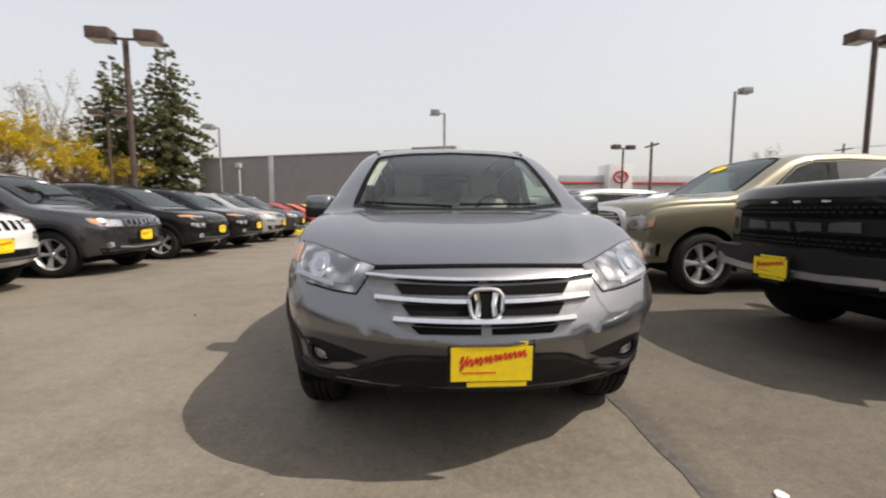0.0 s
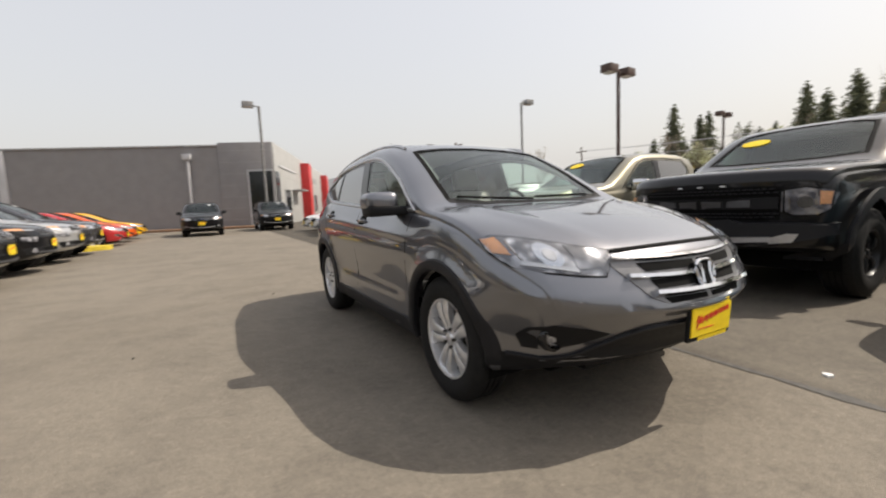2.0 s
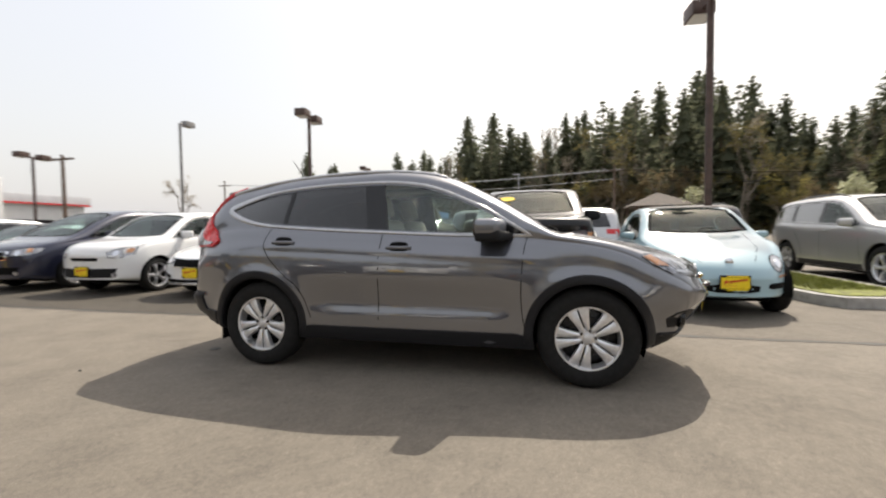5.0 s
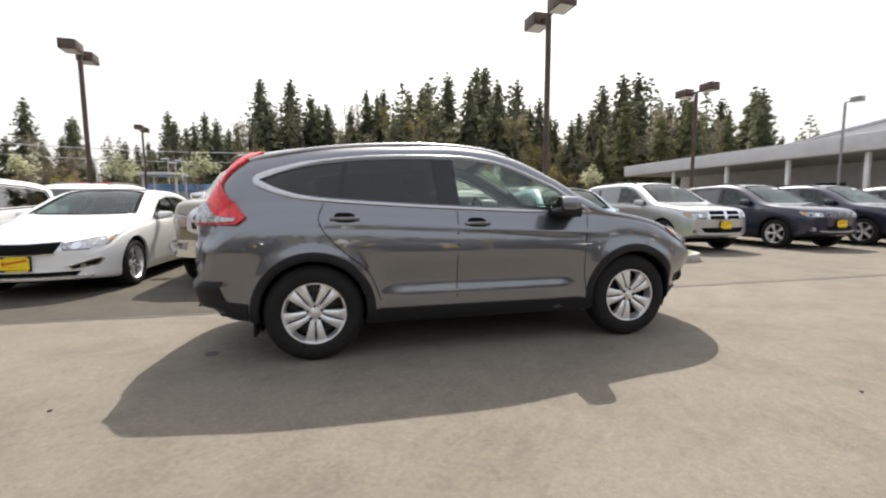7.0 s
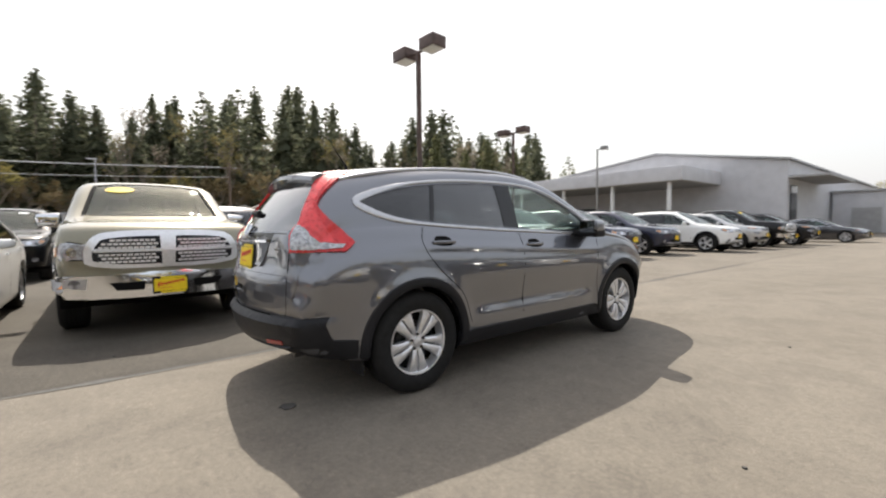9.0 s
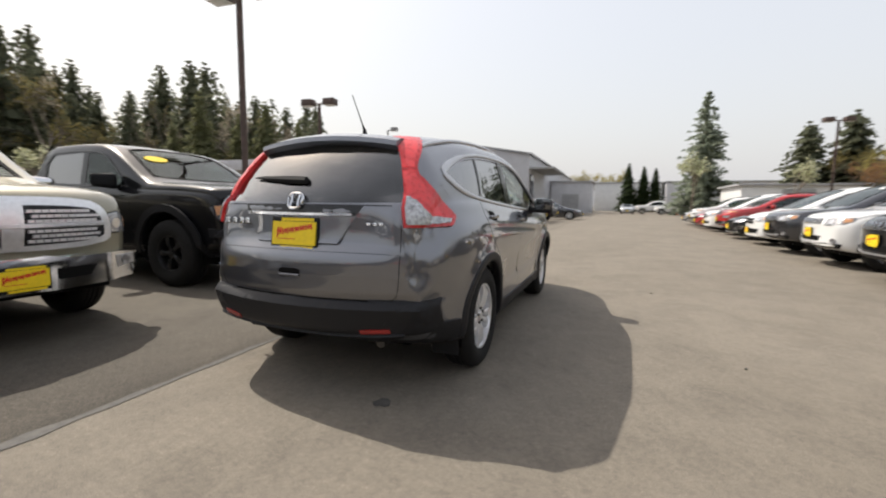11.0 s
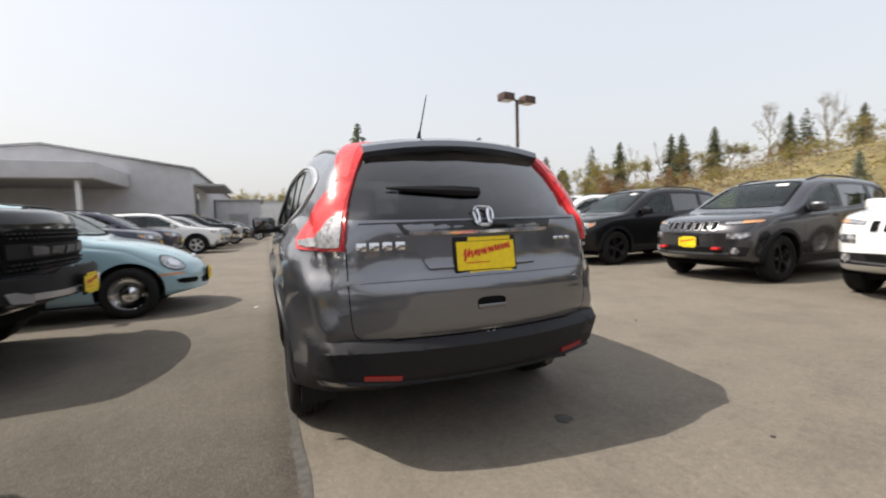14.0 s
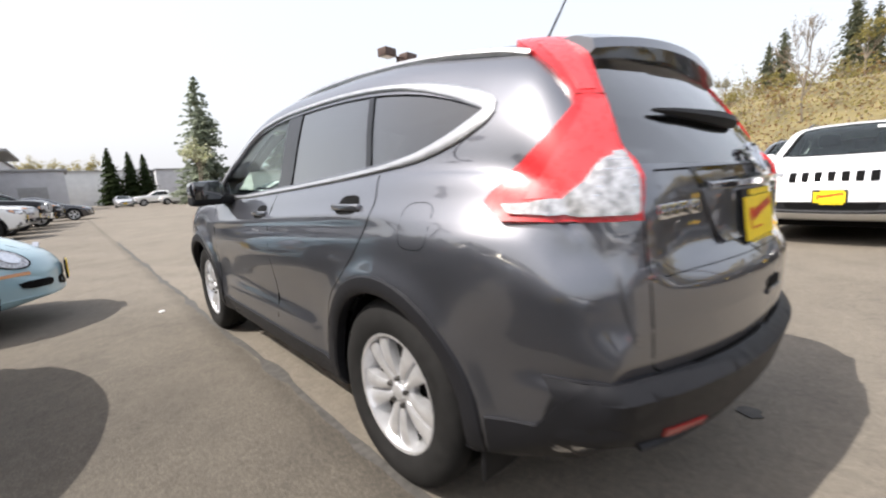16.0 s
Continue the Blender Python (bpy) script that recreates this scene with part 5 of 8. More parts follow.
GC = dict(len=4.82, half=0.965, bowf=0.26, bowr=0.16, tum=0.30, corner=0.12, clear=0.22, sill=0.30,
          top=[(0, 0.83), (0.06, 0.95), (0.16, 1.02), (0.5, 1.08), (1.0, 1.13), (1.22, 1.17), (1.45, 1.30), (1.80, 1.50), (2.15, 1.665), (2.45, 1.735), (2.9, 1.76), (3.6, 1.74), (4.2, 1.69), (4.36, 1.63), (4.55, 1.38), (4.68, 1.12), (4.76, 0.98), (4.82, 0.80)],
          bot=[(0, 0.42), (0.2, 0.34), (0.6, 0.30), (1.4, 0.27), (3.4, 0.27), (4.3, 0.33), (4.82, 0.46)],
          wid=[(0, 0.74), (0.06, 0.82), (0.16, 0.89), (0.35, 0.935), (0.7, 0.955), (1.4, 0.965), (3.8, 0.965), (4.3, 0.94), (4.6, 0.88), (4.82, 0.78)],
          belt=[(0, 0.80), (0.3, 0.96), (0.9, 1.04), (1.4, 1.08), (3.0, 1.13), (4.3, 1.18), (4.6, 1.05), (4.82, 0.75)],
          dlo=[(1.50, 1.13), (1.82, 1.34), (2.20, 1.54), (2.55, 1.60), (3.2, 1.61), (3.9, 1.58), (4.22, 1.52), (4.32, 1.40), (4.20, 1.25), (3.2, 1.18), (2.2, 1.145)],
          pillars=[(1.5, 1.66), (2.60, 2.72), (3.58, 3.70)], ws=ws_outline(0.72, 0.60, 1.25, 2.12, 2.20), wsz=1.15, rg=[(-0.62, 1.17), (-0.50, 1.56), (0.50, 1.56), (0.62, 1.17)],
          wr=0.385, tw=0.25, rim=0.25, track=0.945, axles=(0.90, 3.815), mirror=(0.94, 1.70, 1.20), mirror_size=(0.22, 0.18),
          cabin=dict(front=2.35, rear=3.25, floor=0.60, dash=1.42, dashz=1.14), archmat="clad", sillmat="clad",
          gaps=[[(1.52, 1.12), (1.50, 0.9), (1.46, 0.45)], [(2.66, 1.15), (2.66, 0.45)], [(3.72, 1.19), (3.56, 0.95), (3.36, 0.75), (3.30, 0.45)]], handles=[(2.46, 1.04), (3.50, 1.08)], hood_gap=[(0.50, 0.35), (0.72, 0.6), (0.80, 1.2)],
          headlamp=[(0.47, 0.93), (0.49, 0.815), (0.66, 0.815), (0.80, 0.84), (0.86, 0.90), (0.86, 0.965), (0.70, 0.955)], bulb=(0.62, 0.88, 0.045), signal=[(0.78, 0.86), (0.845, 0.89), (0.845, 0.945), (0.78, 0.94)],
          foglamp=(0.70, 0.52, 0.05), slots=(0.825, 0.935, 0.118, 0.072, "chrome"), plate=(0.0, 0.66), tag=(0.36, 2.02), rail=(0.60, 2.3, 4.1), trim="gloss",
          front=[("lower_grille", [(-0.42, 0.60), (0.42, 0.60), (0.36, 0.50), (-0.36, 0.50)], "gap", 0.004), ("front_skirt", [(-0.80, 0.47), (0.80, 0.47), (0.76, 0.385), (-0.76, 0.385)], "plastic", 0.010)],
          bars=[("bumper_strip", [(-0.55, 0.475), (-0.3, 0.455), (0.3, 0.455), (0.55, 0.475)], 0.03, 0.012, "satin")], tail=[(0.50, 1.12), (0.82, 1.12), (0.84, 0.98), (0.50, 1.0)])
CHER = dict(GC, len=4.62, half=0.93, bowf=0.30,
            top=[(0, 0.80), (0.07, 0.93), (0.18, 1.00), (0.5, 1.06), (0.95, 1.11), (1.12, 1.15), (1.35, 1.27), (1.70, 1.47), (2.02, 1.615), (2.3, 1.67), (2.8, 1.69), (3.5, 1.665), (4.05, 1.60), (4.2, 1.53), (4.38, 1.30), (4.5, 1.10), (4.57, 0.95), (4.62, 0.78)],
            bot=[(0, 0.43), (0.2, 0.34), (0.6, 0.29), (1.4, 0.26), (3.3, 0.26), (4.1, 0.32), (4.62, 0.46)],
            wid=[(0, 0.72), (0.06, 0.79), (0.16, 0.86), (0.35, 0.90), (0.7, 0.925), (1.4, 0.93), (3.6, 0.93), (4.1, 0.905), (4.4, 0.84), (4.62, 0.74)],
            belt=[(0, 0.77), (0.3, 0.94), (0.9, 1.02), (1.4, 1.06), (2.9, 1.12), (4.1, 1.17), (4.4, 1.02), (4.62, 0.72)],
            dlo=[(1.42, 1.11), (1.72, 1.31), (2.08, 1.49), (2.40, 1.54), (3.1, 1.545), (3.75, 1.50), (4.02, 1.42), (4.06, 1.33), (3.9, 1.23), (3.0, 1.16), (2.1, 1.125)],
            pillars=[(1.42, 1.57), (2.46, 2.58), (3.38, 3.50)], ws=ws_outline(0.70, 0.58, 1.17, 1.98, 2.05), wsz=1.13, rg=[(-0.58, 1.13), (-0.47, 1.48), (0.47, 1.48), (0.58, 1.13)],
            wr=0.37, tw=0.235, rim=0.232, track=0.91, axles=(0.91, 3.61), mirror=(0.90, 1.62, 1.17), cabin=dict(front=2.25, rear=3.1, floor=0.58, dash=1.35, dashz=1.12),
            gaps=[[(1.44, 1.10), (1.42, 0.9), (1.40, 0.45)], [(2.52, 1.13), (2.52, 0.45)], [(3.52, 1.17), (3.38, 0.95), (3.18, 0.75), (3.12, 0.45)]], handles=[(2.33, 1.02), (3.32, 1.06)],
            headlamp=[(0.50, 0.955), (0.50, 0.915), (0.70, 0.925), (0.86, 0.945), (0.87, 0.985), (0.70, 0.975)], signal=[(0.70, 0.93), (0.855, 0.95), (0.86, 0.98), (0.70, 0.97)], foglamp=(0.66, 0.52, 0.05),
            pair_panels=[("lamp_pod", [(0.56, 0.80), (0.56, 0.70), (0.72, 0.70), (0.80, 0.74), (0.80, 0.80)], "reflector")], slots=(0.83, 0.955, 0.128, 0.080, "satin"), plate=(0.0, 0.645), tag=(0.34, 1.88), rail=(0.56, 2.15, 3.9),
            front=[("front_skirt", [(-0.80, 0.575), (-0.4, 0.585), (0.4, 0.585), (0.80, 0.575), (0.76, 0.44), (-0.76, 0.44)], "plastic", 0.010), ("lower_grille", [(-0.46, 0.565), (0.46, 0.565), (0.42, 0.50), (-0.42, 0.50)], "gap", 0.014)], bars=[("skirt_strip", [(-0.60, 0.475), (-0.3, 0.465), (0.3, 0.465), (0.60, 0.475)], 0.028, 0.018, "satin_dark")], tail=[(0.42, 1.06), (0.78, 1.06), (0.80, 0.96), (0.42, 0.97)])
del CHER["bulb"]
DUR = dict(GC, len=5.08, axles=(0.93, 3.97), slots=None, top=[(0, 0.85), (0.06, 0.98), (0.16, 1.04), (0.5, 1.10), (1.0, 1.15), (1.25, 1.19), (1.5, 1.33), (1.85, 1.54), (2.2, 1.70), (2.5, 1.77), (3.0, 1.80), (3.8, 1.79), (4.5, 1.75), (4.66, 1.68), (4.85, 1.40), (4.95, 1.15), (5.02, 1.0), (5.08, 0.82)],
           bot=[(0, 0.42), (0.2, 0.34), (0.6, 0.30), (1.4, 0.27), (3.4, 0.27), (4.5, 0.33), (5.08, 0.46)], wid=[(0, 0.74), (0.06, 0.82), (0.16, 0.89), (0.35, 0.935), (0.7, 0.955), (1.4, 0.965), (4.1, 0.965), (4.6, 0.94), (4.9, 0.88), (5.08, 0.78)],
           belt=[(0, 0.82), (0.3, 0.98), (0.9, 1.06), (1.4, 1.10), (3.0, 1.15), (4.6, 1.20), (4.85, 1.05), (5.08, 0.75)],
           dlo=[(1.55, 1.15), (1.88, 1.37), (2.25, 1.57), (2.6, 1.635), (3.3, 1.65), (4.2, 1.63), (4.5, 1.55), (4.55, 1.40), (4.4, 1.26), (3.2, 1.20), (2.2, 1.165)], pillars=[(1.55, 1.7), (2.68, 2.80), (3.72, 3.84)], ws=ws_outline(0.72, 0.60, 1.28, 2.16, 2.24),
           archmat=None, front=[("grille_frame", [(-0.44, 1.0), (0.44, 1.0), (0.46, 0.78), (-0.46, 0.78)], "chrome", 0.012), ("lower_grille", [(-0.6, 0.60), (0.6, 0.60), (0.5, 0.48), (-0.5, 0.48)], "gap", 0.006)]
           + [("grille_slot", [(s * 0.05, z), (s * 0.40, z), (s * 0.40, z + 0.075), (s * 0.05, z + 0.075)], "gap", 0.018) for s in (-1, 1) for z in (0.80, 0.905)])
del DUR["slots"]
KIA = dict(GC, len=4.83, half=0.915, bowf=0.34, bowr=0.2, tum=0.42, corner=0.10, clear=0.14, sill=0.20, slots=None,
           top=[(0, 0.60), (0.07, 0.69), (0.2, 0.76), (0.6, 0.85), (1.1, 0.93), (1.3, 0.98), (1.55, 1.10), (1.95, 1.29), (2.25, 1.40), (2.6, 1.45), (3.0, 1.45), (3.4, 1.40), (3.8, 1.27), (4.15, 1.12), (4.35, 1.06), (4.65, 1.03), (4.78, 0.95), (4.83, 0.75)],
           bot=[(0, 0.24), (0.3, 0.19), (1.2, 0.17), (3.6, 0.17), (4.4, 0.22), (4.83, 0.34)], wid=[(0, 0.70), (0.06, 0.77), (0.18, 0.84), (0.4, 0.885), (0.8, 0.91), (2, 0.915), (3.9, 0.915), (4.4, 0.88), (4.7, 0.80), (4.83, 0.72)],
           belt=[(0, 0.56), (0.4, 0.74), (1.0, 0.84), (1.6, 0.90), (3.0, 0.95), (4.0, 0.97), (4.83, 0.70)], dlo=[(1.62, 0.95), (1.95, 1.14), (2.25, 1.27), (2.6, 1.325), (3.0, 1.325), (3.4, 1.26), (3.72, 1.12), (3.80, 1.03), (3.3, 1.0), (2.3, 0.97)],
           pillars=[(1.62, 1.78), (2.66, 2.76), (3.48, 3.56)], ws=ws_outline(0.68, 0.52, 1.40, 2.22, 2.32), wsz=0.96, rg=[(-0.50, 1.16), (-0.40, 1.33), (0.40, 1.33), (0.50, 1.16)], rgdepth=1.6,
           wr=0.335, tw=0.225, rim=0.235, track=0.895, axles=(0.94, 3.735), mirror=(0.89, 1.82, 1.01), mirror_size=(0.19, 0.13), cabin=dict(front=2.4, rear=3.2, floor=0.36, dash=1.55, dashz=0.93), archmat=None, sillmat=None,
           gaps=[[(1.56, 0.93), (1.54, 0.7), (1.50, 0.3)], [(2.71, 0.98), (2.71, 0.3)], [(3.74, 1.0), (3.6, 0.8), (3.4, 0.6), (3.34, 0.3)]], handles=[(2.5, 0.86), (3.5, 0.90)], hood_gap=[(0.5, 0.3), (0.7, 0.6), (0.74, 1.3)],
           headlamp=[(0.40, 0.665), (0.46, 0.60), (0.66, 0.60), (0.80, 0.66), (0.84, 0.76), (0.70, 0.735)], bulb=(0.56, 0.645, 0.045), signal=[(0.795, 0.70), (0.815, 0.705), (0.825, 0.745), (0.795, 0.74)], plate=(0.0, 0.45), rail=None, trim="chrome", oval=None,
           front=[("grille", [(-0.42, 0.685), (-0.12, 0.665), (0.12, 0.665), (0.42, 0.685), (0.38, 0.565), (0.10, 0.553), (-0.10, 0.553), (-0.38, 0.565)], "gap", 0.016), ("lower_grille", [(-0.60, 0.335), (0.60, 0.335), (0.56, 0.285), (-0.56, 0.285)], "gap", 0.014)],
           bars=[("grille_rim", [(-0.43, 0.69), (-0.12, 0.672), (0.12, 0.672), (0.43, 0.69)], 0.018, 0.022, "chrome"), ("grille_low_rim", [(-0.38, 0.562), (-0.1, 0.549), (0.1, 0.549), (0.38, 0.562)], 0.018, 0.022, "chrome"), ("grille_side", [(-0.43, 0.69), (-0.38, 0.562)], 0.016, 0.022, "chrome"), ("grille_side", [(0.43, 0.69), (0.38, 0.562)], 0.016, 0.022, "chrome"), ("lip", [(-0.7, 0.27), (0, 0.26), (0.7, 0.27)], 0.025, 0.012, "chrome")],
           pair_panels=[("fog_surround", [(0.46, 0.40), (0.60, 0.445), (0.76, 0.495), (0.785, 0.46), (0.74, 0.395), (0.52, 0.345)], "chrome"), ("fog_recess", [(0.495, 0.395), (0.60, 0.428), (0.75, 0.475), (0.76, 0.45), (0.725, 0.405), (0.53, 0.36)], "gap")], foglamp=(0.62, 0.40, 0.028), tail=[(0.45, 0.95), (0.80, 0.98), (0.80, 0.86), (0.45, 0.85)])
for _k in ("slots", "rail", "oval"):
    del KIA[_k]
SOUL = dict(GC, len=4.12, half=0.89, bowf=0.26, tum=0.20, corner=0.10, clear=0.18, sill=0.26, slots=None,
            top=[(0, 0.74), (0.06, 0.86), (0.2, 0.95), (0.6, 1.02), (0.9, 1.06), (1.1, 1.15), (1.4, 1.36), (1.7, 1.53), (2.0, 1.61), (2.5, 1.64), (3.2, 1.62), (3.7, 1.57), (3.85, 1.50), (3.97, 1.2), (4.05, 0.95), (4.12, 0.75)],
            bot=[(0, 0.30), (0.3, 0.25), (1, 0.23), (3.2, 0.23), (4.12, 0.36)], wid=[(0, 0.70), (0.06, 0.78), (0.18, 0.84), (0.4, 0.88), (1, 0.89), (3.4, 0.89), (3.8, 0.86), (4.12, 0.76)], belt=[(0, 0.70), (0.3, 0.90), (0.9, 0.99), (1.5, 1.03), (3.2, 1.10), (3.8, 1.12), (4.12, 0.70)],
            dlo=[(1.20, 1.07), (1.5, 1.30), (1.78, 1.46), (2.1, 1.50), (3.0, 1.48), (3.5, 1.42), (3.55, 1.30), (3.4, 1.17), (2.2, 1.10)], pillars=[(1.2, 1.35), (2.12, 2.22), (3.0, 3.1)], ws=ws_outline(0.67, 0.60, 0.98, 1.66, 1.74), wsz=1.06, rg=[(-0.55, 1.12), (-0.48, 1.42), (0.48, 1.42), (0.55, 1.12)],
            wr=0.33, tw=0.225, rim=0.232, track=0.87, axles=(0.80, 3.35), mirror=(0.87, 1.40, 1.12), cabin=dict(front=1.95, rear=2.75, floor=0.5, dash=1.15, dashz=1.05), archmat=None, sillmat="plastic",
            gaps=[[(1.18, 1.05), (1.16, 0.4)], [(2.17, 1.1), (2.17, 0.4)], [(3.1, 1.15), (3.0, 0.8), (2.92, 0.4)]], handles=[(1.98, 0.98), (2.9, 1.02)], hood_gap=[(0.5, 0.3), (0.7, 0.6), (0.74, 0.95)],
            headlamp=[(0.46, 0.80), (0.50, 0.70), (0.70, 0.70), (0.82, 0.77), (0.82, 0.90), (0.62, 0.87)], bulb=(0.62, 0.78, 0.05), signal=[(0.74, 0.78), (0.80, 0.80), (0.80, 0.87), (0.74, 0.86)], plate=(0, 0.45), rail=None, foglamp=(0.6, 0.38, 0.04),
            front=[("grille", [(-0.34, 0.70), (0.34, 0.70), (0.30, 0.64), (-0.30, 0.64)], "gap", 0.004), ("lower_grille", [(-0.66, 0.50), (0.66, 0.50), (0.56, 0.33), (-0.56, 0.33)], "plastic", 0.005)], bars=[], tail=[(0.6, 1.3), (0.76, 1.28), (0.80, 0.9), (0.66, 0.9)])
VAN = dict(SOUL, len=5.14, half=0.98, tum=0.24, corner=0.13, top=[(0, 0.74), (0.06, 0.86), (0.2, 0.94), (0.6, 1.02), (0.85, 1.07), (1.1, 1.20), (1.6, 1.47), (2.0, 1.64), (2.4, 1.73), (3.0, 1.755), (4.2, 1.74), (4.7, 1.68), (4.85, 1.58), (4.98, 1.2), (5.06, 0.95), (5.14, 0.75)],
           bot=[(0, 0.28), (0.3, 0.22), (1, 0.20), (4.2, 0.20), (5.14, 0.34)], wid=[(0, 0.74), (0.06, 0.83), (0.18, 0.90), (0.4, 0.95), (1, 0.975), (4.4, 0.98), (4.8, 0.94), (5.14, 0.84)], belt=[(0, 0.70), (0.3, 0.88), (0.9, 0.98), (1.5, 1.04), (3.2, 1.08), (4.7, 1.12), (5.14, 0.70)],
           dlo=[(1.25, 1.09), (1.65, 1.33), (2.05, 1.52), (2.4, 1.58), (3.6, 1.60), (4.4, 1.57), (4.55, 1.40), (4.4, 1.18), (2.4, 1.12)], pillars=[(1.25, 1.5), (2.45, 2.57), (3.55, 3.67)], ws=ws_outline(0.74, 0.64, 0.95, 1.98, 2.08), rg=[(-0.62, 1.12), (-0.54, 1.52), (0.54, 1.52), (0.62, 1.12)],
           wr=0.345, axles=(0.95, 4.03), track=0.955, mirror=(0.96, 1.62, 1.15), cabin=dict(front=2.2, rear=3.2, floor=0.5, dash=1.2, dashz=1.08), gaps=[[(1.40, 1.05), (1.38, 0.4)], [(2.51, 1.1), (2.51, 0.4)], [(3.6, 1.12), (3.55, 0.4)]], handles=[(2.35, 1.0), (2.7, 1.0)],
           headlamp=[(0.50, 0.84), (0.52, 0.72), (0.76, 0.73), (0.88, 0.80), (0.88, 0.88), (0.7, 0.88)], front=[("grille", [(-0.46, 0.82), (0.46, 0.82), (0.40, 0.64), (-0.40, 0.64)], "chrome", 0.004), ("lower_grille", [(-0.66, 0.50), (0.66, 0.50), (0.56, 0.36), (-0.56, 0.36)], "gap", 0.005)]
           + [("grille_slot", [(s * 0.04, z), (s * 0.38, z), (s * 0.38, z + 0.06), (s * 0.04, z + 0.06)], "gap", 0.010) for s in (-1, 1) for z in (0.66, 0.745)])
for _d in (SOUL, VAN):
    del _d["slots"], _d["rail"]
RAM = dict(GC, len=5.81, half=1.01, bowf=0.27, bowr=0.05, tum=0.25, corner=0.13, clear=0.30, sill=0.42, crease=0.02,
           top=[(0, 1.00), (0.02, 1.08), (0.06, 1.15), (0.14, 1.205), (0.36, 1.245), (0.7, 1.27), (1.2, 1.29), (1.42, 1.32), (1.65, 1.45), (2.0, 1.68), (2.25, 1.82), (2.5, 1.88), (3.0, 1.90), (3.6, 1.88), (3.85, 1.80), (3.95, 1.55), (4.0, 1.36), (4.1, 1.345), (5.7, 1.345), (5.78, 1.2), (5.81, 0.8)],
           bot=[(0, 0.42), (0.2, 0.40), (0.6, 0.40), (1.6, 0.38), (4.2, 0.38), (5.81, 0.5)], wid=[(0, 0.90), (0.04, 0.945), (0.12, 0.97), (0.3, 0.985), (0.7, 1.0), (1.3, 1.01), (5.5, 1.01), (5.81, 0.98)],
           belt=[(0, 0.95), (0.06, 1.06), (0.2, 1.11), (0.5, 1.14), (1.2, 1.17), (2, 1.19), (3.9, 1.22), (4.1, 1.24), (5.81, 1.2)], dlo=[(1.78, 1.25), (2.05, 1.47), (2.28, 1.66), (2.5, 1.73), (3.0, 1.75), (3.55, 1.73), (3.68, 1.60), (3.70, 1.30), (2.7, 1.27)],
           pillars=[(1.78, 1.9), (2.72, 2.84)], ws=ws_outline(0.76, 0.64, 1.45, 2.22, 2.32, 0.08), wsz=1.27, wr=0.405, tw=0.275, rim=0.262, track=1.0, axles=(1.02, 4.60), archgap=0.07,
           mirror=(1.01, 1.98, 1.30), mirror_size=(0.26, 0.20), mirrormat="chrome", cabin=dict(front=2.55, rear=3.25, floor=0.72, dash=1.65, dashz=1.28), archmat=None, sillmat="clad", trim="gloss", rail=None, slots=None, rg=None,
           gaps=[[(1.72, 1.2), (1.70, 0.5)], [(2.78, 1.28), (2.78, 0.5)], [(3.76, 1.3), (3.72, 0.5)]], handles=[(2.6, 1.16), (3.55, 1.18)], handlemat="chrome", hood_gap=[(0.62, 0.45), (0.80, 0.8), (0.84, 1.4)],
           headlamp=[(0.74, 1.01), (0.73, 0.84), (0.92, 0.84), (0.965, 0.88), (0.965, 1.0), (0.85, 1.03)], bulb=(0.82, 0.925, 0.045), signal=[(0.942, 0.88), (0.962, 0.885), (0.962, 0.97), (0.942, 0.975)], foglamp=(0.82, 0.60, 0.02), plate=(0.0, 0.555), plateout=0.16, bumperend=([(0.02, 0.48), (0.42, 0.50), (0.44, 0.67), (0.02, 0.68)], "chrome"), lampside=[(0.08, 0.85), (0.24, 0.87), (0.27, 0.99), (0.08, 1.01)], oval=None,
           front=[("grille_surround", round_poly([(-0.70, 0.74), (0.70, 0.74), (0.72, 0.95), (0.60, 1.125), (-0.60, 1.125), (-0.72, 0.95)], 2), "alloy", 0.050), ("grille", round_poly([(-0.63, 0.785), (0.63, 0.785), (0.645, 0.94), (0.54, 1.07), (-0.54, 1.07), (-0.645, 0.94)], 2), "clad", 0.056),
                  ("grille_spine", [(-0.055, 0.77), (0.055, 0.77), (0.075, 1.09), (-0.075, 1.09)], "alloy", 0.080),
                  ("bumper", round_poly([(-0.89, 0.68), (0.89, 0.68), (0.89, 0.56), (0.82, 0.44), (-0.82, 0.44), (-0.89, 0.56)], 1, 0.1), "chrome", 0.12)]
           + [("bumper_slot", [(s * 0.50, 0.60), (s * 0.22, 0.60), (s * 0.22, 0.52), (s * 0.44, 0.52)], "gap", 0.126) for s in (-1, 1)] + [("fog_recess", [(s * 0.66, 0.65), (s * 0.84, 0.65), (s * 0.85, 0.57), (s * 0.68, 0.54)], "satin", 0.126) for s in (-1, 1)]
           + [("fog_lamp", [(s * 0.76 + 0.05 * math.cos(t), 0.60 + 0.045 * math.sin(t)) for t in np.linspace(0, 2 * math.pi, 13)[:-1]], "reflector", 0.132) for s in (-1, 1)] + [("lower_valance", [(-0.84, 0.46), (0.84, 0.46), (0.80, 0.425), (-0.80, 0.425)], "plastic", 0.06)],
           bars=[("grille_bar", [(-0.62, 0.935), (0, 0.93), (0.62, 0.935)], 0.045, 0.088, "alloy")], meshout=0.072, meshfill=(0.40, 0.30), mesh=(-0.60, 0.60, 0.795, 1.06, 24, 7, "alloy"), meshgap=[(-0.09, 0.09, 0, 2), (-1, 1, 0.905, 0.96), (-1, -0.52, 1.02, 2), (0.52, 1, 1.02, 2)], badge=None, pair_panels=[], tail=[(0.85, 1.25), (0.98, 1.25), (0.98, 0.9), (0.85, 0.9)])
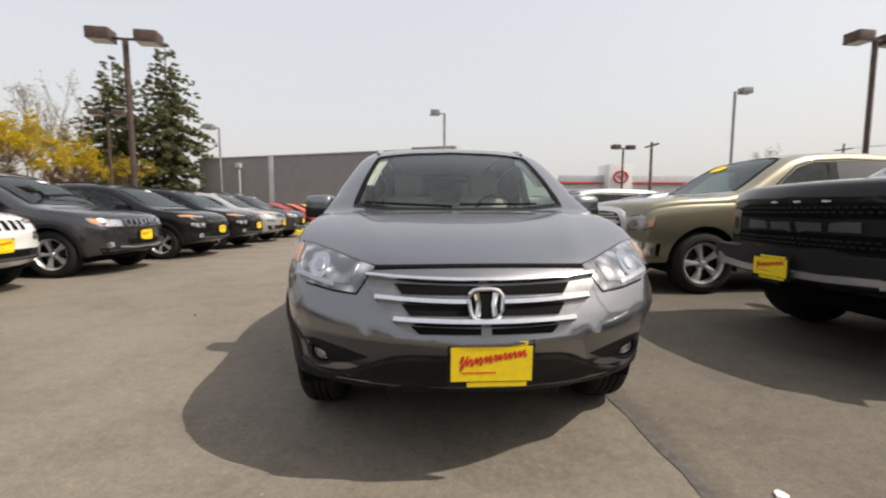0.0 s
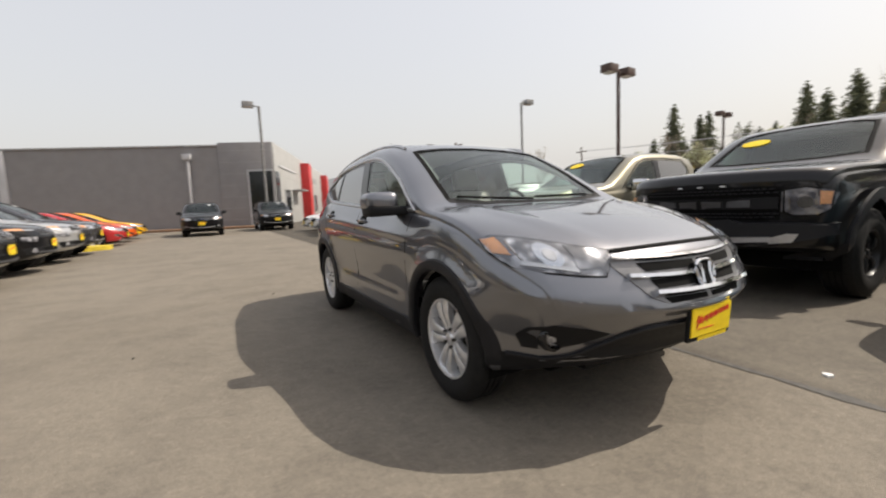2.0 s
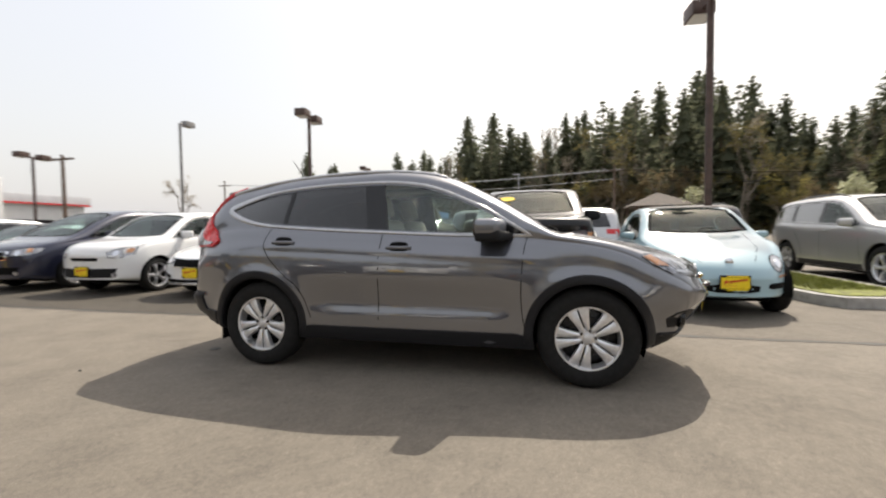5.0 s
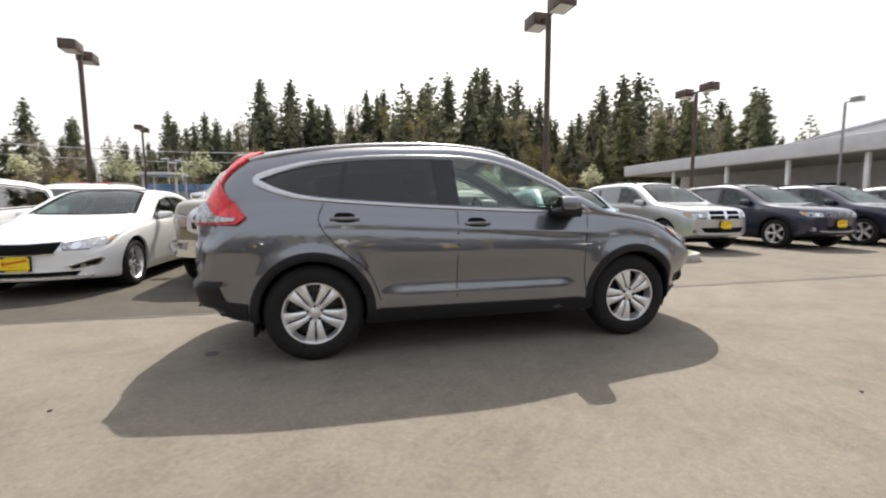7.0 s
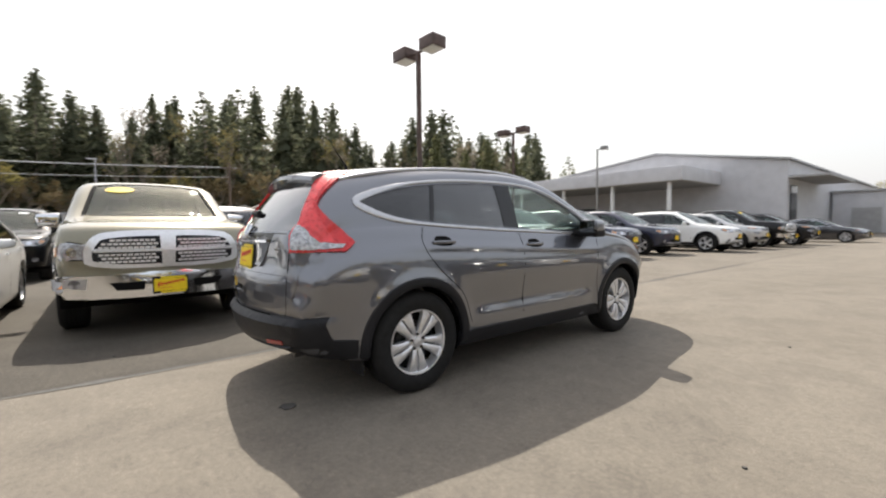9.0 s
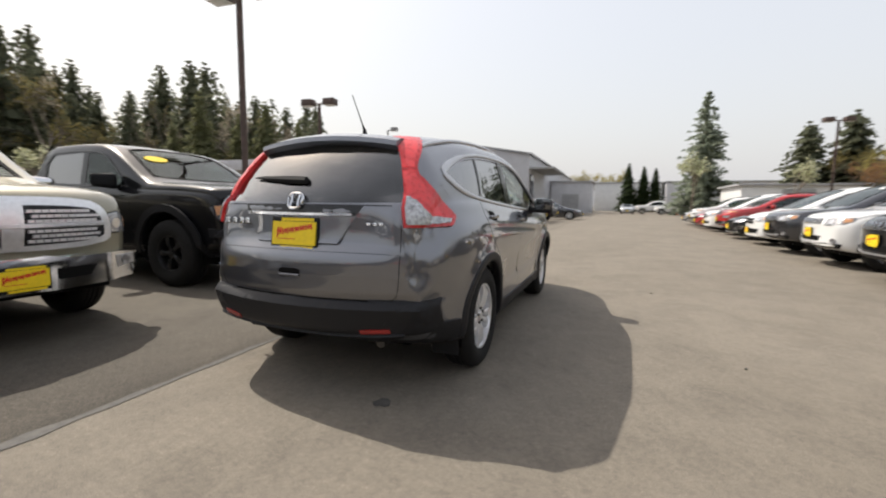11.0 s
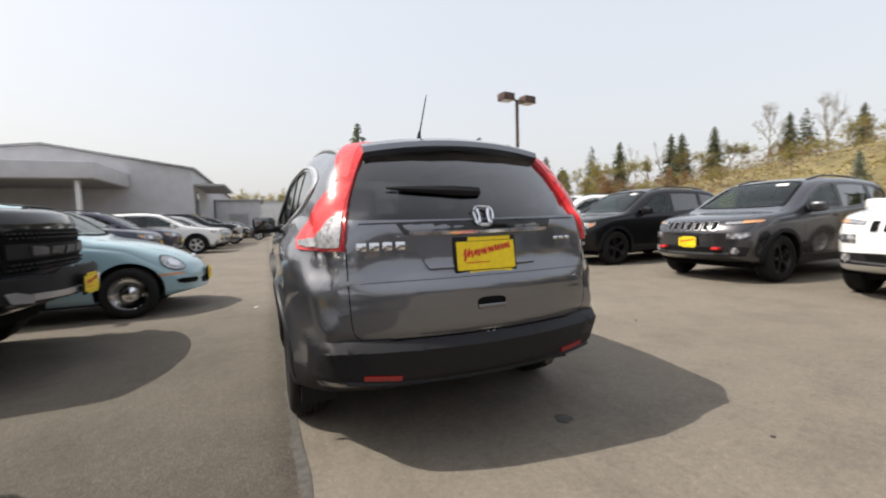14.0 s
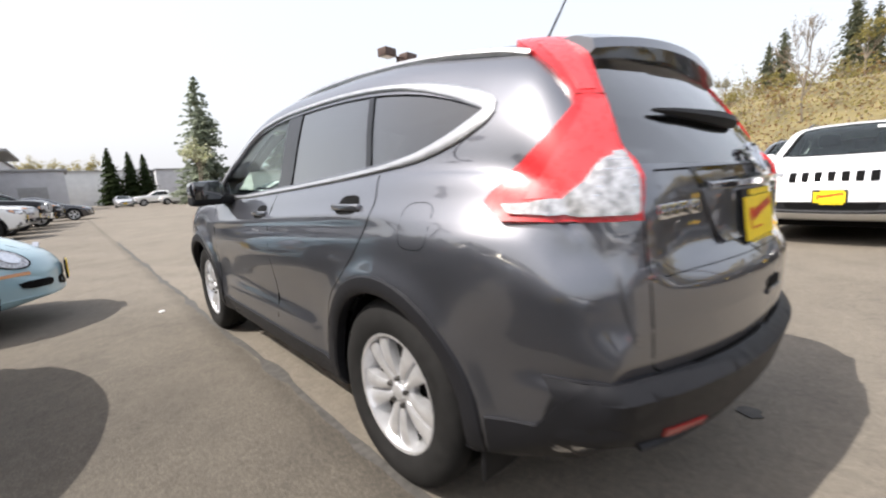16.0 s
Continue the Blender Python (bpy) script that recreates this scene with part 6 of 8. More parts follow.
RAPT = dict(RAM, half=1.06, len=5.6, tum=0.20, corner=0.08, bowf=0.30, top=[(0, 1.20), (0.012, 1.245), (0.04, 1.28), (0.10, 1.305), (0.34, 1.33), (0.8, 1.36), (1.3, 1.38), (1.5, 1.41), (1.75, 1.55), (2.1, 1.76), (2.35, 1.89), (2.6, 1.96), (3.1, 1.985), (3.7, 1.97), (3.95, 1.88), (4.05, 1.6), (4.1, 1.44), (4.2, 1.42), (5.5, 1.42), (5.56, 1.2), (5.6, 0.9)],
            bot=[(0, 0.56), (0.2, 0.50), (0.7, 0.46), (1.6, 0.44), (4.2, 0.44), (5.6, 0.6)], wid=[(0, 1.0), (0.03, 1.02), (0.10, 1.035), (0.3, 1.045), (0.7, 1.05), (1.3, 1.06), (5.4, 1.06), (5.6, 1.02)],
            belt=[(0, 1.13), (0.06, 1.19), (0.2, 1.22), (0.5, 1.235), (1.2, 1.26), (2, 1.27), (3.9, 1.29), (4.2, 1.30), (5.6, 1.25)], dlo=[(1.88, 1.32), (2.15, 1.55), (2.38, 1.74), (2.6, 1.81), (3.1, 1.83), (3.65, 1.81), (3.80, 1.68), (3.80, 1.37), (2.8, 1.34)],
            pillars=[(1.88, 2.0), (2.82, 2.94)], ws=ws_outline(0.80, 0.68, 1.55, 2.32, 2.42, 0.08), wsz=1.38, wr=0.445, tw=0.32, rim=0.23, track=1.08, axles=(1.06, 4.44), archgap=0.10, archmat="clad", archw=0.085, archout=0.07,
            mirror=(1.05, 2.08, 1.40), mirror_size=(0.27, 0.22), mirrormat="plastic", rimmat="blackrim", handlemat="plastic", cabin=dict(front=2.65, rear=3.35, floor=0.8, dash=1.75, dashz=1.34), gaps=[[(1.80, 1.25), (1.78, 0.6)], [(2.88, 1.34), (2.88, 0.6)], [(3.86, 1.36), (3.82, 0.6)]], handles=[(2.7, 1.2), (3.65, 1.22)],
            headlamp=[(0.70, 1.10), (0.70, 0.90), (0.76, 0.86), (0.92, 0.86), (1.0, 0.92), (1.01, 1.08), (0.84, 1.12)], bulb=(0.84, 0.98, 0.055), darkbulb=True, signal=[(0.93, 0.96), (0.995, 0.96), (1.0, 1.07), (0.93, 1.08)], foglamp=None, plate=(0.0, 0.665), badge=None,
            front=[("grille", [(-0.68, 0.82), (0.68, 0.82), (0.68, 1.12), (0.55, 1.145), (-0.55, 1.145), (-0.68, 1.12)], "gap", 0.01), ("grille_bar", [(-0.66, 0.925), (0.66, 0.925), (0.66, 1.035), (-0.66, 1.035)], "plastic", 0.03),
                   ("bumper", round_poly([(-0.97, 0.79), (0.97, 0.79), (0.97, 0.68), (0.70, 0.60), (-0.70, 0.60), (-0.97, 0.68)], 1, 0.1), "clad", 0.14)] + [("bumper_wing", [(s * 0.60, 0.655), (s * 0.72, 0.70), (s * 0.80, 0.70), (s * 0.76, 0.62), (s * 0.62, 0.605)], "satin", 0.150) for s in (-1, 1)] + [("marker_lamp", [(x - 0.022, 1.152), (x + 0.022, 1.152), (x + 0.022, 1.164), (x - 0.022, 1.164)], "paper", 0.02) for x in (-0.22, 0.0, 0.22)] + [("grille_letter", [(x - 0.095, 0.945), (x + 0.095, 0.945), (x + 0.095, 1.015), (x - 0.095, 1.015)], "satin_dark", 0.045) for x in (-0.36, -0.12, 0.12, 0.36)],
            bars=[("skid_bar", [(-0.62, 0.645), (-0.3, 0.635), (0.3, 0.635), (0.62, 0.645)], 0.075, 0.155, "satin")], meshfill=(0.36, 0.22), lampside=[(0.05, 0.89), (0.26, 0.92), (0.34, 1.06), (0.05, 1.09)], meshout=0.03, mesh=(-0.66, 0.66, 0.83, 1.13, 26, 9, "clad"), meshgap=[(-9, 9, 0.91, 1.05)], plateout=0.19, bumperend=([(0.02, 0.66), (0.36, 0.68), (0.38, 0.79), (0.02, 0.79)], "clad"), pair_panels=[("fog_recess", [(0.70, 0.73), (0.95, 0.73), (0.95, 0.67), (0.74, 0.64)], "gap")])
for _d in (RAM, RAPT):
    for _k in ("rail", "slots", "rg", "oval"):
        del _d[_k]
del RAPT["foglamp"]
RAPT["oval"], RAM["oval"] = (-0.46, 2.08), (-0.36, 2.10)
BUG = dict(KIA, len=4.08, half=0.86, bowf=0.42, bowr=0.30, tum=0.40, corner=0.06, clear=0.16, sill=0.24, crease=0.0,
           top=[(0, 0.50), (0.05, 0.60), (0.15, 0.69), (0.35, 0.80), (0.6, 0.89), (0.9, 0.965), (1.15, 1.01), (1.3, 1.06), (1.5, 1.22), (1.75, 1.38), (1.95, 1.46), (2.2, 1.49), (2.6, 1.48), (3.0, 1.40), (3.4, 1.22), (3.7, 1.02), (3.95, 0.75), (4.08, 0.5)],
           bot=[(0, 0.28), (0.3, 0.22), (1, 0.20), (3.2, 0.20), (4.08, 0.34)], wid=[(0, 0.52), (0.06, 0.62), (0.18, 0.72), (0.4, 0.80), (0.8, 0.845), (1.4, 0.86), (3.2, 0.86), (3.7, 0.80), (4.08, 0.58)], belt=[(0, 0.45), (0.3, 0.66), (0.8, 0.84), (1.4, 0.92), (3.0, 0.96), (3.7, 0.80), (4.08, 0.45)],
           dlo=[(1.42, 0.99), (1.62, 1.16), (1.85, 1.30), (2.1, 1.35), (2.5, 1.34), (2.75, 1.26), (2.75, 1.03), (2.0, 1.0)], pillars=[(1.42, 1.52), (2.30, 2.36)], ws=ws_outline(0.64, 0.54, 1.28, 1.82, 1.90, 0.07), wsz=1.02, wr=0.32, tw=0.205, rim=0.205, spoke_style="dish", rimmat="chrome", track=0.855, axles=(0.78, 3.29), archgap=0.05,
           mirror=(0.85, 1.55, 1.02), mirror_size=(0.18, 0.12), cabin=dict(front=2.15, rear=2.8, floor=0.42, dash=1.42, dashz=0.99), gaps=[[(1.40, 0.95), (1.38, 0.3)], [(2.6, 0.98), (2.56, 0.6), (2.45, 0.3)]], handles=[(2.42, 0.90)], hood_gap=[(0.30, 0.20), (0.46, 0.55), (0.56, 1.25)],
           headlamp=[(0.585 + 0.10 * math.cos(t), 0.665 + 0.10 * math.sin(t)) for t in np.linspace(0, 2 * math.pi, 21)[:-1]], bulb=(0.585, 0.665, 0.05), signal=[(0.56, 0.50), (0.74, 0.505), (0.74, 0.53), (0.56, 0.53)], plate=(0.0, 0.455), badge=(0.70, "chrome", 0.045), trim="gloss",
           front=[("lower_grille", round_poly([(-0.30, 0.43), (0.30, 0.43), (0.28, 0.33), (-0.28, 0.33)], 1), "gap", 0.003)], bars=[("bumper_line", [(-0.7, 0.30), (0, 0.295), (0.7, 0.30)], 0.02, 0.006, "body")], pair_panels=[("bumper_slot", round_poly([(0.40, 0.44), (0.64, 0.45), (0.62, 0.38), (0.40, 0.37)], 1), "gap")], rgdepth=1.2, rearglass="mid")
del BUG["foglamp"], BUG["rg"]
KIA["softtop"] = [(-0.50, 2.36), (0, 2.38), (0.50, 2.36), (0.51, 2.9), (0.46, 3.3), (0, 3.34), (-0.46, 3.3), (-0.51, 2.9)]
KIA["toplook"] = ("gloss", "dark glass roof")
BUG["seatmat"] = "seat"
BUG["toplook"] = ("plastic", "black cloth soft top")
BUG["softtop"] = [(-0.50, 1.93), (0, 1.915), (0.50, 1.93), (0.53, 2.3), (0.54, 2.8), (0.50, 3.2), (0, 3.3), (-0.50, 3.2), (-0.54, 2.8), (-0.53, 2.3)]


for _d in (KIA, SOUL, VAN, RAM, RAPT, BUG):
    _d.pop("tag", None)


def park(root, x, y, facing, turn=0):
    """Stand a car with its nose at (x, y). facing 1: towards +x, -1: towards -x, 0: towards -y."""
    root.matrix_basis = pose(x, y, 0, 0, 0, facing * 90 + turn)
    return root


def recolour(root, colour, old, label):
    for o in root.children_recursive:
        if o.type == "MESH" and o.material_slots and o.material_slots[0].material == M[old]:
            o.material_slots[0].link = "OBJECT"
            o.material_slots[0].material = M[colour]
    return tagged(root, label)


def again(root, old, x, y, facing, colour, label, turn=0):
    """Another car of the same model."""
    return recolour(copy_thing(root, pose(x, y, 0, 0, 0, facing * 90 + turn)), colour, old, label)


EAST, WEST = "row of cars facing west", "row of cars facing east"
# east row, noses towards -x
park(vehicle(BUG, "beetle_convertible", "pale blue rounded convertible with dark folded roof", "baby", EAST), 1.80, -0.98, -1)
park(vehicle(RAPT, "black_pickup", "lifted black off-road pickup with grey arches", "black", EAST), 2.60, 1.53, -1)
park(vehicle(RAM, "beige_pickup", "olive beige pickup with chrome grille and bumper", "beige", EAST), 2.38, 4.68, -1)
park(vehicle(KIA, "white_sedan", "white sedan with dark roof and chrome lip", "white", EAST), 2.05, 7.15, -1)
soul = park(vehicle(SOUL, "white_hatchback", "white boxy hatchback with black bumper", "white", EAST), 2.05, 9.55, -1)
van = park(vehicle(VAN, "navy_minivan", "dark navy minivan with chrome grille", "navy", EAST), 2.05, 12.0, -1)
kia = [o for o in scene.objects if o.name == "white_sedan"][0]
# west row, noses towards +x
cher = park(vehicle(CHER, "white_suv", "white SUV with seven-slot grille and black skirt", "white", WEST), -5.48, 3.98, 1)
gc = park(vehicle(GC, "charcoal_suv", "charcoal grey SUV with chrome grille slots", "dark", WEST), -5.24, 6.38, 1)
park(vehicle(DUR, "silver_suv", "large silver SUV with chrome cross grille", "silver", EAST), 4.1, -5.4, -1)
again(cher, "white", -5.05, 8.9, 1, "black", "black SUV with seven-slot grille")
again(cher, "white", -5.05, 11.2, 1, "black", "black SUV with seven-slot grille")
again(cher, "white", -5.05, 13.5, 1, "silver", "silver SUV with seven-slot grille")
again(gc, "dark", -5.05, 15.9, 1, "dark", "charcoal grey SUV with chrome grille slots")
trail = recolour(again(cher, "white", -5.44, 1.33, 1, "dark", "charcoal SUV with black wheels"), "blackrim", "alloy", "charcoal SUV with black wheels and red tow hooks")
for _s in (-1, 1):
    part("tow_hook", box(_s * 0.46 - 0.055, _s * 0.46 + 0.055, -0.035, 0.08, 0.535, 0.575, bev=0.012), M["badge_red"], trail, "red tow hook")
recolour(again(gc, "dark", -5.33, -1.92, 1, "black", "black SUV with dark seven-slot grille"), "blackrim", "alloy", "black SUV with dark wheels and dark grille")
again(gc, "dark", -5.4, -4.4, 1, "white", "white SUV with dark seven-slot grille")
again(gc, "dark", -5.4, -6.9, 1, "dark", "dark grey SUV with seven-slot grille")
again(van, "navy", -5.6, -9.4, 1, "white", "white minivan in the row")
again(kia, "white", -5.6, -11.9, 1, "black", "black sedan in the row")
again(cher, "white", -5.7, -14.3, 1, "red", "dark red SUV in the row")
again(van, "navy", -5.7, -16.8, 1, "white", "white minivan in the row")
again(kia, "white", -5.7, -19.3, 1, "red", "red sedan in the row")
again(cher, "white", -5.8, -21.8, 1, "white", "white SUV in the row")
again(kia, "white", -5.8, -24.2, 1, "silver", "silver sedan in the row")
again(kia, "white", -5.0, 20.4, 1, "red", "red coupe in the row")
again(kia, "white", -5.0, 23.0, 1, "orange", "orange coupe in the row")
again(kia, "white", -5.0, 26.0, 1, "yellow", "yellow coupe in the row")
again(gc, "dark", -11.8, 2.4, 1, "dark", "dark SUV in the second row")
again(gc, "dark", -11.8, 7.0, 1, "dark", "dark SUV in the second row")
# further east row
again(gc, "dark", 3.85, -8.6, -1, "navy", "navy SUV with chrome grille slots")
again(gc, "dark", 3.8, -11.6, -1, "navy", "dark blue SUV with yellow windscreen sticker")
again(gc, "dark", 2.75, -14.9, -1, "white", "white SUV with chrome grille slots")
again(cher, "white", 2.55, -17.8, -1, "silver", "silver SUV in the far row")
ram = [o for o in scene.objects if o.name == "beige_pickup"][0]
again(ram, "beige", 2.3, -20.8, -1, "black", "black pickup with chrome bumper")
again(cher, "white", 1.85, -23.6, -1, "black", "black SUV in the far row")
again(kia, "white", 0.55, -29.2, -1, "dark", "dark grey sedan at the end of the row")
again(kia, "white", 2.05, 14.5, -1, "dark", "dark sedan beside the minivan")
again(soul, "white", 2.1, 17.0, -1, "silver", "silver hatchback in the row")
again(kia, "white", 2.2, 19.3, -1, "white", "white sedan in the row")
again(kia, "white", 2.3, 21.8, -1, "white", "white sedan in the row")
# facing the aisle in front of the grey building
again(gc, "dark", -2.35, 23.2, 0, "black", "black SUV facing down the aisle")
again(gc, "dark", 1.45, 25.0, 0, "black", "black SUV facing down the aisle")
# second row to the east
for _x, _y, _c, _l, _t in ((12.2, 3.0, "dark", "dark SUV in the row behind", 90), (12.4, 0.2, "silver", "silver SUV in the row behind", 90), (12.2, -2.6, "black", "black SUV in the row behind", 90), (9.6, 7.2, "black", "black SUV behind the pickup", -90), (12.4, 9.6, "white", "white SUV in the row behind", 90), (12.2, 12.4, "silver", "silver SUV in the row behind", 90)):
    again(gc, "dark", _x, _y, 0, _c, _l, _t)

# far end of the lot
again(kia, "white", -3.6, -60.0, 0, "silver", "silver sedan at the lot's far end", 180)
again(ram, "beige", -4.6, -62.0, 1, "white", "white pickup at the lot's far end")
again(cher, "white", -7.0, -60.5, 1, "white", "white SUV at the lot's far end")

# ---- buildings, poles, kerbs ----
M["greywall"] = plain("grey_stucco", (0.262, 0.252, 0.256), 0.85, 0, 0.06, 1.5, rel=0.1)
M["sidewall"] = plain("pale_grey_panel", (0.40, 0.40, 0.39), 0.55, 0, 0.06, 1.0)
M["lightwall"] = plain("pale_metal_wall", (0.52, 0.52, 0.54), 0.6, 0, 0.06, 1.2)
M["whitewall"] = plain("white_panel", (0.70, 0.70, 0.69), 0.5, 0, 0.05, 1.0)
M["redwall"] = plain("red_panel", (0.55, 0.03, 0.03), 0.4, 0, 0.08, 2)
M["soffit"] = plain("shaded_soffit", (0.35, 0.35, 0.35), 0.8, 0, 0.08, 2)
M["darkglass"] = plain("dark_shop_glass", (0.015, 0.018, 0.02), 0.08, 0, 0.2, 1)
M["roofing"] = plain("grey_roofing", (0.36, 0.36, 0.37), 0.8, 0, 0.12, 2)
M["bronze"] = plain("bronze_pole_paint", (0.085, 0.055, 0.045), 0.5, 0.3, 0.25, 6)
M["greypole"] = plain("grey_pole_paint", (0.26, 0.255, 0.25), 0.5, 0.3, 0.2, 6)
M["lampface"] = plain("lamp_diffuser", (0.75, 0.75, 0.72), 0.3, 0, 0.05)
M["concrete"] = plain("kerb_concrete", (0.36, 0.345, 0.32), 0.85, 0, 0.2, 8, rel=0.2)
M["wood"] = plain("pole_wood", (0.14, 0.10, 0.075), 0.85, 0, 0.25, 8)
M["brown"] = plain("brown_shingle", (0.10, 0.08, 0.065), 0.9, 0, 0.25, 4)


def lamp_post(x, y, h, heads=2, turn=0.0, mt="bronze", rad=0.085):
    root = thing("lamp_post", ("brown" if mt == "bronze" else "grey") + " steel car park lamp post with box lamps", "lamp post", "lamp posts", pose(x, y, 0, 0, 0, turn))
    part("base", lathe([(0.0001, 0.35), (0.26, 0.35), (0.30, 0.30), (0.30, 0.0)], 20), M["concrete"], root, "", pose(0, 0, 0, 0, -90, 0))
    part("pole", tube([(0, 0, 0), (0, 0, h - 0.1)], rad, 10), M[mt], root)
    for s in ((-1, 1) if heads == 2 else (1,)):
        part("arm", tube([(0, 0, h - 0.12), (s * 0.40, 0, h - 0.10)], 0.045, 8), M[mt], root)
        hd = part("lamp_head", box(s * 0.35, s * 1.00, -0.27, 0.27, h - 0.22, h + 0.13, bev=0.015), M[mt], root)
        part("diffuser", box(s * 0.39, s * 0.96, -0.23, 0.23, h - 0.228, h - 0.215), M["lampface"], hd)
    return root


lamp_post(-9.6, 12.9, 6.6, 2, 8)
lamp_post(-20.5, 27.5, 7.4, 2, 8)
lamp_post(1.41, 29.2, 8.0, 1, 180, "greypole")
lamp_post(19.5, 24.9, 8.6, 1, 0, "greypole")
lamp_post(15.4, 12.85, 7.0, 2, 6)
lamp_post(7.87, -2.68, 6.75, 2, 4)
lamp_post(-10.8, -12.0, 7.0, 2, 8)
lamp_post(13.8, -13.6, 6.7, 2, 6)
lamp_post(19.9, -32.3, 8.6, 1, 190, "greypole")
lamp_post(35.9, 19.0, 7.5, 2, 6)
lamp_post(-17.5, -36.0, 8.0, 2, 8)
lamp_post(-15.1, 31.0, 7.2, 1, 180, "greypole", 0.07)
lamp_post(16.8, 34.0, 6.4, 2, 8)

# grey building closing the aisle
b = thing("grey_building", "long grey stucco building with dark corner doorway", "building")
_m = pose(2.55, 33.45, 0, 0, 0, -19.5)
part("wall", box(-26.4, -0.06, 0.0, 31.0, 0, 6.05), M["greywall"], b, "", _m)
part("parapet", box(-26.5, -3.8, -0.10, 31.0, 6.05, 6.17, bev=0.02), M["roofing"], b, "", _m)
part("raised_corner", box(-3.8, -0.05, -0.12, 4.3, 0.0, 6.30, bev=0.02), M["greywall"], b, "", _m)
for _i in range(7):
    part("wall_joint", box(-3.79, -0.06, -0.126, -0.119, 0.85 * _i + 0.6, 0.85 * _i + 0.62), M["soffit"], b, "", _m)
part("pilaster", box(-18.1, -17.6, -0.16, 0.0, 0, 6.04, bev=0.02), M["lightwall"], b, "pale wall pilaster", _m)
for _x in (-21.4, -5.9):
    part("downpipe", tube([(_x, -0.14, 0), (_x, -0.14, 5.1)], 0.11, 8), M["lightwall"], b, "", _m)
    part("rain_head", box(_x - 0.28, _x + 0.28, -0.40, -0.02, 5.1, 5.5, bev=0.02), M["lightwall"], b, "", _m)
d = part("doorway", box(-1.75, -0.12, -0.17, -0.12, 0.2, 4.15), M["darkglass"], b, "tall dark glazed doorway", _m)
part("door_frame", box(-1.86, -1.75, -0.21, -0.10, 0, 4.27), M["lightwall"], d)
part("door_head", box(-1.86, -0.02, -0.21, -0.10, 4.15, 4.27), M["lightwall"], d)
part("doorway_side", box(0.062, 0.10, 0.1, 1.5, 0.2, 4.15), M["darkglass"], b, "", _m)
part("side_wall", box(-0.06, 0.06, 0.0, 31.0, 0, 6.30, bev=0.02), M["sidewall"], b, "pale grey panelled side wall", _m)
for _i in range(6):
    part("panel_joint", box(0.058, 0.064, 0.05, 30.9, 1.0 * _i + 0.9, 1.0 * _i + 0.92), M["soffit"], b, "", _m)
part("fascia", box(0.06, 0.14, 1.6, 9.0, 4.6, 4.75, bev=0.01), M["lightwall"], b, "", _m)
for _y in (12.0, 29.0):
    part("red_portal", box(0.06, 0.9, _y, _y + 2.0, 0, 5.9, bev=0.03), M["redwall"], b, "red entrance portal", _m)
for _y, _w in ((3.4, 2.2), (16.0, 2.5), (21.0, 2.5)):
    w = part("window", box(0.05, 0.10, _y, _y + _w, 0.9, 2.9), M["darkglass"], b, "", _m)
    part("window_frame", box(0.06, 0.14, _y - 0.08, _y, 0.85, 2.95), M["soffit"], w)
part("awning", box(0.06, 1.1, 6.6, 9.4, 2.9, 3.02, bev=0.02), M["soffit"], b, "", _m)
part("sign_bars", box(0.06, 0.12, 20.5, 23.5, 4.3, 4.9), M["soffit"], b, "dark sign bars", _m)
bed = solid("planting_bed", box(-26, 0.0, -2.2, -0.4, 0.0, 0.14, bev=0.03), plain("bark_mulch", (0.19, 0.105, 0.06), 0.95, 0, 0.4, 12, rel=0.4), "bark planting bed before the building", "planting bed", "structure")
bed.matrix_basis = _m

# white showroom, far
b = thing("showroom", "distant white showroom with red emblem tower", "building")
part("wall", box(17, 46, 70, 88, 0, 6.3, bev=0.05), M["whitewall"], b)
part("roof_band", box(23.0, 46.5, 69.4, 70, 5.5, 6.9, bev=0.05), M["lightwall"], b)
part("red_line", box(23.0, 46.5, 69.34, 69.4, 5.5, 5.75), M["redwall"], b)
part("tower", box(30.6, 34.6, 67.5, 72, 0, 8.6, bev=0.08), M["whitewall"], b)
part("emblem", tube([(32.6 + 1.15 * math.cos(t), 67.4, 6.5 + 0.9 * math.sin(t)) for t in np.linspace(0, 2 * math.pi, 25)], 0.16, 8), M["badge_red"], b)
part("emblem_cross", tube([(32.1, 67.4, 6.7), (32.6, 67.4, 6.2), (33.1, 67.4, 6.7)], 0.13, 8), M["badge_red"], b)
for _x in (18.5, 21, 27.6, 36.5, 39.2):
    part("window", box(_x, _x + 2.5, 69.9, 70.05, 0.6, 3.4), M["darkglass"], b)

# pale gabled hall with a canopy
b = thing("gabled_hall", "pale metal hall with shallow gable and flat canopy", "building")
hall = bmesh.new()
gab = [(7.4, 0), (7.4, 6.8), (18.9, 8.75), (46, 5.6), (46, 0)]
prism(hall, gab, "y", -42.4, -95)
part("wall", hall, M["lightwall"], b)
rf = bmesh.new()
for (xa, za), (xb, zb) in (((7.1, 6.78), (18.9, 8.78)), ((18.9, 8.78), (46.3, 5.6))):
    prism(rf, [(xa, za), (xb, zb), (xb, zb + 0.18), (xa, za + 0.18)], "y", -42.1, -95.3)
part("roof", rf, M["roofing"], b)
part("canopy", box(12.6, 46, -42.39, -33.4, 5.0, 6.25, bev=0.06), M["lightwall"], b)
part("canopy_soffit", box(12.8, 45.8, -42.3, -33.6, 4.94, 5.0), M["soffit"], b)
for _x, _y in ((13.9, -34.1), (19.3, -34.1), (25, -34.1), (31, -34.1), (38, -34.1)):
    part("post", box(_x - 0.14, _x + 0.14, _y - 0.14, _y + 0.14, 0, 4.95, bev=0.02), M["whitewall"], b)
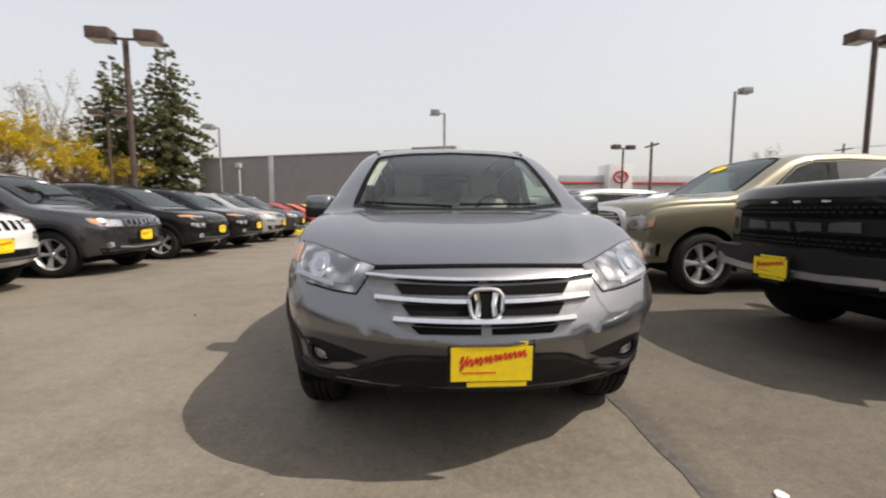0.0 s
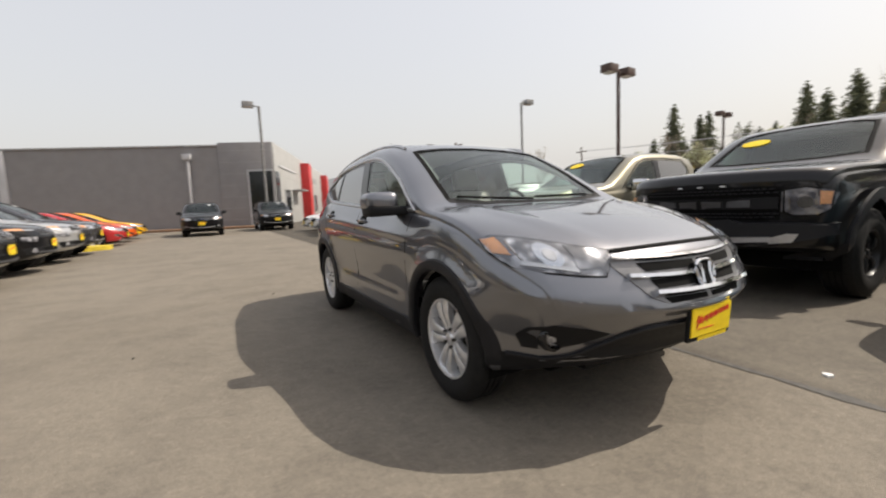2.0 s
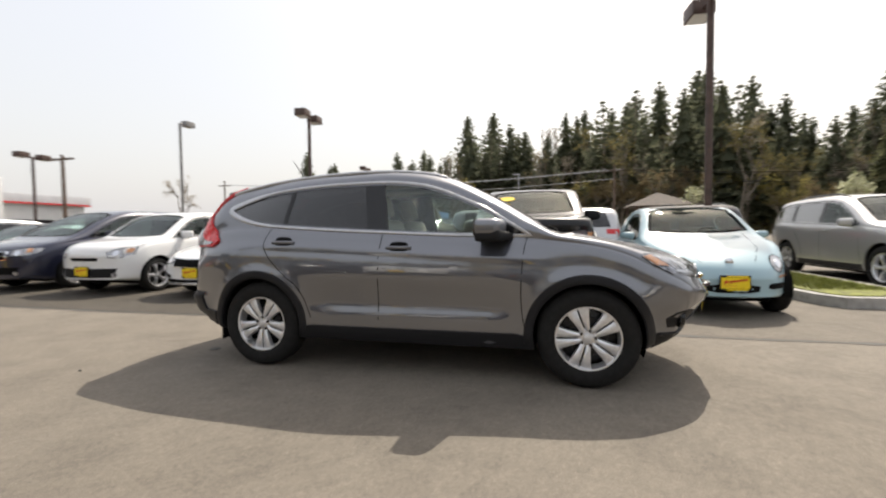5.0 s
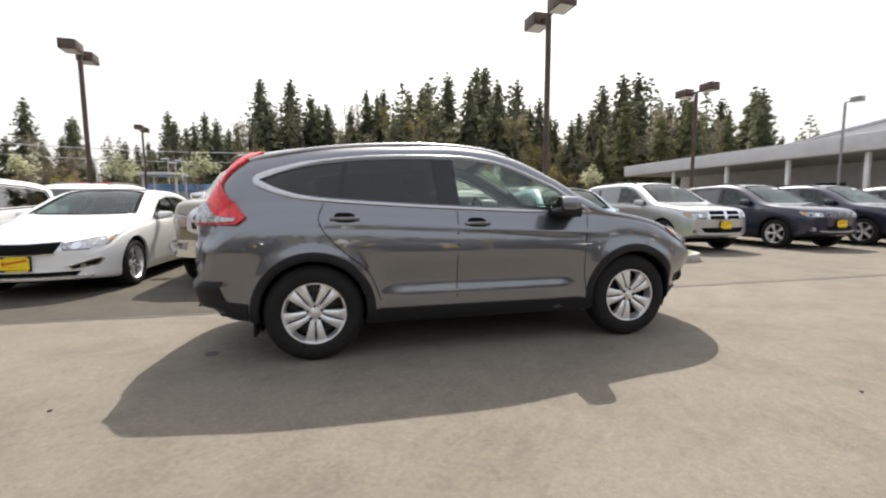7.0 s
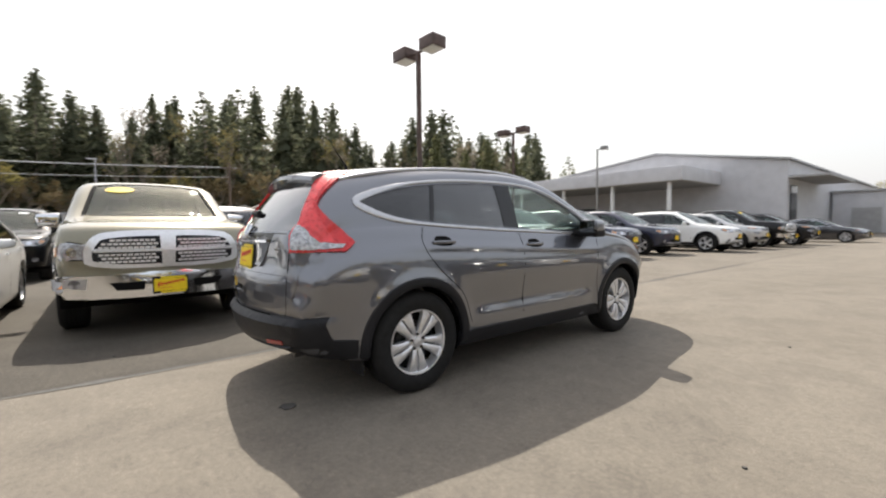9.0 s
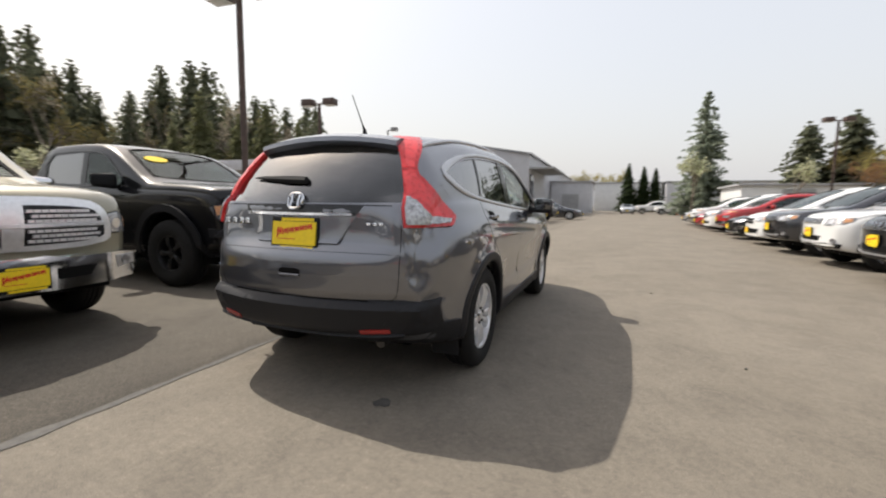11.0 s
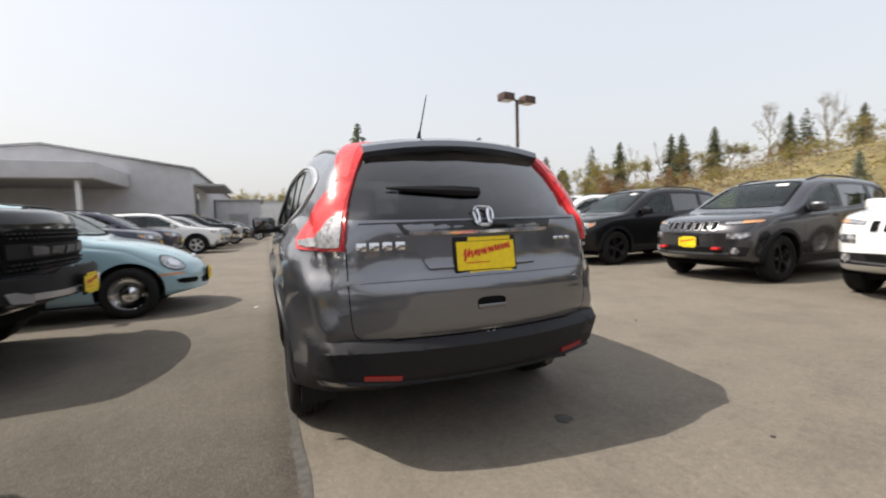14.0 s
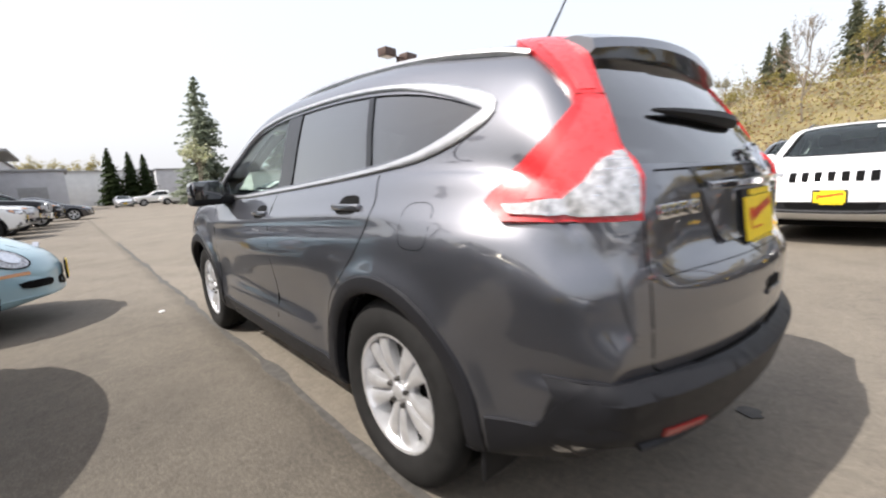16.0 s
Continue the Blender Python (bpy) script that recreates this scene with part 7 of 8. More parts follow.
for _x in (26, 31, 36):
    part("window", box(_x, _x + 2.6, -42.38, -42.30, 0.8, 3.2), M["darkglass"], b)
part("side_door", box(7.28, 7.4, -45.2, -43.2, 0.1, 4.6), M["darkglass"], b)
part("door_canopy", box(4.6, 7.4, -54, -42.6, 5.2, 5.42, bev=0.03), M["soffit"], b)
# low buildings closing the south
for _n, _x0, _x1, _y0, _y1, _h, _m in (("storage_shed", 1.5, 7.2, -70, -60, 4.6, "lightwall"), ("storage_shed", -11.5, 2.5, -110, -98, 6.3, "whitewall"), ("storage_shed", -40, -12, -112, -95, 6.3, "lightwall"), ("white_shed", -21.0, -12.5, -48, -40, 3.1, "whitewall")):
    b = thing(_n, "low pale metal shed with flat roof", "building")
    part("wall", box(_x0, _x1, _y0, _y1, 0, _h, bev=0.03), M[_m], b)
    part("roof", box(_x0 - 0.3, _x1 + 0.3, _y0 - 0.3, _y1 + 0.3, _h, _h + 0.18, bev=0.02), M["roofing"], b)
    part("door", box((_x0 + _x1) / 2 - 1.2, (_x0 + _x1) / 2 + 1.2, _y1, _y1 + 0.06, 0.05, 2.8), M["soffit"], b)
# small shingled pavilion, far east
b = thing("pavilion", "brown shingled hip-roofed pavilion", "building")
hp = bmesh.new()
bmesh.ops.create_cone(hp, cap_ends=True, segments=4, radius1=4.1, radius2=0.3, depth=1.3, matrix=Matrix.Translation((42, -9.4, 3.95)) @ Matrix.Rotation(radians(45), 4, "Z"))
part("roof", done("roof", hp, smooth=False), M["brown"], b)
for _s in (-1, 1):
    for _t in (-1, 1):
        part("post", box(42 + _s * 2.3 - 0.1, 42 + _s * 2.3 + 0.1, -9.4 + _t * 2.3 - 0.1, -9.4 + _t * 2.3 + 0.1, 0, 3.32), M["wood"], b)
b = thing("boundary_wall", "long low pale building beyond the lot", "building")
part("wall", box(70, 76, -5, 50, 0, 3.2, bev=0.03), M["whitewall"], b)
part("roof", box(69.5, 76.5, -5.5, 50.5, 3.2, 3.5, bev=0.03), M["roofing"], b)

# filling station across the road
M["signblue"] = plain("blue_sheet", (0.16, 0.28, 0.50), 0.45, 0, 0.12, 2)
b = thing("filling_station", "low blue and white filling station with flat canopy", "building")
part("wall", box(63, 68, 18.5, 29.5, -0.3, 3.3, bev=0.03), M["lightwall"], b)
part("fascia", box(62.6, 68.4, 18.0, 30.0, 3.3, 4.3, bev=0.05), M["signblue"], b, "blue fascia")
part("canopy", box(58, 62.5, 23.6, 29.0, 5.25, 5.6, bev=0.04), M["lightwall"], b, "white flat canopy")
for x in (58.6, 61.9):
    for y in (24.4, 28.2):
        part("canopy_post", box(x - 0.12, x + 0.12, y - 0.12, y + 0.12, -0.3, 5.25), M["lightwall"], b)
M["shedred"] = plain("red_sheet", (0.34, 0.05, 0.035), 0.55, 0, 0.18, 2)
b = thing("red_shed", "low shed with red roof across the road", "building")
part("wall", box(61, 66, 33.6, 37.6, -0.3, 3.6, bev=0.03), M["lightwall"], b)
part("roof", box(60.6, 66.4, 33.2, 38.0, 3.6, 4.4, bev=0.08), M["shedred"], b)
for x, y, h in ((70, 39.6, 8.2), (70, 38.8, 8.0), (70, 29.2, 8.4), (70, 28.2, 7.8), (70, 27.3, 8.2), (76, 6.3, 11.4)):
    b = thing("street_lamp", "slender pale street lamp across the road", "lamp post", "street lamps across the road")
    part("pole", tube([Vector((x, y, -0.4)), Vector((x, y, h))], 0.07, 6), M["lightwall"], b)
    part("lamp_head", box(x - 0.15, x + 0.15, y - 0.2, y + 1.0, h, h + 0.16, bev=0.04), M["lightwall"], b)
# utility pole and wires
for _x, _y in ((60, -8), (58, 55), (66, -60), (22, 39)):
    b = thing("utility_pole", "wooden utility pole with crossarm", "utility pole", "utility poles")
    part("pole", tube([(_x, _y, 0), (_x, _y, 10.2 if _x > 30 else 7.6)], [0.17, 0.12], 8), M["wood"], b)
    part("crossarm", box(_x - 0.07, _x + 0.07, _y - 1.2, _y + 1.2, 9.3 if _x > 30 else 7.2, 9.45 if _x > 30 else 7.35), M["wood"], b)
for _dz, _o in ((9.5, -1.1), (9.5, 1.1), (8.2, 0)):
    w = [(60 - 2 * t, -8 + 63 * t + _o, _dz - 1.2 * math.sin(math.pi * t)) for t in np.linspace(0, 1, 15)]
    solid("power_line", tube(w, 0.028, 4), M["lightwall"], "pale overhead power line", "wire", group="power lines")
    w = [(60 + 6 * t, -8 - 52 * t + _o, _dz - 1.0 * math.sin(math.pi * t)) for t in np.linspace(0, 1, 15)]
    solid("power_line", tube(w, 0.022, 4), M["gap"], "thin dark overhead power line", "wire", group="power lines")

# kerbed grass island
M["grass"] = plain("spring_grass", (0.16, 0.17, 0.03), 0.95, 0, 0.4, 9, rel=0.4)
isl = round_poly([(2.9, -2.35), (10.5, -2.35), (10.5, -4.0), (3.6, -4.1), (2.9, -3.6)], 2)
kb = bmesh.new()
prism(kb, isl, "z", 0.0, 0.15)
inn = shrink(isl, 0.15)
island = solid("kerb_island", kb, M["concrete"], "concrete kerbed island", "kerb", "structure")
kg = bmesh.new()
prism(kg, inn, "z", 0.10, 0.165)
solid("island_grass", kg, M["grass"], "patchy yellow-green grass", "grass", "structure")
def blades(name, poly, n, seed, h=0.07):
    rnd = random.Random(seed)
    x0, x1, y0, y1 = min(p[0] for p in poly), max(p[0] for p in poly), min(p[1] for p in poly), max(p[1] for p in poly)
    v, f = [], []
    while len(f) < n:
        x, y = rnd.uniform(x0 + 0.1, x1 - 0.1), rnd.uniform(y0 + 0.1, y1 - 0.1)
        a, k = rnd.uniform(0, 6.28), h * rnd.uniform(0.5, 1.3)
        i = len(v)
        v += [(x, y, 0.16), (x + 0.012 * math.cos(a), y + 0.012 * math.sin(a), 0.16), (x + rnd.uniform(-0.03, 0.03), y + rnd.uniform(-0.03, 0.03), 0.16 + k)]
        f.append((i, i + 1, i + 2))
    me = bpy.data.meshes.new(name)
    me.from_pydata(v, [], f)
    return me
solid("grass_tuft", blades("grass_tuft", [(3.5, -2.6), (10.2, -2.6), (10.2, -3.8), (3.5, -3.8)], 9000, 3), M["grass"], "short yellow-green grass", "grass", "stuff")
kb2 = bmesh.new()
prism(kb2, round_poly([(-10, 17.4), (-5.2, 17.4), (-5.2, 18.8), (-10, 18.8)], 2), "z", 0, 0.15)
solid("painted_kerb_island", kb2, plain("yellow_kerb_paint", (0.55, 0.42, 0.03), 0.7, 0, 0.25, 6), "yellow painted kerb island", "kerb", "structure")

# seam of the paving and spots on it
M["tar"] = plain("tar", (0.075, 0.070, 0.063), 0.8, 0, 0.3, 20, rel=0.2)
rnd = random.Random(2)
sm, rows = bmesh.new(), []
for k in range(120):
    y = -9 + 20 * k / 119
    w = 0.014 + 0.018 * rnd.random() + (0.025 if rnd.random() > 0.85 else 0)
    c = 0.86 + 0.012 * math.sin(y * 2.3) + rnd.uniform(-0.008, 0.008)
    rows.append((sm.verts.new((c - w, y, 0.004)), sm.verts.new((c + w, y, 0.004))))
for a, c in zip(rows, rows[1:]):
    sm.faces.new((a[0], a[1], c[1], c[0]))
solid("paving_seam", sm, M["tar"], "dark tarred seam in the asphalt", "seam", "structure")
def blot(name, x, y, r, mt, label, cat, seed, z=0.004, thick=0.002):
    rr = random.Random(seed)
    bm = bmesh.new()
    prism(bm, [(x + r * (0.7 + 0.5 * rr.random()) * math.cos(t), y + r * (0.7 + 0.5 * rr.random()) * math.sin(t)) for t in np.linspace(0, 2 * math.pi, 15)[:-1]], "z", 0.001, z + thick)
    return solid(name, bm, M[mt], label, cat)
blot("oil_stain", -0.515, 4.33 + 0.0, 0.055, "tar", "dark oil spot on the asphalt", "stain", 1)
blot("litter", 1.135, -0.08, 0.026, "paper", "small white scrap of paper", "litter", 4, 0.008, 0.004)
for i, (x, y) in enumerate(((-1.31, 4.94), (-2.6, 2.9), (1.6, 5.2), (-2.2, 0.3))):
    blot("pebble", x, y, 0.010, "tar", "small dark pebble on the asphalt", "pebble", 10 + i, 0.006, 0.004)
M["orange_plastic"] = plain("orange_plastic", (0.75, 0.16, 0.03), 0.5, 0, 0.1, 8)
for _x, _y in ((-9.8, -60.0), (-10.9, -60.4)):
    b = thing("traffic_barrel", "orange plastic traffic barrel with white bands", "barrel", "traffic barrels", Matrix.Translation((_x, _y, 0)))
    part("drum", lathe([(0.0001, 0.98), (0.20, 0.98), (0.22, 0.95), (0.25, 0.40), (0.29, 0.08), (0.34, 0.07), (0.34, 0.0)], 20), M["orange_plastic"], b, "", Matrix.Rotation(-math.pi / 2, 4, "Y"))
    for _z in (0.42, 0.70):
        part("band", lathe([(0.262, 0.0), (0.252, 0.12), (0.24, 0.12), (0.24, 0.0)], 20), M["paper"], b, "", Matrix.Translation((0, 0, _z)) @ Matrix.Rotation(-math.pi / 2, 4, "Y"))
# ---- hills and trees ----
M["hill"] = plain("brushy_soil", (0.20, 0.165, 0.075), 0.95, 0, 0.25, 0.35)
M["fir"] = None


def leafmat(name, cols, rough=0.7, through=0.58):
    m, n, l, p = mat(name)
    g_, rp = n.new("ShaderNodeNewGeometry"), n.new("ShaderNodeValToRGB")
    l.new(g_.outputs["Random Per Island"], rp.inputs[0])
    el = rp.color_ramp.elements
    while len(el) < len(cols):
        el.new(0.5)
    for i, c in enumerate(cols):
        el[i].position, el[i].color = i / (len(cols) - 1), (*c, 1)
    l.new(rp.outputs[0], p.inputs["Base Color"])
    p.inputs["Roughness"].default_value = rough
    p.inputs["Specular IOR Level"].default_value = 0.15
    tr, mx = n.new("ShaderNodeBsdfTranslucent"), n.new("ShaderNodeMixShader")
    mx.inputs[0].default_value = through
    l.new(rp.outputs[0], tr.inputs[0])
    l.new(p.outputs[0], mx.inputs[1]), l.new(tr.outputs[0], mx.inputs[2])
    l.new(mx.outputs[0], n["Material Output"].inputs[0])
    return m


# needle colours lightened, putting the distant haze into the base colour
M["fir"] = leafmat("fir_needles", [(0.105, 0.118, 0.078), (0.165, 0.178, 0.115), (0.225, 0.230, 0.148)])
M["spring"] = leafmat("spring_leaves", [(0.33, 0.285, 0.105), (0.36, 0.315, 0.115), (0.39, 0.34, 0.13)])
M["olive"] = leafmat("olive_leaves", [(0.19, 0.165, 0.07), (0.235, 0.20, 0.085), (0.28, 0.24, 0.10)])
M["brown"] = leafmat("brown_buds", [(0.17, 0.13, 0.075), (0.25, 0.195, 0.105), (0.33, 0.265, 0.145)])
M["rust"] = leafmat("rust_twigs", [(0.22, 0.12, 0.07), (0.30, 0.17, 0.09), (0.36, 0.25, 0.11)])
M["bluefir"] = leafmat("blue_needles", [(0.21, 0.245, 0.185), (0.33, 0.365, 0.28), (0.27, 0.30, 0.23)])
M["willow"] = leafmat("willow_leaves", [(0.45, 0.33, 0.02), (0.62, 0.47, 0.03), (0.55, 0.44, 0.06)])
M["twig"] = leafmat("bare_twigs", [(0.30, 0.26, 0.20), (0.37, 0.32, 0.25), (0.44, 0.39, 0.31)])
M["blossom"] = leafmat("pale_blossom", [(0.45, 0.45, 0.30), (0.60, 0.60, 0.45), (0.35, 0.38, 0.18)])
M["pine"] = leafmat("pine_needles", [(0.115, 0.125, 0.065), (0.175, 0.185, 0.095), (0.23, 0.23, 0.12)])
M["hedge"] = leafmat("cypress", [(0.030, 0.046, 0.018), (0.042, 0.062, 0.024), (0.055, 0.075, 0.028)])
M["bark"] = plain("bark", (0.21, 0.175, 0.135), 0.9, 0, 0.3, 5, rel=0.3)


def spray(v, f, p, size, rnd, droop=0.0, flat=0.5):
    """One small ragged leaf spray: two crossed slivers."""
    for _ in range(2):
        a = rnd.uniform(0, 6.283)
        d = Vector((math.cos(a), math.sin(a), rnd.uniform(-flat, flat) - droop)).normalized() * size * rnd.uniform(0.6, 1.2)
        s = d.cross(Vector((rnd.uniform(-1, 1), rnd.uniform(-1, 1), 1.0))).normalized() * size * 0.34
        i = len(v)
        v += [tuple(p - d * 0.4), tuple(p + s), tuple(p + d * 0.8), tuple(p - s)]
        f.append((i, i + 1, i + 2, i + 3))


def mesh_of(name, v, f):
    me = bpy.data.meshes.new(name)
    me.from_pydata([tuple(p) for p in v], [], f)
    return me


def conifer_meshes(h, r, seed, n=34, thin=1.0, low=0.12, dense=2, size=0.052, power=1.0, fill=0.0):
    rnd = random.Random(seed)
    v, f = [], []
    bm = bmesh.new()
    add_tube(bm, [(0, 0, 0), (0.05 * r, 0, 0.4 * h), (0, 0, h * 0.98)], [0.016 * h, 0.011 * h, 0.002 * h], 7)
    for k in range(n):
        z = h * (low + (1 - low) * ((k + rnd.random()) / n) ** 0.78)
        reach = r * (1 - (z / h - low) / (1 - low)) ** power * rnd.uniform(0.72, 1.1) + 0.08
        for j in range(rnd.randint(5, 7)):
            if rnd.random() > thin:
                continue
            a = rnd.uniform(0, 6.283)
            out = reach * rnd.uniform(0.7, 1.12)
            tip = Vector((out * math.cos(a), out * math.sin(a), z - out * rnd.uniform(0.15, 0.50)))
            steps = max(1, int(out / (0.040 * h)))
            for t in range(1, steps + 1):
                q = Vector((0, 0, z)).lerp(tip, t / steps)
                for _ in range(dense):
                    spray(v, f, q + Vector((rnd.gauss(0, 1), rnd.gauss(0, 1), rnd.gauss(0, 0.6))) * 0.014 * h * (0.35 + 0.8 * (1 - z / h)), size * h * (1.1 - 0.28 * t / steps) * (0.60 + 0.50 * (1 - z / h)), rnd, 0.3)
    if fill:
        # shaded inner boughs
        for k in range(11):
            z = h * (low + (0.97 - low) * k / 11)
            q = fill * r * (1 - (z / h - low) / (1 - low)) ** power
            for j in range(7):
                a, c = 6.283 * (j + rnd.random()) / 7, rnd.uniform(0.5, 1.0)
                p0, p1 = Vector((0, 0, z + 0.09 * h)), Vector((q * c * math.cos(a), q * c * math.sin(a), z - 0.02 * h))
                w = Vector((-math.sin(a), math.cos(a), 0.2)) * q * 0.55
                i = len(v)
                v += [tuple(p0), tuple(p1 + w), tuple(p1 * 1.12 - Vector((0, 0, 0.13 * z))), tuple(p1 - w)]
                f.append((i, i + 1, i + 2, i + 3))
    return done("trunk", bm), mesh_of("crown", v, f)


def broad_meshes(h, r, seed, leafy=1.0, size=0.3, upright=0.5, droop=0.0):
    """A branching tree: trunk, limbs and many small leaf clumps."""
    rnd = random.Random(seed)
    v, f, bm = [], [], bmesh.new()
    tips = []

    def grow(p, d, ln, rad, depth):
        q = p + d * ln
        mid = p.lerp(q, 0.5) + Vector((rnd.gauss(0, 0.05), rnd.gauss(0, 0.05), 0)) * ln
        if depth or leafy < 1:
            add_tube(bm, [tuple(p), tuple(mid), tuple(q)] if depth > 1 else [tuple(p), tuple(q)], [rad, rad * 0.85, rad * 0.62] if depth > 1 else [rad, rad * 0.62], 5 if depth > 2 else 3, False)
        if depth == 0:
            tips.append((p, q))
            return
        for _ in range(rnd.randint(3, 4)):
            e = (d + Vector((rnd.gauss(0, 0.55), rnd.gauss(0, 0.55), rnd.gauss(0.12 * upright, 0.3)))).normalized()
            grow(p.lerp(q, rnd.uniform(0.55, 1.0)), e, ln * rnd.uniform(0.55, 0.8), rad * 0.55, depth - 1)

    grow(Vector((0, 0, 0)), Vector((0, 0, 1)), h * 0.36, 0.018 * h, 4)
    zmax = max(q.z for _, q in tips)
    k = h / zmax
    rm = max(math.hypot(q.x, q.y) for _, q in tips)
    kr = r / rm
    bmesh.ops.scale(bm, vec=(kr, kr, k), verts=bm.verts)
    for p, q in tips:
        for _ in range(max(1, int(3 * leafy)) if rnd.random() < leafy + 0.2 else 0):
            c = p.lerp(q, rnd.random())
            spray(v, f, Vector((c.x * kr, c.y * kr, c.z * k)) + Vector((rnd.gauss(0, 1), rnd.gauss(0, 1), rnd.gauss(0, 1))) * size * 0.8, size * rnd.uniform(0.6, 1.3), rnd, droop, 0.9)
    return done("trunk", bm), mesh_of("crown", v, f)


def tree(name, meshes, label, leaf, x, y, z, scale=1.0, turn=0.0, group=""):
    root = thing(name, label, "tree", group, Matrix.Translation((x, y, z)) @ Matrix.Rotation(turn, 4, "Z"))
    part("trunk", meshes[0], M["bark"], root, "", Matrix.Diagonal((scale, scale, scale, 1)))
    part("crown", meshes[1], M[leaf], root, "", Matrix.Diagonal((scale, scale, scale, 1)))
    return root


FIRS = [conifer_meshes(20, 5.8, 11, 42, 1.0, 0.08, 2, 0.054, 0.72, 0.6), conifer_meshes(20, 5.0, 12, 42, 0.95, 0.10, 2, 0.054, 0.76, 0.6), conifer_meshes(20, 5.6, 13, 36, 0.75, 0.2, 2, 0.054, 0.78), conifer_meshes(20, 4.9, 14, 42, 1.0, 0.05, 2, 0.054, 0.7, 0.62)]
PINE = conifer_meshes(20, 6.4, 61, 46, 0.92, 0.16, 6, 0.036, 0.62)
BARE = [broad_meshes(16, 4.2, 21, 0.99, 0.24), broad_meshes(16, 3.6, 22, 0.99, 0.22), broad_meshes(15, 5.2, 23, 2.2, 0.24)]
LEAFY = [broad_meshes(10, 4.6, 31, 2.0, 0.26), broad_meshes(9, 4.2, 32, 2.0, 0.26), broad_meshes(10, 5.4, 33, 2.0, 0.28)]
BLOS = [broad_meshes(5.5, 1.5, 41, 1.0, 0.20, 1.0), broad_meshes(5.5, 1.7, 42, 1.0, 0.20, 1.0)]
CYP = conifer_meshes(20, 5.2, 51, 70, 1.0, 0.0, 3, 0.038, 0.80, 0.98)
SPR = conifer_meshes(20, 5.8, 71, 56, 1.0, 0.01, 2, 0.058, 0.85, 0.45)
RND = conifer_meshes(20, 7.5, 52, 40, 1.0, 0.02, 3, 0.06, 0.55, 0.8)


def hill(name, label, fn, x0, x1, y0, y1, nx, ny):
    bm = bmesh.new()
    g2 = [[bm.verts.new((x0 + (x1 - x0) * i / nx, y0 + (y1 - y0) * j / ny, fn(x0 + (x1 - x0) * i / nx, y0 + (y1 - y0) * j / ny))) for j in range(ny + 1)] for i in range(nx + 1)]
    for i in range(nx):
        for j in range(ny):
            bm.faces.new((g2[i][j], g2[i + 1][j], g2[i + 1][j + 1], g2[i][j + 1]))
    bmesh.ops.recalc_face_normals(bm, faces=bm.faces)
    return solid(name, bm, M["hill"], label, "hillside", "structure")


def sstep(a, b, t):
    t = min(1, max(0, (t - a) / (b - a)))
    return t * t * (3 - 2 * t)


def west_z(x, y):
    top = 2.5 + 7.0 * math.exp(-((y - 6) / 50) ** 2)
    return -0.3 + top * sstep(-24, -60, x) + 0.5 * noise.noise(Vector((x * 0.08, y * 0.08, 0)))


def east_z(x, y):
    top = 4 + 5 * math.exp(-((y + 12) / 60) ** 2)
    return -0.3 + top * sstep(78, 125, x) + 0.6 * noise.noise(Vector((x * 0.05, y * 0.05, 5)))


hill("hillside_west", "brush-covered slope west of the lot", west_z, -130, -23, -150, 110, 30, 60)
hill("hillside_east", "wooded slope east of the lot", east_z, 77, 220, -150, 130, 28, 56)

SKY_E = pchip([(-62, 5), (-52.5, 7), (-50.6, 12.0), (-44, 12.3), (-38, 14.0), (-34.8, 13.6), (-31.5, 10.3), (-28, 10.8), (-25.6, 15.0), (-18.5, 16.8), (-12, 16.6), (-5.5, 16.1), (0, 14.8), (4, 14.8), (8.5, 14.2), (14.5, 10.4), (18, 11.2), (20.7, 10.4), (26, 7), (30, 10.2), (34, 7), (45, 5)])
SKY_W = pchip([(100, 5), (130, 9.2), (150, 11.5), (175, 13.2), (184, 13.6), (187, 11.4), (192, 11.8), (196, 9.6), (204, 9.6), (215, 9.2), (228, 7.8), (245, 6.8), (258, 5)])
rt = random.Random(77)


def stand(az, dist, fn, share, base_h):
    """Place and size of a tree whose top stands at a share of the skyline's height."""
    x, y = -1 + dist * math.cos(radians(az)), 3 + dist * math.sin(radians(az))
    z = max(-0.3, fn(x, y)) - 0.3
    sky = SKY_E(az) if fn is east_z else SKY_W(az)
    return x, y, z, max(0.15, (dist * math.tan(radians(sky)) * share + 1.1 - z) / base_h)


for i in range(120):
    az = -60 + 96 * (i + rt.random()) / 120
    x, y, z, s = stand(az, rt.uniform(92, 138), east_z, rt.choice((0.62, 0.74, 0.84, 0.92, 1.0, 1.08)) * rt.uniform(0.95, 1.06), 20)
    tree("fir_tree", FIRS[rt.choice((0, 0, 1, 1, 2, 3))], "tall dark green fir on the wooded slope", "fir", x, y, z, s, rt.uniform(0, 6.28), "firs on the east slope")
for i in range(34):
    az = -58 + 92 * (i + rt.random()) / 34
    x, y, z, s = stand(az, rt.uniform(86, 104), east_z, rt.uniform(0.55, 0.98), 16)
    tree("bare_tree", BARE[rt.randrange(3)], "thin bare tree with first leaves", rt.choice(("twig", "olive")), x, y, z, s, rt.uniform(0, 6.28), "bare trees on the east slope")
for i in range(56):
    az = -58 + 92 * (i + rt.random()) / 56
    x, y, z, s = stand(az, rt.uniform(82, 100), east_z, rt.uniform(0.28, 0.56), 10)
    tree("leafing_tree", LEAFY[rt.randrange(3)], "low tree with olive spring leaves", rt.choice(("olive", "brown", "brown", "spring")), x, y, z, s, rt.uniform(0, 6.28), "leafing trees on the east slope")
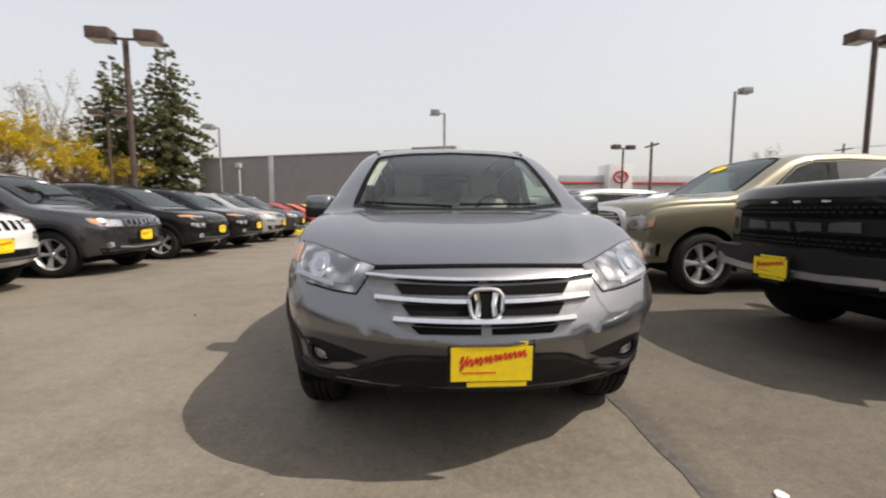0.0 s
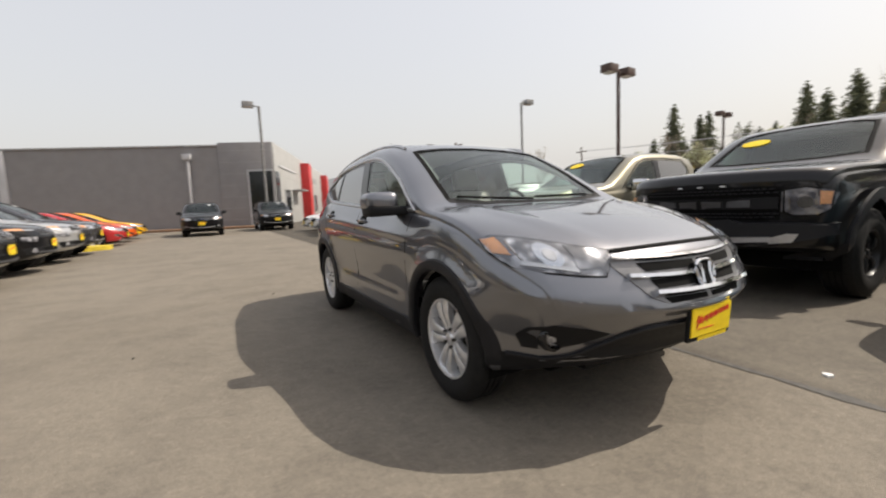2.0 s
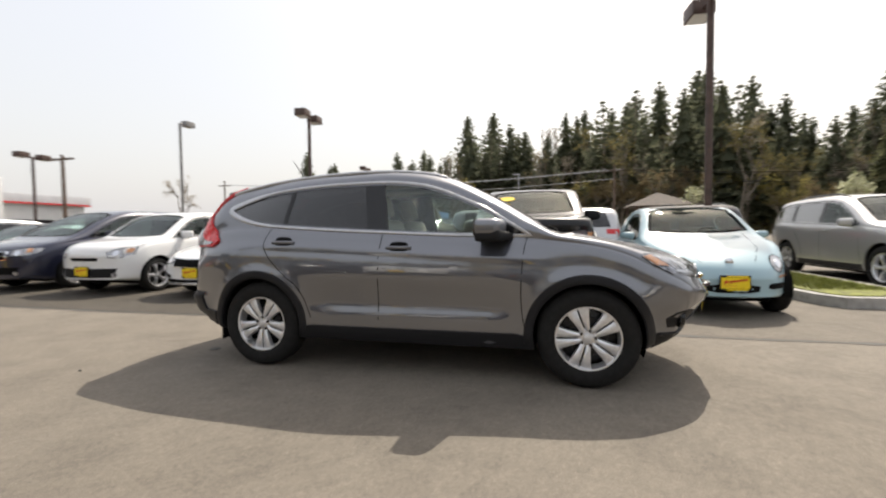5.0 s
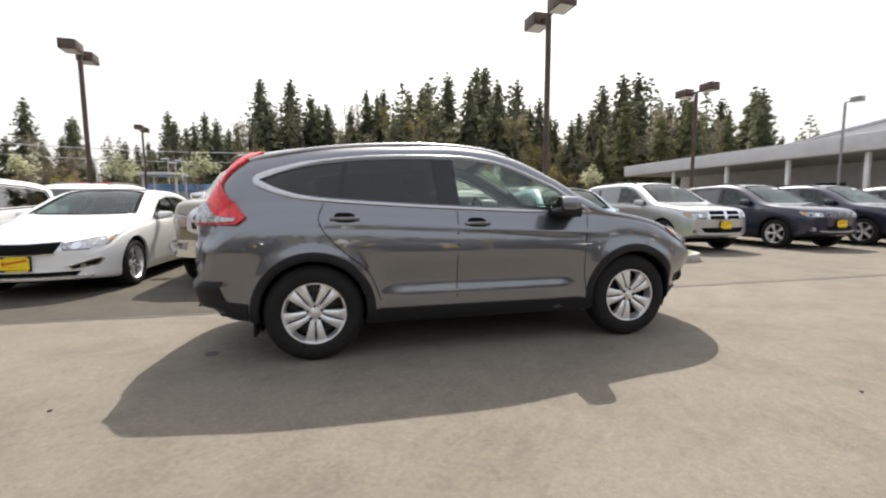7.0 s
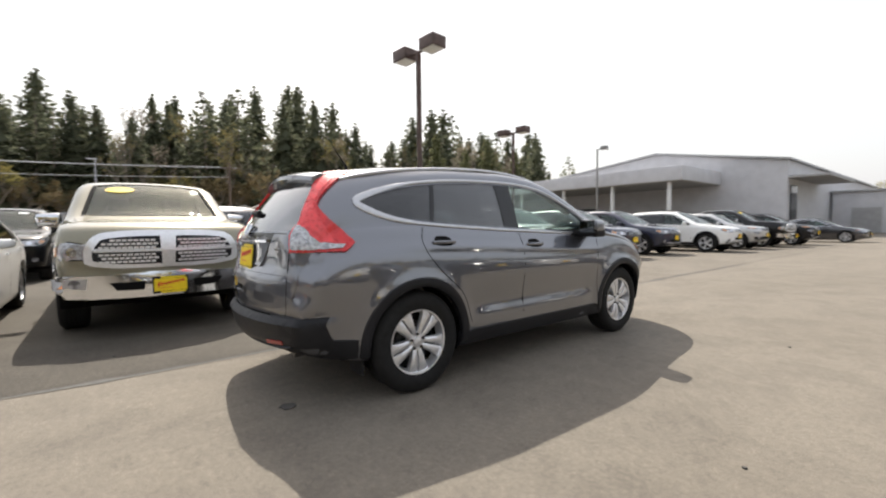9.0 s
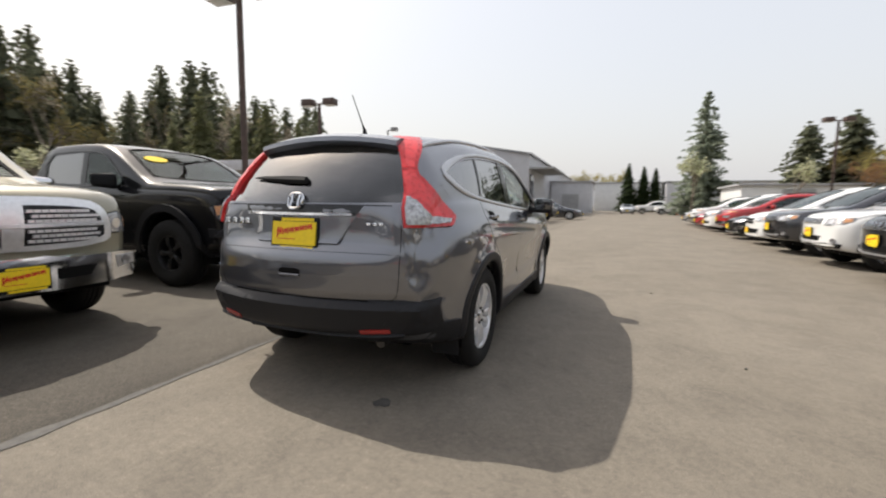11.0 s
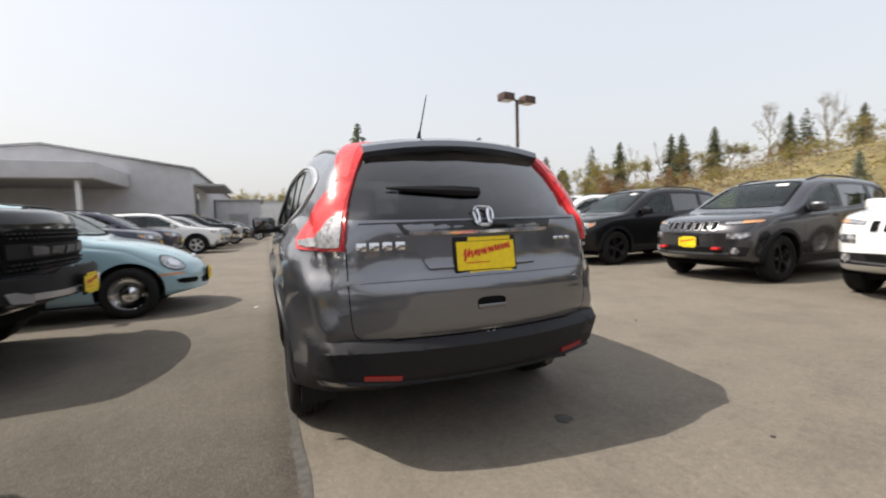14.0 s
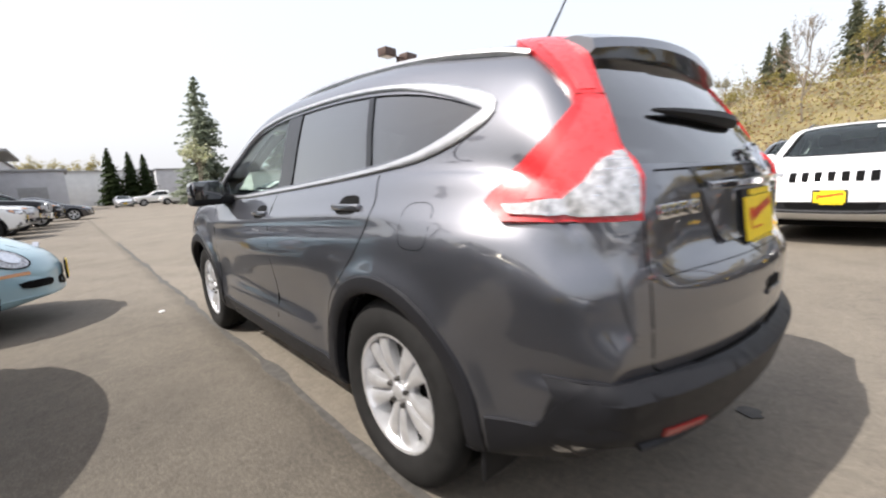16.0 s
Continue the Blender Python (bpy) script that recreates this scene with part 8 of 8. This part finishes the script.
# west slope
for i in range(50):
    az = 126 + 122 * (i + rt.random()) / 50
    x, y, z, s = stand(az, rt.uniform(58, 70), west_z, rt.uniform(0.78, 1.0), 10)
    tree("leafing_tree", LEAFY[rt.randrange(3)], "bushy tree with yellow-green spring leaves", rt.choice(("spring", "spring", "olive")), x, y, z, s, rt.uniform(0, 6.28), "leafing trees on the west slope")
for i in range(42):
    az = 128 + 118 * (i + rt.random()) / 42
    x, y, z, s = stand(az, rt.uniform(40, 54), west_z, rt.uniform(0.5, 0.8), 10)
    tree("leafing_tree", LEAFY[rt.randrange(3)], "bushy tree with yellow-green spring leaves", rt.choice(("spring", "spring", "spring", "rust")), x, y, z, s, rt.uniform(0, 6.28), "leafing trees on the west slope")
for i in range(22):
    az = 160 + 85 * (i + rt.random()) / 22
    x, y, z, s = stand(az, rt.uniform(72, 80), west_z, rt.uniform(1.02, 1.16), 20)
    tree("fir_tree", FIRS[rt.randrange(4)], "dark green fir on the ridge", "fir", x, y, z, s, rt.uniform(0, 6.28), "firs on the west ridge")
for az, dist, e in ((-152 + 360, 58, 12.4), (-157 + 360, 52, 12.6), (-141 + 360, 66, 9.6), (-138 + 360, 66, 9.2), (-173 + 360, 40, 15.5), (131, 66, 15), (128.5, 68, 14), (133, 64, 13.2)):
    x, y = -1 + dist * math.cos(radians(az)), 3 + dist * math.sin(radians(az))
    tree("bare_tree", BARE[rt.randrange(2)], "tall pale bare tree", "twig", x, y, west_z(x, y) - 0.4, (dist * math.tan(radians(e)) + 1.1 - west_z(x, y)) / 16, rt.uniform(0, 6.28), "bare trees on the west slope")
x, y, z, s = stand(199.5, 36, west_z, 0.62, 20)
tree("blue_spruce", FIRS[0], "blue-green spruce on the slope", "bluefir", x, y, z, s, 1.0)
for x, y, s in ((48, -52, 0.75), (53, -50, 0.9), (58, -49, 0.8), (62, -45, 0.95), (66, -43, 0.7), (70, -52, 0.95), (44, -62, 0.7)):
    tree("fir_tree", FIRS[rt.randrange(4)], "tall airy green fir beyond the hall", "pine", x, y, -0.2, s, rt.uniform(0, 6.28), "firs beyond the hall")
for x, y, s in ((47, -56, 0.85), (51, -54, 0.7), (56, -52, 0.9), (60, -50, 0.75), (65, -48, 0.95), (69, -50, 0.8), (74, -48, 0.9)):
    tree("leafing_tree", LEAFY[rt.randrange(3)], "low tree with olive spring leaves beyond the hall", rt.choice(("olive", "brown", "spring")), x, y, -0.2, s, rt.uniform(0, 6.28), "leafing trees beyond the hall")
for x, y, s, k in ((-30.2, 42.5, 0.80, 2), (-25.0, 42.3, 0.86, 2)):
    tree("pine_tree", PINE, "tall open-branched pine behind the lot", "pine", x, y, -0.2, s, rt.uniform(0, 6.28), "pines behind the lot")
for x, y, s in ((-31, 31, 0.95), (-28, 34, 0.72), (-36, 34, 1.1), (-35, 29, 1.0), (-40, 32, 1.25), (-26, 37, 0.62), (-33, 38, 1.1), (-38, 27, 1.2)):
    tree("willow_tree", LEAFY[rt.randrange(3)], "willow with bright yellow spring leaves", "willow", x, y, -0.3, s, rt.uniform(0, 6.28), "willows by the lot")
for x, y, s in ((-2.5, -119, 1.12), (2.5, -121, 1.05), (7.0, -118, 1.1)):
    tree("leafing_tree", LEAFY[rt.randrange(3)], "far tree with yellow spring leaves behind the sheds", "spring", x, y, -0.2, s, rt.uniform(0, 6.28), "trees behind the sheds")
tree("spruce", SPR, "tall pale green spruce at the lot's end", "bluefir", -12.0, -56, 0, 0.775, 0.4)
tree("blossom_tree", BLOS[1], "tree with pale blossom beside the spruce", "blossom", -10.4, -52, 0, 1.45, 0.4)
for x, y, s in ((-4.2, -84, 0.47), (-6.9, -84, 0.44), (-8.9, -84, 0.42)):
    tree("cypress", CYP, "clipped dark green cypress", "hedge", x, y, 0, s, x, "cypresses")
for x, y, s in ((-25, -64, 0.62), (-29, -62, 0.66), (-34, -60, 0.75), (-38, -66, 0.6), (-44, -62, 0.55), (-50, -58, 0.5)):
    tree("round_conifer", RND, "broad dark green conifer", "fir", x, y, 0, s, x, "conifers to the south")
for x, y in ((-15.5, -37), (31.7, 13.7), (34, 19.8), (33, 25), (38, -12), (36, -22), (52, -2)):
    tree("blossom_tree", BLOS[rt.randrange(2)], "slender young tree with pale blossom", "blossom", x, y, 0, 1.0, x, "young blossom trees")
tree("street_tree", BARE[2], "thin tree with first leaves by the showroom", "twig", 38, 44, 0, 0.55, 1.0)
for x, y, s in ((-18, 95, 0.5), (-4, 98, 0.45)):
    tree("fir_tree", FIRS[0], "fir top behind the grey building", "fir", x, y, 0, s, x, "firs behind the building")

# low brush on both slopes
def brush(name, label, fn, x0, x1, y0, y1, n, seed, mt, size=0.5, tufts=9):
    r = random.Random(seed)
    v, f = [], []
    for _ in range(n):
        x, y = r.uniform(x0, x1), r.uniform(y0, y1)
        s = r.uniform(0.5, 1.6)
        for _ in range(tufts):
            spray(v, f, Vector((x + r.gauss(0, s * 0.6), y + r.gauss(0, s * 0.6), fn(x, y) + abs(r.gauss(0, s * 0.8)))), size * s, r, 0, 1.2)
    solid(name, mesh_of(name, v, f), M[mt], label, "brush", "stuff")


brush("brush", "brown twiggy undergrowth on the slope", west_z, -62, -26, -75, 55, 2000, 5, "twig", 0.16, 10)
brush("bushes", "yellow-green undergrowth on the slope", west_z, -66, -28, -75, 55, 2600, 6, "spring", 0.16, 13)
brush("red_brush", "reddish twiggy undergrowth on the slope", west_z, -52, -26, -30, 30, 1200, 9, "rust", 0.15, 10)
brush("brush", "brown undergrowth below the firs", east_z, 79, 110, -95, 100, 1000, 7, "twig")
brush("bushes", "olive undergrowth below the firs", east_z, 86, 125, -95, 100, 1000, 8, "olive")
